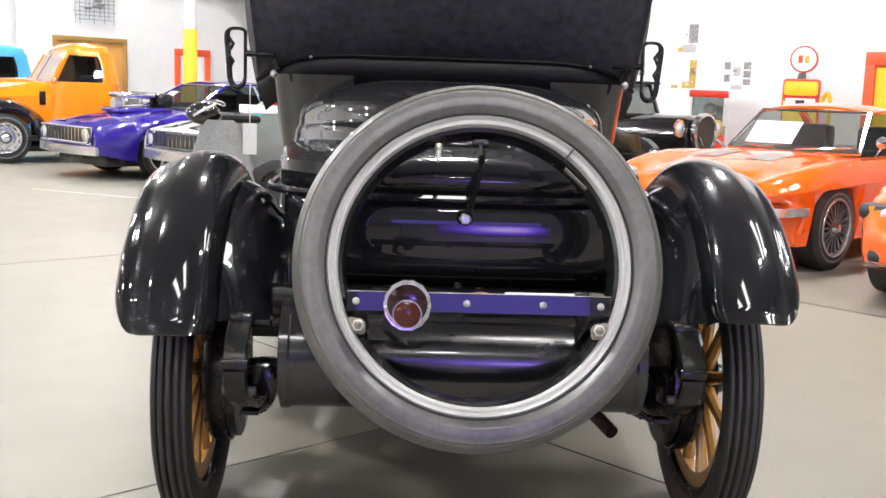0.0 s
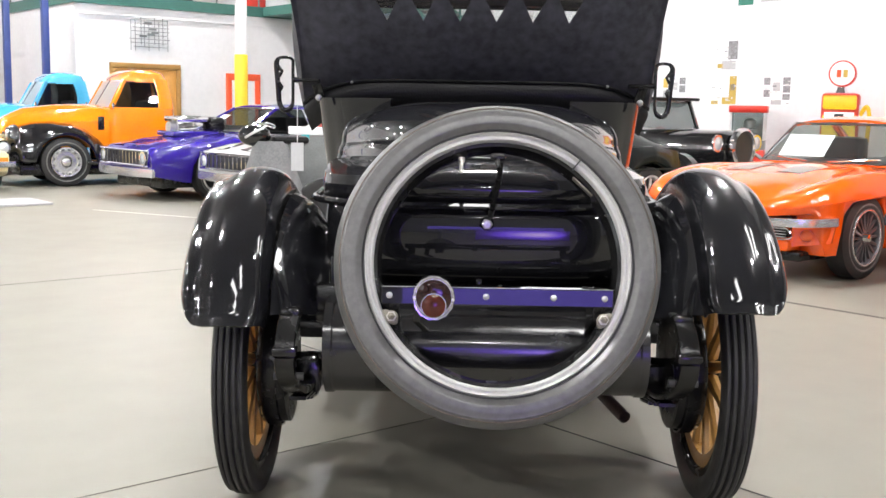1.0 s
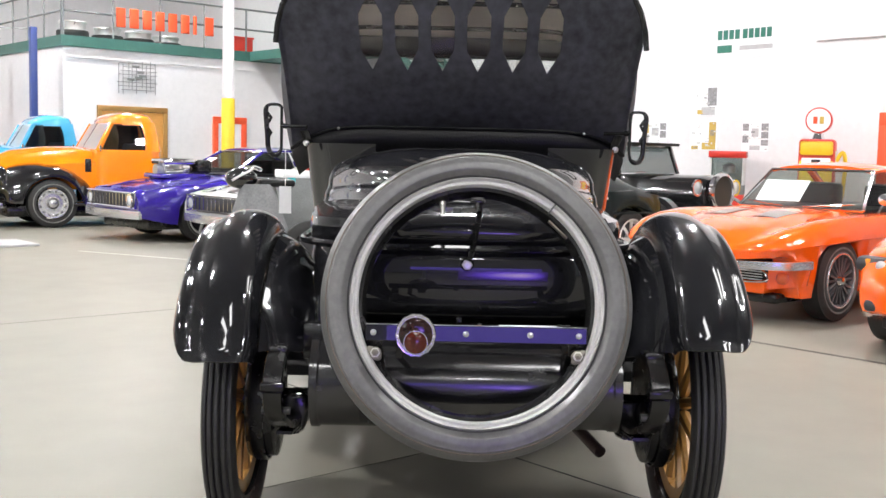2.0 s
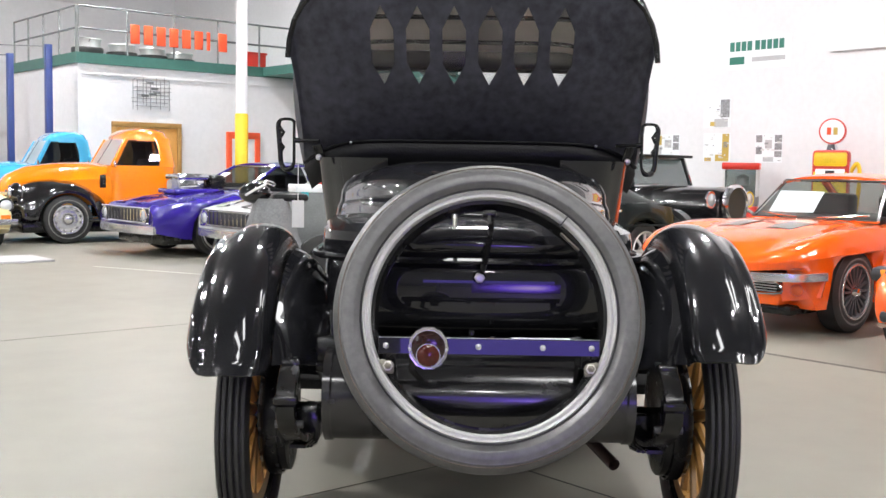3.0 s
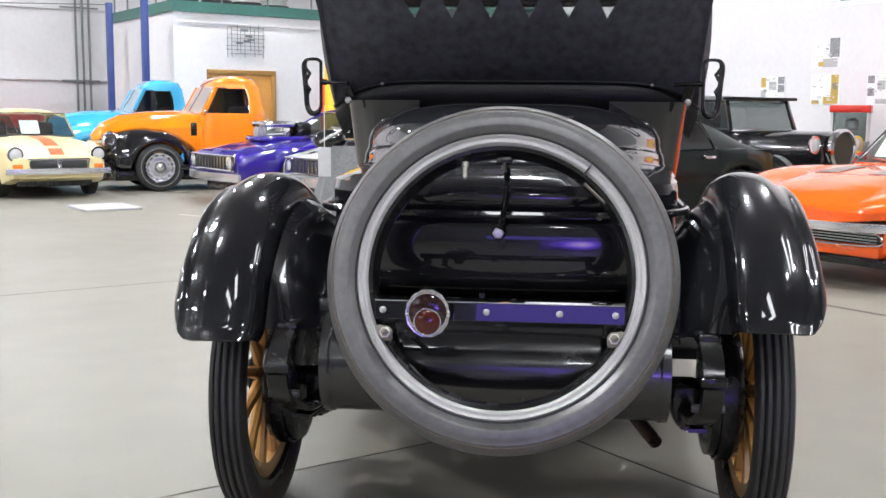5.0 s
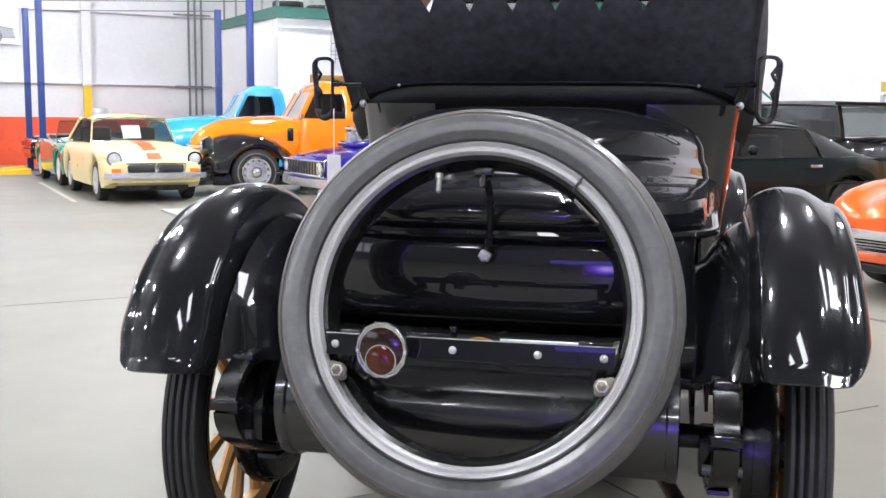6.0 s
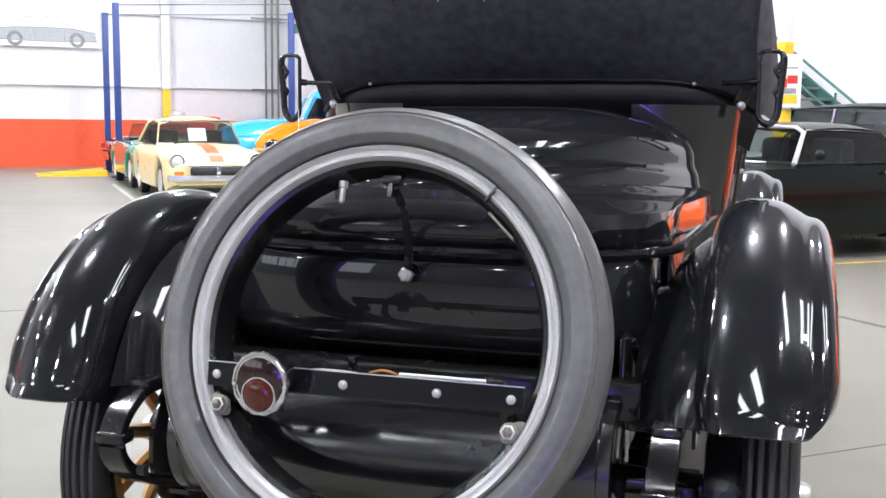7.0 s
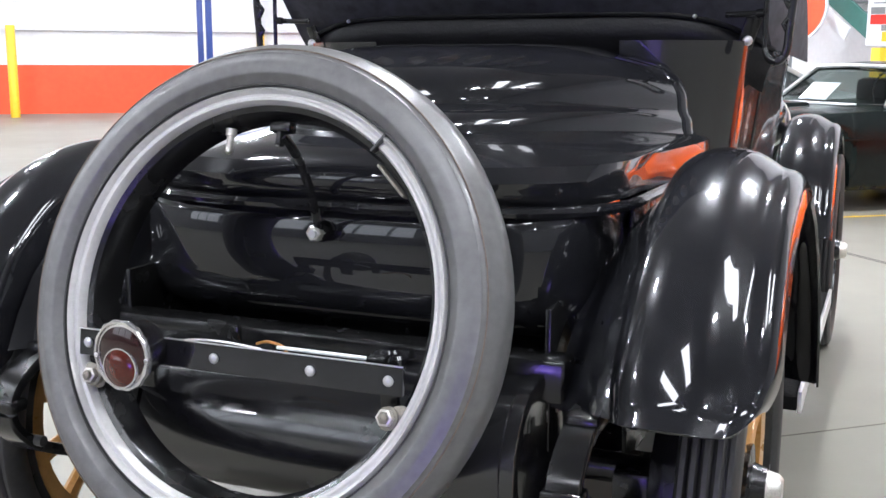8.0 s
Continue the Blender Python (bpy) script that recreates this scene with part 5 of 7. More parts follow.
# ---- dark fastback coupe
def fastback():
    h = -HA
    left = Vector((h.y, -h.x, 0)) * -1
    c = thing("fastback_coupe", pose(0.70, 11.85, 0, 0, 0, math.degrees(math.atan2(-h.x, h.y))), "dark green-grey fastback coupe with chrome window trim", "car")
    st = [(-1.80, 0.70, 0.70, 0.76), (-1.6, 0.86, 0.84, 0.88), (-1.05, 0.93, 0.90, 0.95), (-0.4, 0.92, 0.88, 0.94), (0.6, 0.92, 0.86, 0.90), (1.4, 0.92, 0.84, 0.88), (2.0, 0.86, 0.76, 0.80), (2.35, 0.70, 0.62, 0.66)]
    part("body", shell(st, [(-1.02, 0.40), (1.40, 0.39)], 0.22, 72, 0.95), P_CHARCOAL, c)
    for x, y in ((-0.78, 1.40), (0.78, 1.40), (-0.78, -1.02), (0.78, -1.02)):
        road_wheel(c, x, y, 0.335, 0.22, 1 if x > 0 else -1, M_ALU, 8, 0.66)
    # roof running down to the tail
    top = [(0.34, 0.575, 1.245), (0.2, 0.60, 1.265), (-0.1, 0.61, 1.28), (-0.45, 0.61, 1.265), (-0.7, 0.605, 1.21), (-0.95, 0.61, 1.13), (-1.18, 0.63, 1.04), (-1.38, 0.66, 0.965), (-1.55, 0.70, 0.91)]
    pts = smooth_path([(y, w, z) for y, w, z in top], 3)
    rf = part("roof", sheet([[Vector((w * u, y, z - 0.055 * abs(u) ** 3)) for u in [j / 7 - 1 for j in range(15)]] for y, w, z in pts], 0.02), P_CHARCOAL, c, "roof sloping down to the tail")
    for s in (-1, 1):
        lo, hi = Vector((s * 0.81, 0.60, 0.89)), Vector((s * 0.585, 0.30, 1.20))
        part("pillar", sweep([lo - Vector((s * 0.02, 0.01, 0)), hi - Vector((s * 0.02, 0.01, 0))], 0, flat=(0.03, 0.03)), P_CHARCOAL, rf)
        lr, hr = Vector((s * 0.815, -0.66, 0.90)), Vector((s * 0.615, -0.57, 1.175))
        g = part("side_window", sheet([[lo, lr], [hi, hr]]), M_GLASS, c, "side window")
        g.visible_shadow = False
        part("window_trim", sweep([lo, hi, hi.lerp(hr, 0.5) + Vector((0, 0, 0.012)), hr, lr], 0.010, 6), M_CHROME, g, "chrome window trim")
        rows = []
        for y, w, z in [q for q in pts if q.x < -0.56]:
            rows.append([Vector((s * lerp(0.835, w, f) + s * 0.02 * math.sin(math.pi * f), y, lerp(0.88, z - 0.05, f))) for f in (0, 0.2, 0.4, 0.6, 0.8, 1.0)])
        part("sail_panel", sheet(rows, 0.015), P_CHARCOAL, c)
        part("seat", box(s * 0.36 - 0.22, s * 0.36 + 0.22, -0.35, -0.15, 0.8, 1.12, 0.06), M_LEATHER, c)
    g = part("windscreen", sheet([[Vector((0.80 * u, 0.62 + 0.10 * (1 - u * u), 0.89)) for u in (-1, -0.5, 0, 0.5, 1)], [Vector((0.58 * u, 0.31 + 0.05 * (1 - u * u), 1.21)) for u in (-1, -0.5, 0, 0.5, 1)]]), M_GLASS, c, "curved raked windscreen")
    g.visible_shadow = False
    part("windscreen_trim", sweep([(-0.80, 0.62, 0.89), (-0.60, 0.34, 1.18), (-0.50, 0.345, 1.225), (0, 0.37, 1.24), (0.50, 0.345, 1.225), (0.60, 0.34, 1.18), (0.80, 0.62, 0.89)], 0.021, 6), M_ALU, g, "bright windscreen trim")
    part("interior", box(-0.74, 0.74, -1.2, 0.55, 0.80, 0.90, 0.01), M_LEATHER, c)
    part("steering_wheel", lathe([(-0.012, 0.18), (0, 0.19), (0.012, 0.18), (0, 0.168), (-0.012, 0.18)], 20, "y", (-0.36, 0.25, 1.0)), M_CHASSIS, c)
    part("dash_paper", sheet([[Vector((-0.05, 0.66, 0.93)), Vector((0.35, 0.66, 0.93))], [Vector((-0.05, 0.50, 1.08)), Vector((0.35, 0.50, 1.08))]], 0.002), M_PAPER, c, "white price sheet behind the windscreen")
    # white strip put in for the light that the cowl catches
    part("cowl_strip", box(-0.55, 0.30, 0.72, 0.84, 0.895, 0.91, 0.004), M_PAPER, c, "white strip for the bright sheen on the cowl")
    for s in (-1, 1):
        part("side_crease", sweep([(s * 0.90, -1.5, 0.64), (s * 0.934, -0.6, 0.64), (s * 0.934, 0.9, 0.63), (s * 0.92, 1.7, 0.61)], 0, flat=(0.014, 0.02)), P_CHARCOAL, c)
        d = part("door_handle", box(s * 0.925 - 0.012, s * 0.925 + 0.012, -0.52, -0.36, 0.80, 0.83, 0.008), M_CHROME, c, "chrome door handle")
        part("mirror", ball(0.06, (s * 0.95, 0.45, 0.98), 10, (1, 0.7, 0.8)), P_CHARCOAL, c)
    part("underbody", box(-0.72, 0.72, -1.5, 2, 0.17, 0.36, 0.02), M_CHASSIS, c)
    bumper(c, 2.40, 0.80, 0.45, M_CHROME)
    part("hood_scoop", box(-0.3, 0.3, 1.0, 1.5, 0.86, 0.92, 0.03), P_CHARCOAL, c)
    return c


fastback()


# ---- black 1930s sedan
def old_sedan():
    c = thing("vintage_sedan", at_heading((3.45, 13.15), -HB, 2.1), "black 1930s sedan with a chrome radiator shell", "car")
    st = [(-2.0, 0.55, 0.95, 1.0), (-1.5, 0.70, 1.05, 1.08), (0.75, 0.72, 1.05, 1.08), (0.98, 0.55, 1.02, 1.09), (1.9, 0.34, 0.98, 1.08), (1.98, 0.32, 0.96, 1.05)]
    part("body", shell(st, [], 0.35, 40, 0.9), P_GLOSSBLACK, c)
    for x, y in ((-0.70, 1.55), (0.70, 1.55), (-0.70, -1.2), (0.70, -1.2)):
        road_wheel(c, x, y, 0.36, 0.16, 1 if x > 0 else -1, M_RIM, 12, 0.72)
        rows = []
        for k in range(19):
            a = radians(lerp(10, 175, k / 18))
            rows.append([Vector((x + math.copysign(dx, x), y - r * math.cos(a), 0.36 + r * math.sin(a))) for dx, r in ((-0.14, 0.40), (-0.10, 0.44), (0, 0.455), (0.10, 0.44), (0.14, 0.39))])
        part("fender", sheet(rows, 0.01), P_GLOSSBLACK, c)
    cabin(c, 0.86, -1.5, 0.74, -1.35, 0.64, 0.60, 1.07, 1.50, M_LEATHER, split=0.62, sheet_at=None, post=P_GLOSSBLACK)
    part("roof_peak", box(-0.62, 0.62, 0.70, 0.90, 1.46, 1.50, 0.015), M_LEATHER, c, "front edge of the black soft top")
    part("radiator_shell", lathe([(1.97, 0.001), (1.97, 0.20), (2.0, 0.255), (2.06, 0.255), (2.08, 0.22), (2.05, 0.21)], 28, "y", (0, 0, 0.86)), M_CHROME, c, "round-topped chrome radiator shell")
    part("radiator_core", lathe([(2.05, 0.21), (2.055, 0.001)], 28, "y", (0, 0, 0.86)), M_GRILLE, c)
    for s in (-1, 1):
        round_lamp(c, s * 0.42, 1.95, 0.92, 0.10)
    bumper(c, 2.2, 0.75, 0.45, M_CHROME, 0.06)
    return c


old_sedan()


# ---- cream roadster coupe with an orange stripe, and a green one behind it
def british(name, front, pnt, label, stripe=None, open_top=False):
    c = thing(name, at_heading(front, -HB, 1.95), label, "car")
    st = [(-1.95, 0.62, 0.66, 0.74), (-1.6, 0.74, 0.78, 0.84), (-0.5, 0.76, 0.80, 0.86), (0.5, 0.76, 0.80, 0.87), (1.2, 0.75, 0.76, 0.83), (1.7, 0.72, 0.68, 0.73), (1.95, 0.64, 0.56, 0.60)]
    part("body", shell(st, [(-1.12, 0.34), (1.18, 0.34)], 0.20, 64, 0.93), pnt, c)
    for x, y in ((-0.63, 1.18), (0.63, 1.18), (-0.63, -1.12), (0.63, -1.12)):
        road_wheel(c, x, y, 0.30, 0.16, 1 if x > 0 else -1, M_ALU, 8)
    if open_top:
        g = part("windscreen", sheet([[Vector((-0.62, 0.42, 0.85)), Vector((0.62, 0.42, 0.85))], [Vector((-0.52, 0.2, 1.14)), Vector((0.52, 0.2, 1.14))]]), M_GLASS, c)
        g.visible_shadow = False
        part("windscreen_trim", sweep([(-0.62, 0.42, 0.85), (-0.52, 0.2, 1.14), (0.52, 0.2, 1.14), (0.62, 0.42, 0.85)], 0.014, 6), M_CHROME, c)
        part("interior", box(-0.58, 0.58, -0.7, 0.3, 0.82, 0.875, 0.01), M_LEATHER, c)
    else:
        cabin(c, 0.50, -1.5, 0.20, -0.75, 0.64, 0.56, 0.85, 1.255, pnt, slim=0.45, drop=0.09, sheet_at=(-0.14, 0.14))
        for s in (-1, 1):
            part("front_wing", ball(0.17, (s * 0.58, 1.42, 0.655), 18, (0.85, 2.7, 0.85)), pnt, c, "rounded front wing")
    g = part("grille", box(-0.40, 0.40, 1.90, 1.99, 0.44, 0.56, 0.03), M_GRILLE, c)
    part("grille_frame", sweep([(-0.42, 1.985, 0.57), (0.42, 1.985, 0.57), (0.40, 1.985, 0.43), (-0.40, 1.985, 0.43), (-0.42, 1.985, 0.57)], 0.012, 6), M_CHROME, g)
    part("grille_centre", box(-0.03, 0.03, 1.98, 2.0, 0.43, 0.57, 0.005), M_CHROME, g)
    for s in (-1, 1):
        round_lamp(c, s * 0.575, 1.90, 0.635, 0.10)
        part("turn_lamp", box(s * 0.56 - 0.07, s * 0.56 + 0.07, 1.90, 1.955, 0.44, 0.50, 0.01), mat("amber_lens", (0.8, 0.2, 0.02), 0.2), c)
    part("underbody", box(-0.52, 0.52, -1.6, 1.75, 0.17, 0.36, 0.02), M_CHASSIS, c)
    bumper(c, 2.06, 0.72, 0.40, M_BRIGHT, 0.08)
    if stripe:
        part("hood_stripe", sheet([[Vector((0.10, y, curve_at(st, y)[2] + 0.006)), Vector((-0.10, y, curve_at(st, y)[2] + 0.006))] for y in (0.62, 0.9, 1.2, 1.5, 1.75, 1.9)], 0.004), stripe, c, "orange hood stripe")
    return c


british("coupe", (-7.10, 14.10), P_CREAM, "cream yellow british coupe with an orange hood stripe", M_STRIPE)
british("open_roadster", (-9.55, 16.85), P_GREEN, "green open british roadster with chrome bumper", None, True)


# ---- black car showing its tail by the far wall
def tail_car():
    c = thing("black_roadster", pose(-12.75, 22.5, 0, 0, 0, -48), "black car with red tail lamps and a chrome bumper", "car")
    st = [(-1.95, 0.62, 0.66, 0.74), (-1.6, 0.74, 0.78, 0.84), (-0.5, 0.76, 0.80, 0.86), (0.5, 0.76, 0.80, 0.87), (1.2, 0.75, 0.76, 0.83), (1.7, 0.72, 0.68, 0.73), (1.95, 0.64, 0.56, 0.60)]
    part("body", shell(st, [(-1.12, 0.34), (1.18, 0.34)], 0.20, 48, 0.93), P_GLOSSBLACK, c)
    for x, y in ((-0.63, 1.18), (0.63, 1.18), (-0.63, -1.12), (0.63, -1.12)):
        road_wheel(c, x, y, 0.30, 0.16, 1 if x > 0 else -1, M_ALU, 8)
    part("interior", box(-0.58, 0.58, -0.7, 0.3, 0.80, 0.872, 0.01), M_LEATHER, c)
    for s in (-1, 1):
        part("tail_lamp", box(s * 0.52 - 0.08, s * 0.52 + 0.08, -2.0, -1.90, 0.56, 0.68, 0.02), M_REDPAINT, c, "red tail lamp")
    part("rear_bumper", sweep([Vector((0.70 * u, -2.05 + 0.10 * u * u, 0.46)) for u in [k / 6 - 1 for k in range(13)]], 0, flat=(0.05, 0.09)), M_CHROME, c, "chrome bumper")


tail_car()


# ---- pickup trucks
def pickup(front, pnt, fender_mat, label, turn=0.0):
    size = 0.95
    WY = 1.17
    base = pose(0, 0, 0, 0, 0, math.degrees(math.atan2(HA.x, -HA.y)) + turn)
    wheel = base @ Vector((-0.78 * size, WY * size, 0))
    c = thing("pickup_truck", pose(front[0] - wheel.x, front[1] - wheel.y, 0) @ base @ Matrix.Diagonal((size, size, size, 1)), label, "truck")
    st = [(0.35, 0.76, 1.16, 1.32), (0.7, 0.72, 1.16, 1.35), (1.2, 0.62, 1.14, 1.33), (1.7, 0.50, 1.07, 1.26), (2.0, 0.40, 0.97, 1.12), (2.16, 0.28, 0.82, 0.92)]
    part("hood", shell(st, [], 0.62, 40, 0.80), pnt, c, "long rounded hood")
    # cab: sections from the sill to the roof, rounded at the back
    rr = []
    for z, yf, yr, w in ((0.42, 0.48, -0.62, 0.80), (0.75, 0.50, -0.68, 0.85), (1.05, 0.50, -0.70, 0.86), (1.30, 0.46, -0.70, 0.84)):
        ring = []
        for k in range(28):
            a = 2 * math.pi * k / 28
            cx, sy = math.cos(a), math.sin(a)
            ring.append(Vector((w * math.copysign(abs(cx) ** 0.35, cx), (yf + yr) / 2 + (yf - yr) / 2 * math.copysign(abs(sy) ** 0.35, sy), z)))
        rr.append(ring)
    part("cab", rings(rr), pnt, c)
    rr = []
    for z, yf, yr, w in ((1.72, 0.20, -0.60, 0.74), (1.80, 0.19, -0.60, 0.735), (1.88, 0.12, -0.56, 0.69), (1.93, 0.0, -0.45, 0.56), (1.945, -0.1, -0.3, 0.3)):
        ring = []
        for k in range(28):
            a = 2 * math.pi * k / 28
            cx, sy = math.cos(a), math.sin(a)
            ring.append(Vector((w * math.copysign(abs(cx) ** 0.5, cx), (yf + yr) / 2 + (yf - yr) / 2 * math.copysign(abs(sy) ** 0.5, sy), z)))
        rr.append(ring)
    rf = part("roof", rings(rr), pnt, c)
    for s in (-1, 1):
        part("front_pillar", sweep([(s * 0.78, 0.42, 1.28), (s * 0.70, 0.17, 1.75)], 0, flat=(0.07, 0.06)), pnt, c)
        rows = []
        for k in range(9):
            f = k / 8
            z = lerp(1.28, 1.78, f)
            yf, w = lerp(-0.36, -0.30, f) - 0.04 * math.sin(math.pi * f), lerp(0.845, 0.735, f)
            rows.append([Vector((s * w, yf, z)), Vector((s * w, lerp(-0.52, -0.46, f), z)), Vector((s * (w - 0.06), lerp(-0.64, -0.56, f), z)), Vector((s * (w - 0.20), lerp(-0.69, -0.595, f), z)), Vector((s * (w - 0.32), lerp(-0.70, -0.60, f), z))])
        part("cab_quarter", sheet(rows, 0.03), pnt, c, "rounded rear quarter of the cab")
        # dark sheet put in so the cab looks dim through its windows
        part("cab_lining", sheet([[v + Vector((-s * 0.045, 0.035, 0)) for v in row] for row in rows], 0.004), M_LEATHER, c, "dark sheet for the dim inside of the cab")
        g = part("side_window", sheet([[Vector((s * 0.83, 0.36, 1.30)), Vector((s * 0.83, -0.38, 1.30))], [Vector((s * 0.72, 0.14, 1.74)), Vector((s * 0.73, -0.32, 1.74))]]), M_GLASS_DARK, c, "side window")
        g.visible_shadow = False
        rows = []
        tops = [(0.46, 0.60), (0.60, 0.78), (0.80, 0.93), (1.05, 1.02), (1.35, 1.04), (1.65, 1.01), (1.85, 0.95), (1.98, 0.86), (2.05, 0.76)]
        for k in range(41):
            y = lerp(0.46, 2.05, k / 40)
            zt = curve_at(tops, y)[0]
            z0 = 0.40 + 0.10 * max(0, (y - 1.8) / 0.25)
            if abs(y - WY) < 0.47:
                z0 = max(z0, 0.36 + math.sqrt(0.47 ** 2 - (y - WY) ** 2))
            z0 = min(z0, zt - 0.08)
            tuck = 0.16 * max(0.0, (y - 1.80) / 0.25) ** 2
            rows.append([Vector((s * x, y, z)) for x, z in ((0.34, zt + 0.02), (0.48, zt + 0.025), (0.64, zt), (0.80 - tuck * 0.6, zt - 0.06 * min(1, (zt - z0) / 0.3)), (0.90 - tuck, lerp(zt, z0, 0.42)), (0.945 - tuck, lerp(zt, z0, 0.75)), (0.94 - tuck, z0))])
        f = part("front_fender", sheet(rows, 0.012), fender_mat, c, "bulbous front fender")
        part("fender_nose", ball(0.25, (s * 0.60, 1.92, 0.74), 18, (1.1, 0.62, 1.05)), fender_mat, f)
        round_lamp(c, s * 0.68, 2.04, 0.84, 0.10)
        part("inner_arch", box(s * 0.40 - 0.02, s * 0.40 + 0.02, 0.75, 2.0, 0.35, 0.95, 0.01), M_CHASSIS, c)
        part("running_board", box(s * 0.82 - 0.12, s * 0.82 + 0.12, -0.8, 0.85, 0.36, 0.42, 0.02), fender_mat, c)
        part("mirror", ball(0.06, (s * 0.95, 0.42, 1.32), 10, (0.6, 0.4, 1)), M_CHROME, c)
        part("turn_lamp", ball(0.04, (s * 0.76, 2.06, 0.66), 8), M_STRIPE, c)
        part("hood_vent", box(s * 0.735 - 0.01, s * 0.735 + 0.02, 0.52, 0.62, 0.92, 1.14, 0.005), M_CHASSIS, c, "dark cowl vent")
    # the screen's paleness is painted glare, mixed into its glass
    g = part("windscreen", sheet([[Vector((-0.76, 0.43, 1.30)), Vector((0, 0.50, 1.30)), Vector((0.76, 0.43, 1.30))], [Vector((-0.69, 0.18, 1.75)), Vector((0, 0.22, 1.75)), Vector((0.69, 0.18, 1.75))]]), M_GLASS_GLARE, c, "two piece windscreen clouded with painted glare")
    g.visible_shadow = False
    part("windscreen_bar", sweep([(0, 0.50, 1.30), (0, 0.22, 1.76)], 0.014, 6), M_CHROME, c)
    part("rear_cab_wall", box(-0.55, 0.55, -0.69, -0.64, 1.15, 1.45, 0.01), pnt, c)
    part("bench_seat", box(-0.62, 0.62, -0.60, -0.35, 0.95, 1.42, 0.06), M_LEATHER, c)
    part("dashboard", box(-0.72, 0.72, 0.24, 0.40, 1.05, 1.32, 0.03), M_LEATHER, c)
    part("steering_wheel", lathe([(-0.012, 0.20), (0, 0.215), (0.012, 0.20), (0, 0.188), (-0.012, 0.20)], 20, "y", (0.35, 0.12, 1.34)), M_CHASSIS, c)
    for k in range(5):
        part("grille_bar", sweep([Vector((0.62 * u, 2.20 - 0.16 * u * u, 0.52 + 0.075 * k)) for u in [j / 6 - 1 for j in range(13)]], 0, flat=(0.03, 0.05)), M_CHROME, c, "chrome grille bar")
    part("grille_back", box(-0.50, 0.50, 1.95, 2.06, 0.45, 0.88, 0.02), M_GRILLE, c)
    part("underbody", box(-0.62, 0.62, -2.6, 1.85, 0.17, 0.36, 0.02), M_CHASSIS, c)
    bumper(c, 2.34, 0.88, 0.42, M_BRIGHT, 0.13)
    bed = part("bed", box(-0.72, 0.72, -2.9, -0.80, 0.55, 1.02, 0.02), fender_mat, c)
    for s in (-1, 1):
        rows = []
        for k in range(15):
            a = radians(lerp(5, 175, k / 14))
            rows.append([Vector((s * x, -1.6 - r * math.cos(a), 0.38 + r * math.sin(a))) for x, r in ((0.72, 0.46), (0.82, 0.48), (0.92, 0.45), (0.95, 0.38))])
        part("rear_fender", sheet(rows, 0.012), fender_mat, bed)
    for x, y in ((-0.78, WY), (0.78, WY), (-0.80, -1.6), (0.80, -1.6)):
        road_wheel(c, x, y, 0.40, 0.25, 1 if x > 0 else -1, M_BRIGHT, 0, 0.56, True)
    return c


pickup((-6.35, 15.9), P_TRUCK, P_GLOSSBLACK, "orange 1950s pickup truck with black fenders", -9)
pickup((-8.5, 18.1), P_BLUE, P_BLUE, "sky blue 1950s pickup truck", -9)


# ---------------------------------------------------------------- fittings of the hall
def room_thing(name, a, b, z, label, category, group="", turn=0):
    return thing(name, ROOM @ pose(a, b, z, 0, 0, turn), label, category, group)


# steel pole with a yellow guard
t = thing("steel_pole", pose(-4.05, 18.0, 0), "white round steel pole with a yellow lower sleeve", "pole")
part("pole", lathe([(2.17, 0.10), (HIGH - 0.01, 0.10)], 20, "z"), M_WALL, t)
part("sleeve", lathe([(0.0, 0.115), (2.15, 0.115), (2.17, 0.105)], 20, "z"), M_YELLOW, t, "yellow painted sleeve")
t = thing("steel_pole", ROOM @ pose(-0.45, 26.5, 0), "slim white steel pole with a yellow lower sleeve", "pole")
part("pole", lathe([(2.1, 0.085), (HIGH - 0.01, 0.085)], 20, "z"), M_WALL, t)
part("sleeve", lathe([(0.0, 0.105), (2.08, 0.105), (2.10, 0.09)], 20, "z"), M_YELLOW, t, "yellow painted sleeve")
# poster pole beside the dark coupe
t = room_thing("poster_pole", 9.27, 9.37, 0, "white steel post with yellow bands and a paper poster", "post")
part("post", box(-0.063, 0.063, -0.063, 0.063, 0, HIGH - 0.01, 0.01), M_WALL, t)
part("guard", box(-0.070, 0.070, -0.070, 0.070, 0, 1.42, 0.008), M_YELLOW, t, "yellow guard")
part("band", box(-0.067, 0.067, -0.067, 0.067, 2.03, 2.16, 0.005), M_YELLOW, t, "yellow band")
q = pose(0, 0, 0, 0, 0, -42)
pp = part("poster", box(-0.15, 0.19, -0.105, -0.101, 1.44, 2.02, 0, q), M_PAPER, t, "white poster with a red picture")
part("poster_title", box(-0.10, 0.15, -0.1065, -0.1055, 1.865, 1.880, 0, q), M_BAR, pp)
part("poster_picture", box(-0.12, 0.02, -0.1065, -0.1055, 1.76, 1.83, 0, q), M_GREY, pp)
part("poster_red", add_box(box(-0.12, 0.04, -0.1085, -0.1075, 1.655, 1.755, 0, q), 0.042, 0.15, -0.108, -0.107, 1.70, 1.79, 0, q), M_REDPAINT, pp)
part("poster_dark", box(-0.01, 0.14, -0.1075, -0.1065, 1.59, 1.65, 0, q), M_BAR, pp)
part("poster_yellow", box(0.0, 0.15, -0.1065, -0.1055, 1.48, 1.58, 0, q), M_YELLOW, pp)

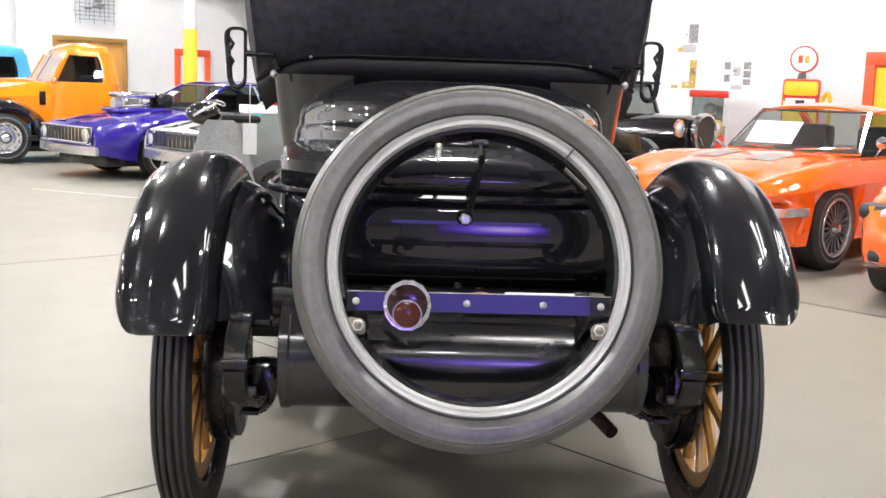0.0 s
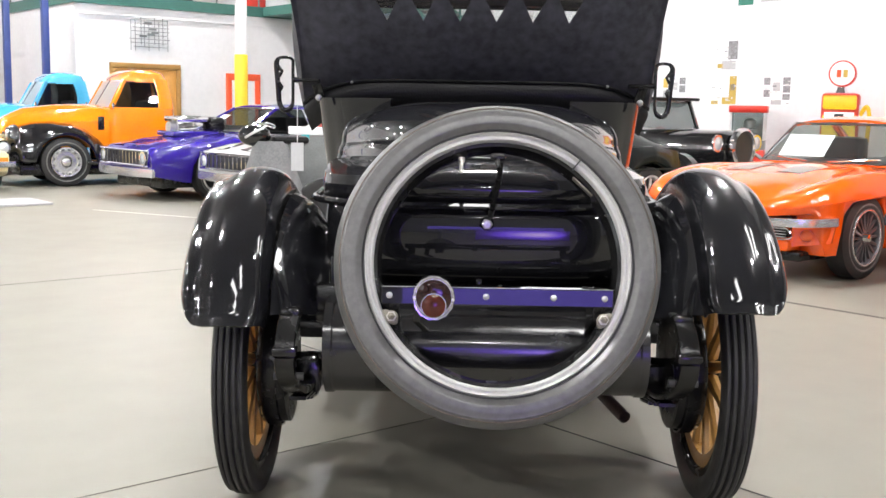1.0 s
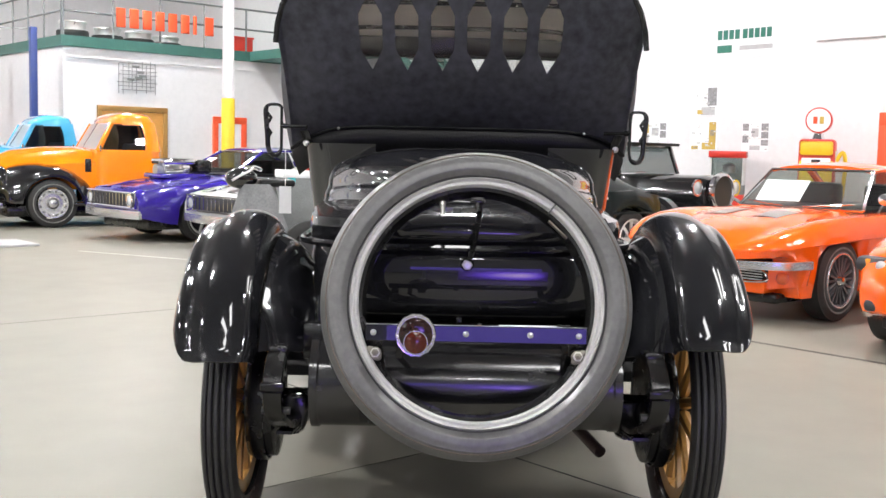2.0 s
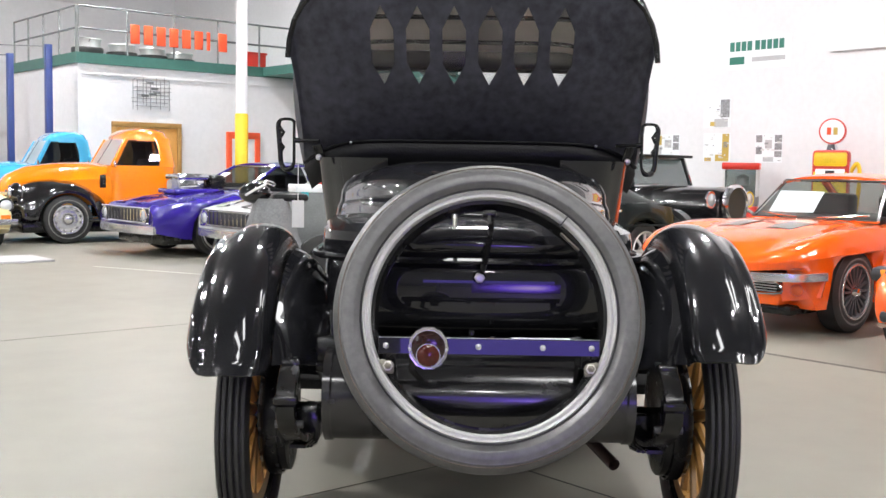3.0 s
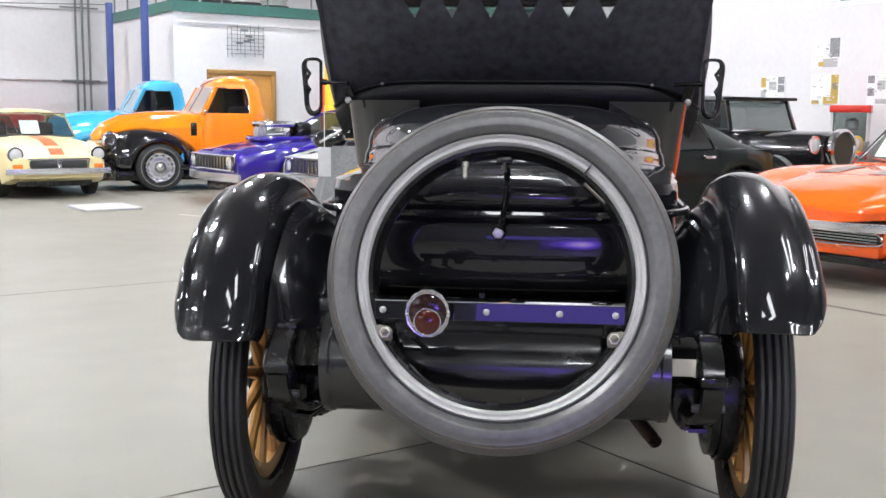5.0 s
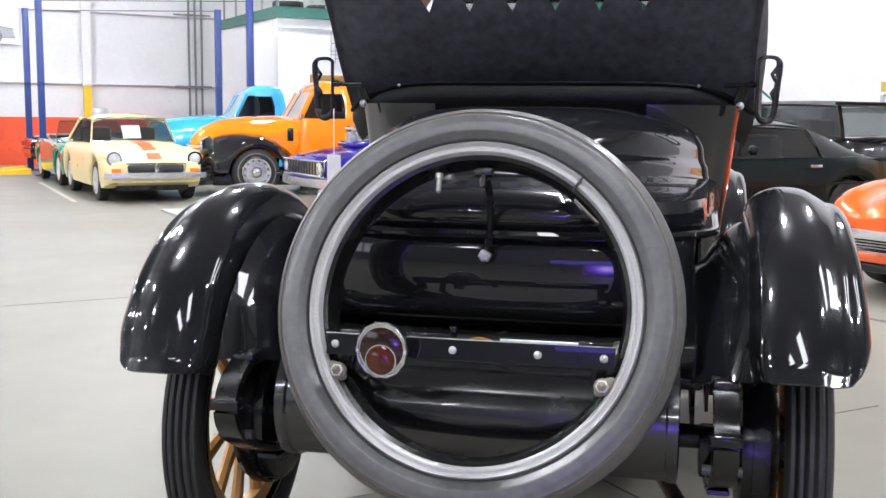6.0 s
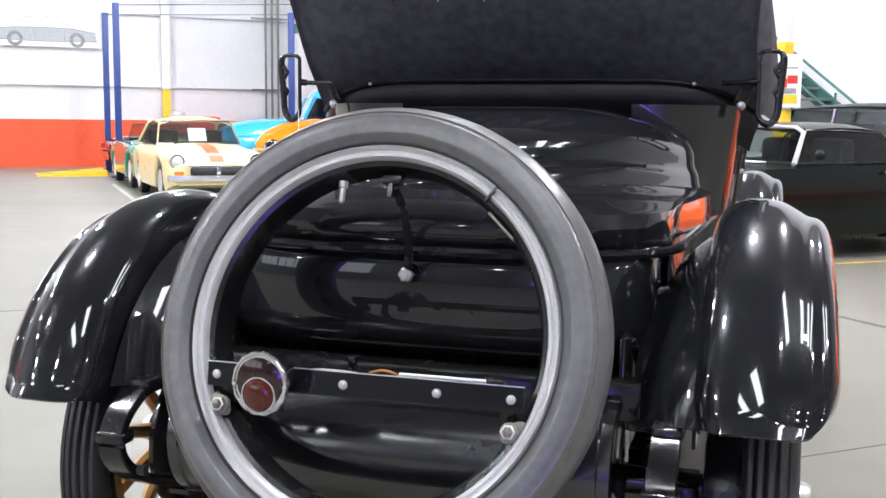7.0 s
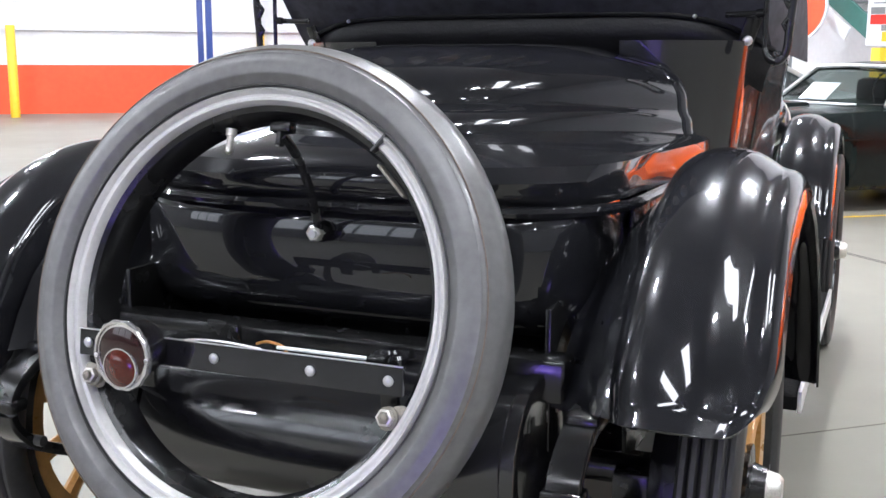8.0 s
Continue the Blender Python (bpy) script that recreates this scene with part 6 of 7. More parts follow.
# office door, red-framed door, wire art
t = room_thing("door_1", 9.57, OFF_B, 0, "yellow wooden door in a brown frame", "door")
t["kind"] = "structure"
part("door_frame", add_box(add_box(box(-0.79, -0.69, -0.06, -0.002, 0, 2.14, 0.01), 0.69, 0.79, -0.06, -0.002, 0, 2.14, 0.01), -0.79, 0.79, -0.062, -0.002, 2.04, 2.15, 0.01), M_DOORFRAME, t)
part("door_leaf", box(-0.688, 0.688, -0.035, -0.003, 0.01, 2.038, 0.005), M_DOORWOOD, t)
part("door_handle", box(0.56, 0.60, -0.075, -0.036, 0.98, 1.12, 0.01), M_STEEL, t)
t = room_thing("door_2", 11.9, OFF_B, 0, "white door with an orange-red frame", "door")
t["kind"] = "structure"
part("door_frame", add_box(add_box(box(-0.43, -0.30, -0.06, -0.002, 0, 2.01, 0.01), 0.30, 0.43, -0.06, -0.002, 0, 2.01, 0.01), -0.43, 0.43, -0.062, -0.002, 1.87, 2.02, 0.01), M_RED, t)
part("door_leaf", box(-0.298, 0.298, -0.03, -0.003, 0.01, 1.868, 0.005), M_PAPER, t)
t = room_thing("wire_art", 9.66, OFF_B - 0.01, 2.78, "dark wire grid sculpture hung on the office wall", "wall art")
random.seed(4)
bm = bmesh.new()
for k in range(9):
    x = -0.4 + 0.1 * k + random.uniform(-0.02, 0.02)
    sweep([(x, -0.03, -0.28 + random.uniform(-0.1, 0.08)), (x, -0.03, 0.28 + random.uniform(-0.08, 0.08))], 0.006, 5, bm)
for k in range(8):
    z = -0.28 + 0.08 * k
    sweep([(-0.42 + random.uniform(-0.05, 0.12), -0.04, z), (0.42 + random.uniform(-0.12, 0.05), -0.04, z)], 0.006, 5, bm)
part("wire_grid", bm, M_GREY, t)
for k in range(5):
    x, z = random.uniform(-0.25, 0.2), random.uniform(-0.1, 0.25)
    part("metal_plate", box(x, x + 0.16, -0.06, -0.05, z, z + 0.05, 0.004), M_GREY, t)
# thin conduit below the deck edge
setting("conduit", box(OFF_A + 0.1, A1 - 0.1, OFF_B - 0.03, OFF_B - 0.004, 3.10, 3.125), M_WALL, "white conduit along the office wall", "trim")

# railing on the deck
def railing(p, q, n):
    t = thing("railing", ROOM, "grey-green steel tube railing on the mezzanine edge", "railing")
    p, q = Vector(p), Vector(q)
    for k in range(n + 1):
        c = p.lerp(q, k / n)
        part("rail_post", sweep([c, c + Vector((0, 0, 0.95))], 0.022, 8), M_GREY, t)
    for h in (0.5, 0.95):
        part("rail_bar", sweep([p + Vector((0, 0, h)), q + Vector((0, 0, h))], 0.022, 8), M_GREY, t)


railing((OFF_A + 0.02, OFF_B + 0.02, OFF_Z + 0.22), (A1 - 0.4, OFF_B + 0.02, OFF_Z + 0.22), 5)
railing((OFF_A + 0.02, OFF_B + 0.12, OFF_Z + 0.22), (OFF_A + 0.02, 24.9, OFF_Z + 0.22), 4)
# red sign on the railing: eight plain slabs
t = room_thing("deck_sign", 9.2, OFF_B - 0.03, 3.79, "orange-red sign of eight upright slabs on the railing", "sign")
for k in range(8):
    x = 0.295 * k
    part("sign_slab", box(x, x + (0.20 if k != 6 else 0.08), -0.04, 0.0, 0, 0.40, 0.01), M_RED, t)
# wheels and a red box lying on the deck
def deck_wheel(a, b, r, h):
    t = room_thing("spare_car_wheel", a, b, OFF_Z + 0.22, "bright wheel with a black tyre lying on the deck", "wheel", "wheels on the deck")
    part("tyre", lathe([(0.0, r * 0.80), (0.0, r * 0.95), (h * 0.25, r), (h * 0.45, r), (h * 0.55, r * 0.95), (h * 0.55, r * 0.80)], 24, "z"), M_TYRE_FAR, t)
    part("rim", lathe([(h * 0.1, r * 0.3), (h * 0.1, r * 0.84), (h * 0.9, r * 0.80), (h + 0.04, r * 0.88), (h + 0.07, r * 0.84), (h * 0.9, r * 0.60), (h * 0.8, 0.001)], 24, "z"), M_ALU, t, "bright deep rim")


for a, b, r, h in ((8.5, 21.6, 0.33, 0.28), (9.3, 21.7, 0.33, 0.22), (10.0, 21.7, 0.33, 0.2), (10.7, 21.8, 0.34, 0.16)):
    deck_wheel(a, b, r, h)
t = room_thing("red_crate", 12.45, 21.6, OFF_Z + 0.22, "red plastic crate on the mezzanine deck", "crate")
part("crate", box(-0.26, 0.26, -0.2, 0.2, 0, 0.36, 0.02), M_REDPAINT, t)
part("crate_rim", box(-0.28, 0.28, -0.22, 0.22, 0.32, 0.37, 0.01), M_REDPAINT, t)

# ---- posters on the side wall
M_OCHRE = mat("ochre_print", (0.55, 0.38, 0.08), 0.6)
M_SOFTGREY = mat("pale_grey_print", (0.45, 0.45, 0.46), 0.6)


RND = random.Random(11)
M_FAINTINK = mat("faint_ink", (0.60, 0.60, 0.58), 0.6, vary=0.2, scale=20)


def wall_poster(b, z, w, h, label, blocks, specks=True):
    """Flat on the side wall; blocks: (u0, u1, v0, v1, material) in shares of its size."""
    t = thing("poster", ROOM @ pose(A1 - 0.004, b, z, 0, 0, -90), label, "poster", "posters on the side wall")
    part("sheet", box(-w / 2, w / 2, -0.004, 0, 0, h), M_PAPER, t, "", False)
    for k, (u0, u1, v0, v1, m) in enumerate(blocks):
        part("print", box((u0 - 0.5) * w, (u1 - 0.5) * w, -0.0065, -0.0045, v0 * h, v1 * h), m, t, "", False)
    # small prints and lines between the pictures
    for k in range(16 if specks else 0):
        u, v = RND.uniform(0.04, 0.90), RND.uniform(0.04, 0.92)
        du, dv = RND.uniform(0.03, 0.16), RND.uniform(0.012, 0.07)
        part("print", box((u - 0.5) * w, (min(u + du, 0.97) - 0.5) * w, -0.0085 - 0.0001 * k, -0.0067, v * h, min(v + dv, 0.97) * h), RND.choice((M_SOFTGREY, M_FAINTINK, M_FAINTINK, M_BAR, M_FAINTINK)), t, "", False)


wall_poster(9.56, 1.98, 0.50, 0.44, "pale poster with a dark figure and yellow strip", [(0.62, 0.95, 0.35, 0.98, M_BAR), (0.40, 0.9, 0.02, 0.30, M_SOFTGREY), (0.25, 0.45, 0.05, 0.2, M_OCHRE)])
wall_poster(9.55, 1.44, 0.50, 0.45, "pale yellow poster with an ochre machine", [(0.70, 0.95, 0.2, 0.97, M_OCHRE), (0.45, 0.95, 0.02, 0.25, M_OCHRE), (0.05, 0.3, 0.02, 0.14, M_OCHRE), (0.74, 0.9, 0.5, 0.7, M_BAR)])
wall_poster(8.62, 1.43, 0.46, 0.43, "white poster framed by small dark photographs", [(0.02, 0.25, 0.72, 0.97, M_BAR), (0.02, 0.25, 0.3, 0.55, M_BAR), (0.72, 0.98, 0.72, 0.97, M_BAR), (0.72, 0.98, 0.45, 0.68, M_BAR), (0.72, 0.98, 0.2, 0.4, M_BAR), (0.3, 0.68, 0.04, 0.2, M_SOFTGREY), (0.36, 0.62, 0.5, 0.8, M_SOFTGREY)])
wall_poster(10.5, 1.45, 0.46, 0.43, "white poster with small colour photographs", [(0.02, 0.22, 0.6, 0.95, M_OCHRE), (0.02, 0.22, 0.2, 0.5, M_SOFTGREY), (0.72, 0.97, 0.72, 0.97, M_BAR), (0.72, 0.97, 0.42, 0.68, M_BAR), (0.1, 0.9, 0.02, 0.15, M_BAR), (0.35, 0.65, 0.5, 0.8, M_SOFTGREY)])
M_SIGNGREEN = mat("sign_green", (0.02, 0.17, 0.12), 0.5)
wall_poster(8.86, 2.86, 1.10, 0.48, "white banner with green bars of lettering", [(0.04 + k * 0.094 + (0.03 if k > 3 else 0), 0.115 + k * 0.094 + (0.03 if k > 3 else 0), 0.58, 0.88, M_SIGNGREEN) for k in range(9)] + [(0.04, 0.28, 0.16, 0.40, M_SIGNGREEN), (0.40, 0.92, 0.22, 0.36, M_SOFTGREY)], False)
setting("wall_pipe", box(A1 - 0.05, A1 - 0.02, 5.0, 7.67, 3.02, 3.05), M_WALL, "white pipe along the wall", "trim")

# ---- popcorn cart
t = room_thing("popcorn_cart", 13.3, 8.75, 0, "red popcorn cart with a glass case", "popcorn cart", "", -60)
part("base", box(-0.25, 0.25, -0.22, 0.22, 0.12, 0.78, 0.015), M_REDPAINT, t)
case = part("case_top", box(-0.27, 0.27, -0.24, 0.24, 1.32, 1.42, 0.015), M_REDPAINT, t)
part("case_floor", box(-0.25, 0.25, -0.22, 0.22, 0.781, 0.92, 0.005), M_GREY, t)
for x in (-0.235, 0.235):
    for y in (-0.205, 0.205):
        part("case_post", box(x - 0.015, x + 0.015, y - 0.015, y + 0.015, 0.92, 1.32), M_ALU, t)
g = part("case_glass", box(-0.23, 0.23, -0.20, 0.20, 0.925, 1.318), M_GLASS, t)
g.visible_shadow = False
part("kettle", lathe([(1.08, 0.05), (1.10, 0.09), (1.2, 0.09), (1.24, 0.03)], 16, "z", (0.02, 0, 0)), M_STEEL, t)
for x in (-0.2, 0.2):
    part("cart_foot", box(x - 0.03, x + 0.03, -0.2, 0.2, 0.0, 0.12, 0.01), M_CHASSIS, t)

# ---- petrol pump with a round globe
t = room_thing("petrol_pump", 13.25, 7.28, 0, "yellow and red vintage petrol pump with a round globe", "petrol pump", "", -66)
part("cabinet", box(-0.24, 0.24, -0.17, 0.17, 0.08, 1.60, 0.05), M_REDPAINT, t, "red cabinet")
part("front_panel", box(-0.215, 0.215, -0.185, -0.168, 0.12, 1.30, 0.006), M_YELLOW, t, "yellow front panel")
part("head_panel", box(-0.215, 0.215, -0.19, -0.168, 1.38, 1.57, 0.03), M_YELLOW, t, "yellow head panel")
part("dial_face", box(-0.19, 0.19, -0.187, -0.172, 1.16, 1.34, 0.006), M_PAPER, t, "white dial face")
part("dial_window", box(-0.06, 0.06, -0.192, -0.186, 1.26, 1.32), M_GRILLE, t)
part("side_glass", box(0.235, 0.245, -0.08, 0.08, 1.22, 1.44, 0.004), M_PAPER, t)
part("plinth", box(-0.26, 0.26, -0.19, 0.19, 0, 0.08, 0.01), M_CHASSIS, t)
part("hose", sweep(smooth_path([(0.25, 0, 1.3), (0.33, 0.0, 1.42), (0.37, 0, 1.25), (0.34, 0, 0.8), (0.28, 0, 0.6)], 6), 0.028, 8), M_YELLOW, t, "yellow hose")
part("globe_neck", lathe([(1.60, 0.09), (1.68, 0.06)], 16, "z"), M_CHROME, t)
gl = part("globe", lathe([(-0.07, 0.001), (-0.07, 0.155), (-0.06, 0.178), (0.06, 0.178), (0.07, 0.155), (0.07, 0.001)], 28, "y", (0, 0, 1.86)), M_REDPAINT, t, "red rimmed globe")
part("globe_face", lathe([(-0.072, 0.158), (-0.082, 0.10), (-0.085, 0.001)], 28, "y", (0, 0, 1.86)), M_PAPER, gl, "white face")
part("globe_mark", box(-0.07, -0.015, -0.092, -0.084, 1.81, 1.91, 0.004), M_RED, gl)
part("globe_mark", box(0.015, 0.07, -0.092, -0.084, 1.81, 1.91, 0.004), M_OCHRE, gl)

# ---- red framed doorway further along the wall
t = thing("door_3", ROOM @ pose(A1 - 0.002, 6.1, 0, 0, 0, -90), "yellow door in an orange-red frame", "door")
t["kind"] = "structure"
part("door_frame", add_box(add_box(box(-0.56, -0.42, -0.08, 0, 0, 1.98, 0.01), 0.42, 0.56, -0.08, 0, 0, 1.98, 0.01), -0.56, 0.56, -0.082, 0, 1.80, 1.98, 0.01), M_RED, t)
part("door_leaf", box(-0.418, 0.418, -0.04, -0.002, 0.01, 1.798, 0.005), M_YELLOW, t)

# ---- stair along the side wall, going up to the deck
t = thing("staircase", ROOM, "green steel staircase with tube handrails along the wall", "staircase")
RISE, RUN = 0.187, 0.30
for k in range(19):
    b = 10.9 + RUN * k
    z = RISE * (k + 1)
    part("tread", box(12.72, 13.72, b, b + 0.31, z - 0.04, z, 0.004), M_GREY, t)
for a in (12.69, 13.74):
    part("stringer", sweep([(a, 10.8, 0.02), (a, 10.9 + RUN * 19, RISE * 19.3 - 0.1)], 0, flat=(0.05, 0.30), up=Vector((0, 0, 1))), M_GREEN, t, "green stringer")
for h in (0.55, 0.95):
    part("handrail", sweep([(12.69, 10.9, h + 0.1), (12.69, 10.9 + RUN * 18.5, RISE * 18.5 + h)], 0.021, 8), M_GREEN, t)
for k in range(0, 19, 4):
    part("rail_post", sweep([(12.69, 10.95 + RUN * k, RISE * k), (12.69, 10.95 + RUN * k, RISE * k + 0.98)], 0.019, 8), M_GREEN, t)
part("soffit_panel", sweep([(12.66, 14.2, 1.72), (12.66, 16.2, 2.98)], 0, flat=(0.02, 0.22), up=Vector((0, 0, 1))), M_PAPER, t, "white panel below the stringer")
setting("landing", box(12.4, A1 - 0.01, 16.65, OFF_B - 0.06, OFF_Z + 0.02, OFF_Z + 0.22), M_GREEN, "green edged stair landing", "deck")
# round orange sign hung by the stair
t = room_thing("round_sign", 12.0, 14.75, 2.16, "round orange enamel sign with a pale edge", "sign", "", -60)
part("disc", lathe([(-0.02, 0.001), (-0.02, 0.56), (0.02, 0.56), (0.02, 0.001)], 40, "y"), M_RED, t)
part("edge", lathe([(-0.03, 0.56), (-0.03, 0.59), (0.03, 0.59), (0.03, 0.56)], 40, "y"), M_PAPER, t)
part("sign_post", sweep([(0, 0.05, -2.16), (0, 0.05, 0.3)], 0.035, 10), M_GREY, t)

# ---- four post lift
t = room_thing("car_lift", 3.7, 23.2, 0, "blue post car lift with yellow floor ramps", "car lift")
for a, b in ((0, 0), (0.02, 2.3), (3.76, -2.2), (3.80, 0.2)):
    p = part("lift_post", box(a - 0.07, a + 0.06, b - 0.065, b + 0.065, 0, 3.62, 0.01), M_BLUE, t, "blue steel post")
    part("foot_plate", box(a - 0.18, a + 0.18, b - 0.18, b + 0.18, 0, 0.02), M_BLUE, p)
part("top_cable", sweep([(0, 0, 3.58), (3.76, -2.2, 3.58)], 0.012, 6), M_GREY, t)
part("top_cable", sweep([(0.02, 2.3, 3.58), (3.80, 0.2, 3.58)], 0.012, 6), M_GREY, t)
for b in (0.7, 1.7):
    part("ramp", rings([[(-0.2, b - 0.25, 0.0), (-0.2, b + 0.25, 0.0), (-0.2, b + 0.25, 0.12), (-0.2, b - 0.25, 0.12)], [(-1.6, b - 0.25, 0.0), (-1.6, b + 0.25, 0.0), (-1.6, b + 0.25, 0.012), (-1.6, b - 0.25, 0.012)]]), M_YELLOW, t, "yellow ramp", False)
# wall pipes in the corner by the office
for k in range(3):
    setting("riser_pipe", lathe([(1.2, 0.03), (HIGH - 0.02, 0.03)], 10, "z", (8.10 + 0.17 * k, B1 - 0.16, 0)), M_GREY, "grey riser pipe on the wall", "pipe", ROOM, True)
for z in (2.02, 3.9):
    setting("pipe_clamp", box(7.72, 8.70, B1 - 0.13, B1 - 0.101, z, z + 0.04), M_GREY, "grey pipe clamp", "pipe")
# banner with a grey drawing of a car
t = thing("car_banner", ROOM @ pose(2.6, B1 - 0.115, 2.98), "white wall banner with a faint grey drawing of a car", "banner")
part("sheet", box(-1.35, 1.28, -0.01, 0, 0, 0.95), M_PAPER, t, "", False)
M_FAINT = mat("faint_grey_print", (0.42, 0.43, 0.44), 0.6, vary=0.15, scale=12)


def drawn(name, pts, w, material):
    part(name, sweep(smooth_path([(x, -0.013, z) for x, z in pts], 5), w, 5), material, t)


part("drawn_shade", rings([[(x, y, z) for x, z in ((-1.2, 0.14), (-1.2, 0.40), (-0.7, 0.47), (0.6, 0.47), (1.15, 0.38), (1.2, 0.14))] for y in (-0.0115, -0.0105)]), M_FAINT, t, "", False)
drawn("drawn_roof", ((-0.85, 0.46), (-0.45, 0.70), (0.15, 0.72), (0.62, 0.47)), 0.008, M_BAR)
drawn("drawn_waist", ((-1.22, 0.40), (-0.6, 0.46), (0.5, 0.46), (1.18, 0.36)), 0.008, M_BAR)
drawn("drawn_sill", ((-1.2, 0.16), (0.0, 0.13), (1.2, 0.16)), 0.008, M_BAR)
drawn("drawn_door", ((-0.25, 0.15), (-0.28, 0.45), (-0.22, 0.70)), 0.005, M_BAR)
drawn("drawn_door", ((0.42, 0.15), (0.45, 0.45)), 0.005, M_BAR)
for x in (-0.72, 0.72):
    part("drawn_wheel", lathe([(-0.016, 0.10), (-0.018, 0.12), (-0.016, 0.17), (-0.015, 0.185)], 20, "y", (x, 0, 0.18)), M_BAR, t)
    part("drawn_hub", lathe([(-0.016, 0.001), (-0.016, 0.05)], 12, "y", (x, 0, 0.18)), M_FAINT, t)
for k in range(5):
    part("drawn_line", box(0.95, 1.22, -0.014, -0.0105, 0.52 + 0.07 * k, 0.53 + 0.07 * k), M_FAINT, t, "", False)

# ---- red tool chest with a bright can by the far wall
t = room_thing("tool_chest", 6.5, 27.75, 0, "red steel tool chest standing at the wall", "tool chest")
part("chest", box(-1.2, 1.1, -0.28, 0.26, 0.08, 1.20, 0.02), M_REDPAINT, t)
for k in range(4):
    part("drawer", box(-1.15, 1.05, -0.30, -0.281, 0.14 + 0.26 * k, 0.37 + 0.26 * k, 0.01), M_REDPAINT, t)
part("chest_foot", box(-1.1, 1.0, -0.24, 0.22, 0.0, 0.08), M_CHASSIS, t)
t = room_thing("metal_can", 5.69, 27.7, 1.20, "bright metal can with a domed lid on the tool chest", "can")
part("can", lathe([(0.0, 0.20), (0.01, 0.215), (0.15, 0.215), (0.16, 0.205), (0.22, 0.19), (0.245, 0.15), (0.25, 0.001)], 28, "z"), M_ALU, t)
t = room_thing("shop_rag", 6.5, 27.7, 1.20, "crumpled red shop rag on the tool chest", "rag")
part("rag", ball(0.24, (0, 0, 0.058), 16, (1.2, 0.7, 0.25)), M_REDPAINT, t)

# ---- low stand, covered machine and boxes behind the touring car
t = thing("grey_mat", pose(-5.85, 12.85, 0, 0, 0, 42), "flat grey-white board lying on the floor", "board")
part("board", box(-0.36, 0.36, -0.42, 0.42, 0.001, 0.03, 0.005), M_SOFTGREY, t)
t = thing("motorcycle", pose(-2.02, 9.6, 0, 0, 0, 20), "small black motorcycle half covered by a grey dust cloth", "motorcycle")
part("fuel_tank", ball(0.12, (-0.06, 0, 1.0), 18, (1.3, 0.7, 0.85)), P_GLOSSBLACK, t, "black tank with a pale flash")
part("tank_flash", sweep(smooth_path([(-0.16, -0.075, 0.98), (-0.08, -0.085, 1.03), (0.0, -0.075, 1.07), (0.06, -0.045, 1.11)], 5), [0.011] * 16, 8), M_SOFTGREY, t, "pale grey flash")
part("handlebar", sweep(smooth_path([(0.0, -0.3, 1.12), (0.08, -0.2, 1.10), (0.12, 0, 1.08), (0.08, 0.2, 1.10), (0.0, 0.3, 1.12)], 4), 0.014, 8), M_CHROME, t)
part("seat", box(0.10, 0.45, -0.12, 0.12, 0.92, 1.0, 0.04), M_LEATHER, t)
part("frame", sweep([(-0.05, 0, 0.9), (0.05, 0, 0.45), (0.5, 0, 0.42)], 0.03, 8), M_CHASSIS, t)
road_wheel(t, 0, 0, 0.30, 0.1, 1, M_CHROME, 8)
for w in [c for c in t.children if c.name.startswith("wheel")]:
    w.matrix_local = pose(0.62, 0, 0, 0, 0, 90)
M_CLOTH = mat("grey_dust_cloth", (0.17, 0.175, 0.18), 0.8, vary=0.3, scale=6)
rows = []
for k in range(15):
    f = k / 14
    z = 0.95 - 0.78 * f
    rows.append([Vector((0.10 + (0.16 + 0.22 * f) * math.cos(a) * (1 + 0.16 * f * math.sin(7 * a)), (0.14 + 0.20 * f) * math.sin(a) * (1 + 0.16 * f * math.cos(5 * a)), z)) for a in [2 * math.pi * j / 40 for j in range(41)]])
part("dust_cloth", sheet(rows, 0.006), M_CLOTH, t, "draped grey cloth")
t = thing("tool_box", pose(-1.55, 10.4, 0, 0, 0, 20), "white cabinet with a teal label standing on the floor", "cabinet")
part("cabinet", box(-0.3, 0.3, -0.22, 0.22, 0, 1.08, 0.02), M_GREY, t)
part("top_tray", box(-0.31, 0.31, -0.23, 0.23, 1.0, 1.079, 0.01), M_PAPER, t)
part("label_panel", box(-0.26, -0.18, -0.228, -0.221, 0.93, 1.03), M_TEAL, t)
part("red_tray", box(-0.05, 0.28, -0.2, 0.2, 1.08, 1.13, 0.01), M_REDPAINT, t)

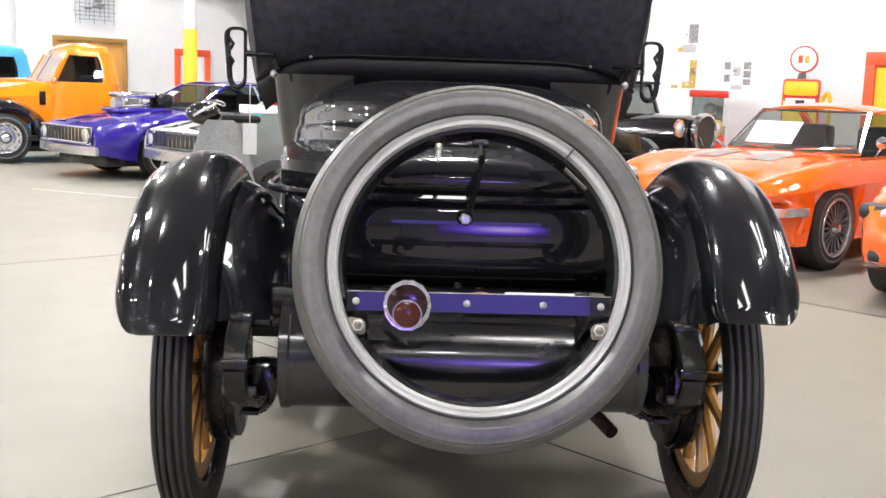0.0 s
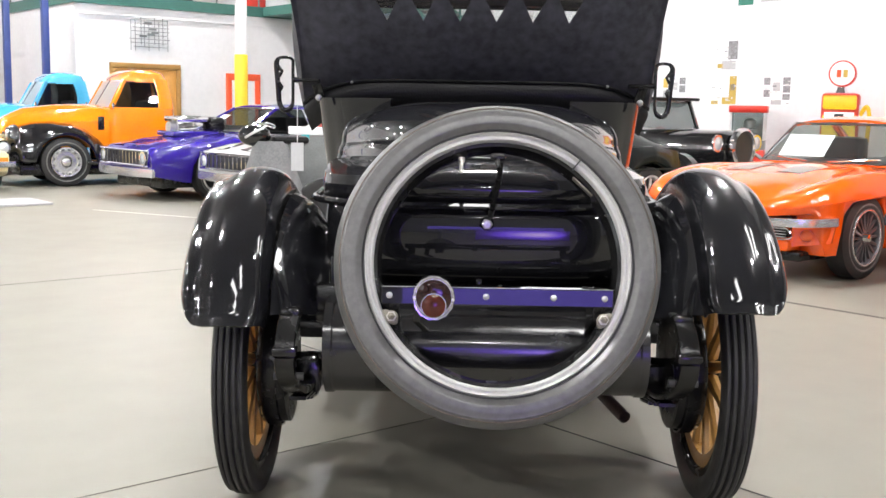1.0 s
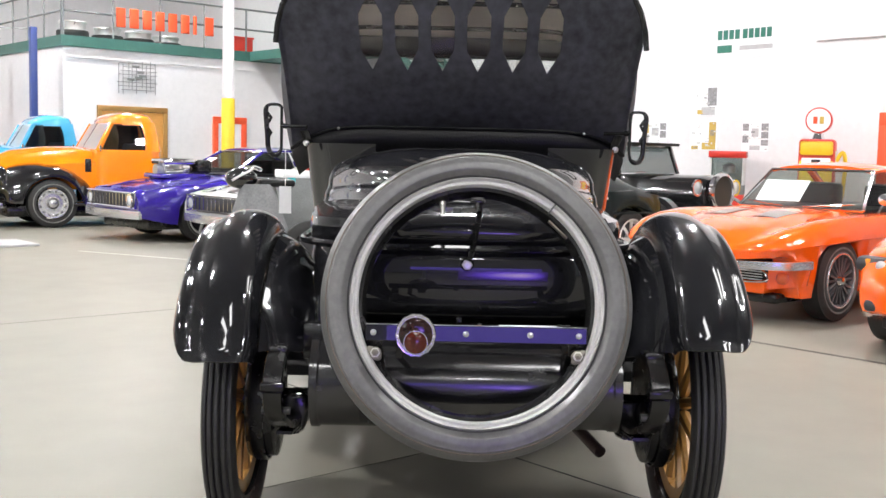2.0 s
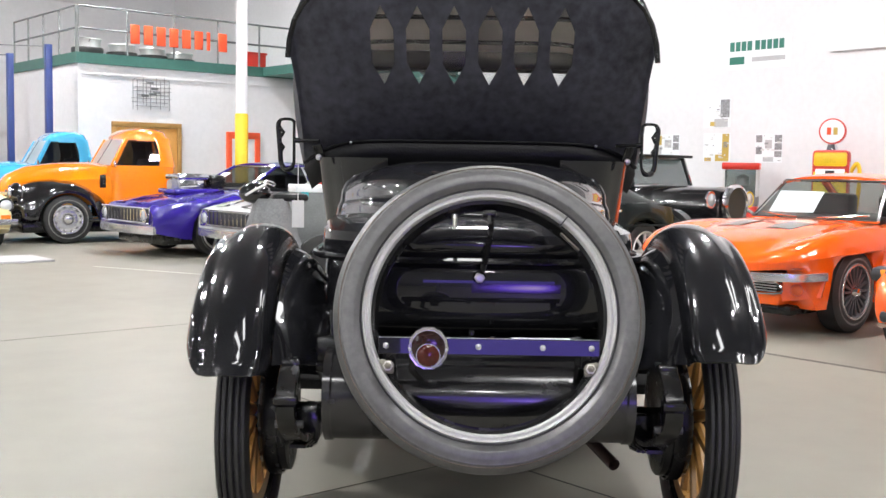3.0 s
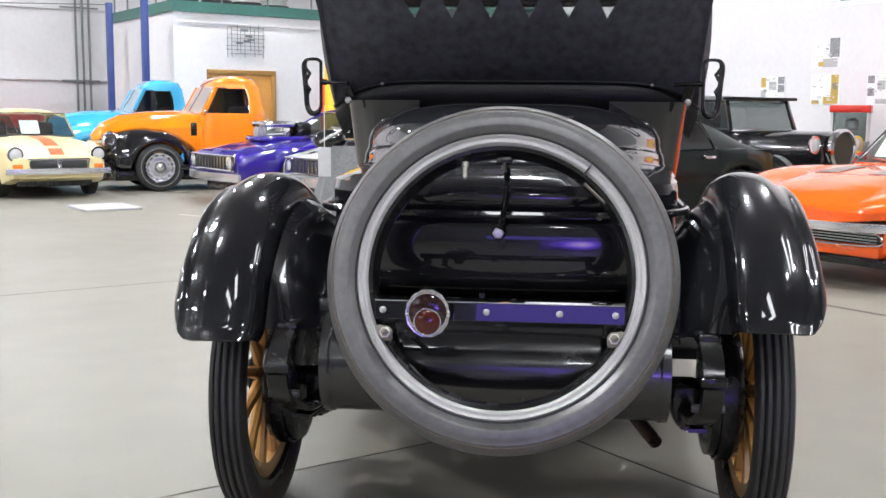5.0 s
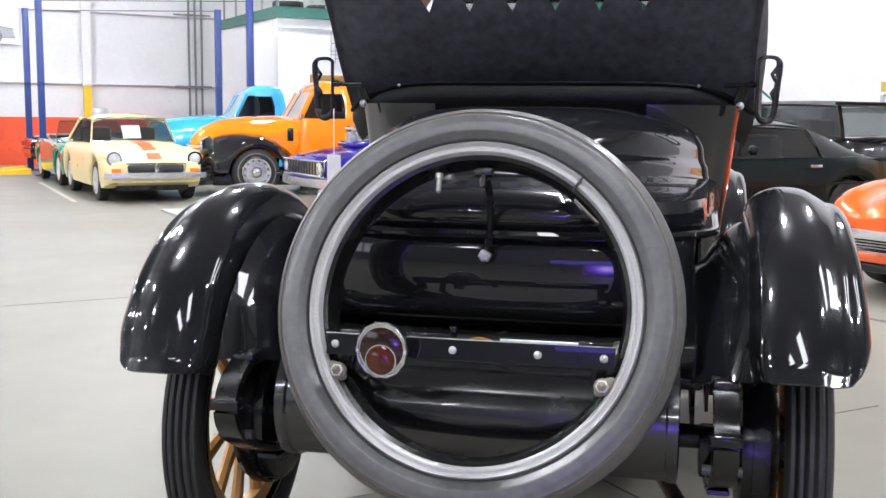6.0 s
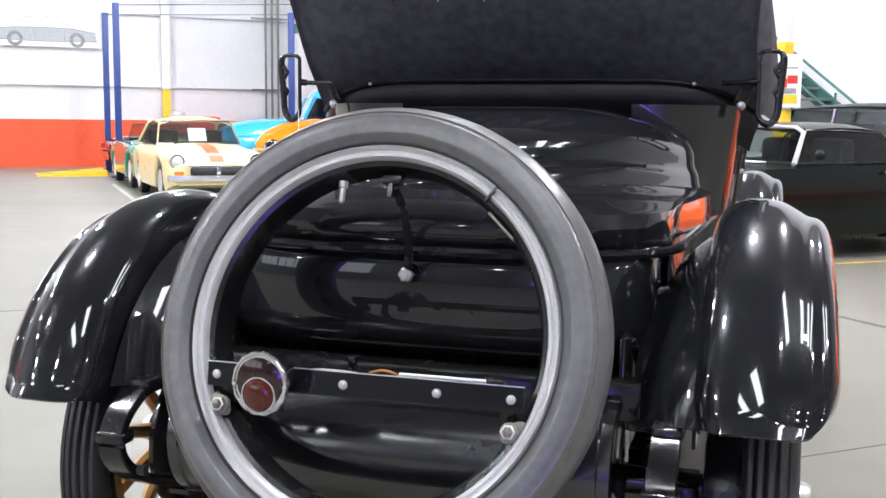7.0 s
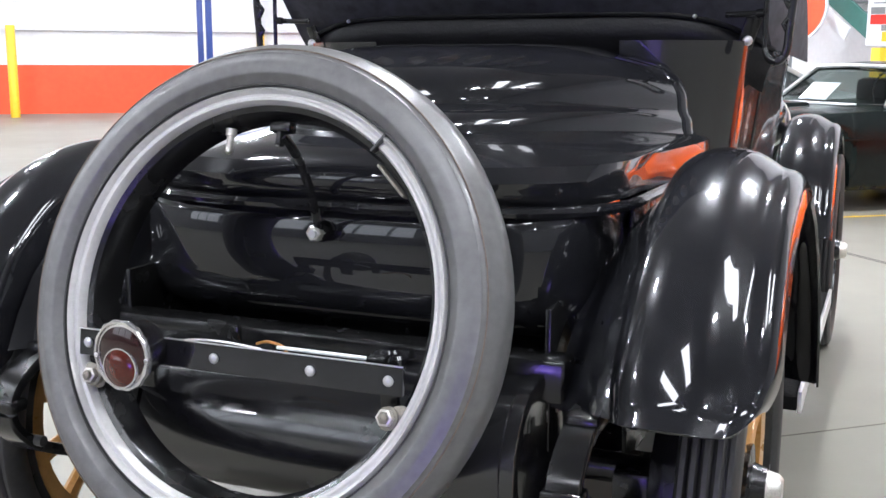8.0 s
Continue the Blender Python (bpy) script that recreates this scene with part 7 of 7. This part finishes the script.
# ---- light from behind: added glowing panes out of view, and a violet light screen
# panes added out of view, for soft light and pale reflections
M_ADDED_PANE = mat("added_glow_pane", (0.95, 0.98, 1.0), 0.3, emit=1.6)
for k, b in enumerate((-8.2, -4.6, -1.0)):
    w = setting("window_1" if k == 0 else "window_%d" % (k + 1), box(A0 + 0.002, A0 + 0.05, b, b + 3.2, 2.6, 6.4), M_ADDED_PANE, "bright pane out of view, added for light and reflections", "window")
    for j in range(1, 3):
        part("glazing_bar", box(A0 + 0.051, A0 + 0.08, b + 3.2 * j / 3 - 0.05, b + 3.2 * j / 3 + 0.05, 2.6, 6.4), M_GREY, w, "", False)
M_VIOLET = mat("violet_light_panel", (0.25, 0.18, 1.0), 0.3, emit=2.2)
M_TUBE = mat("bright_violet_panel", (0.30, 0.16, 1.0), 0.3, emit=10.5)
nt = M_TUBE.node_tree
tc, mp, gr, ramp = (nt.nodes.new("ShaderNode" + k) for k in ("TexCoord", "Mapping", "TexGradient", "ValToRGB"))
gr.gradient_type = "SPHERICAL"
mp.inputs["Scale"].default_value = (1 / 0.80, 0.1, 1 / 0.50)
mp.inputs["Location"].default_value = (-0.38 / 0.80, 0, -0.56 / 0.50)
ramp.color_ramp.elements[0].color, ramp.color_ramp.elements[1].color = (0.004, 0.002, 0.03, 1), (0.75, 0.55, 1.0, 1)
ramp.color_ramp.elements.new(0.40).color = (0.14, 0.06, 0.75, 1)
nt.links.new(tc.outputs["Object"], mp.inputs["Vector"])
nt.links.new(mp.outputs["Vector"], gr.inputs["Vector"])
nt.links.new(gr.outputs["Fac"], ramp.inputs["Fac"])
nt.links.new(ramp.outputs["Color"], nt.nodes["Principled BSDF"].inputs["Emission Color"])
t = thing("light_screen", ROOM @ pose(-2.36, -3.77, 0, 0, 0, -35.6), "violet light screen with a bright lower panel on a floor stand", "lamp")
part("light_panel", box(-1.10, 0.95, -0.03, 0.03, 0.96, 1.48, 0.015), M_VIOLET, t)
part("bright_panel", box(-0.45, 1.20, -0.025, 0.025, 0.05, 0.94, 0.02), M_TUBE, t, "violet diffuser panel, brightest at its middle")
for x in (-0.9, 0.8):
    part("stand_post", box(x - 0.02, x + 0.02, -0.075, -0.035, 0.0, 1.45, 0.005), M_GREY, t)
    part("stand_foot", box(x - 0.03, x + 0.03, -0.35, 0.28, 0.0, 0.03, 0.005), M_GREY, t)
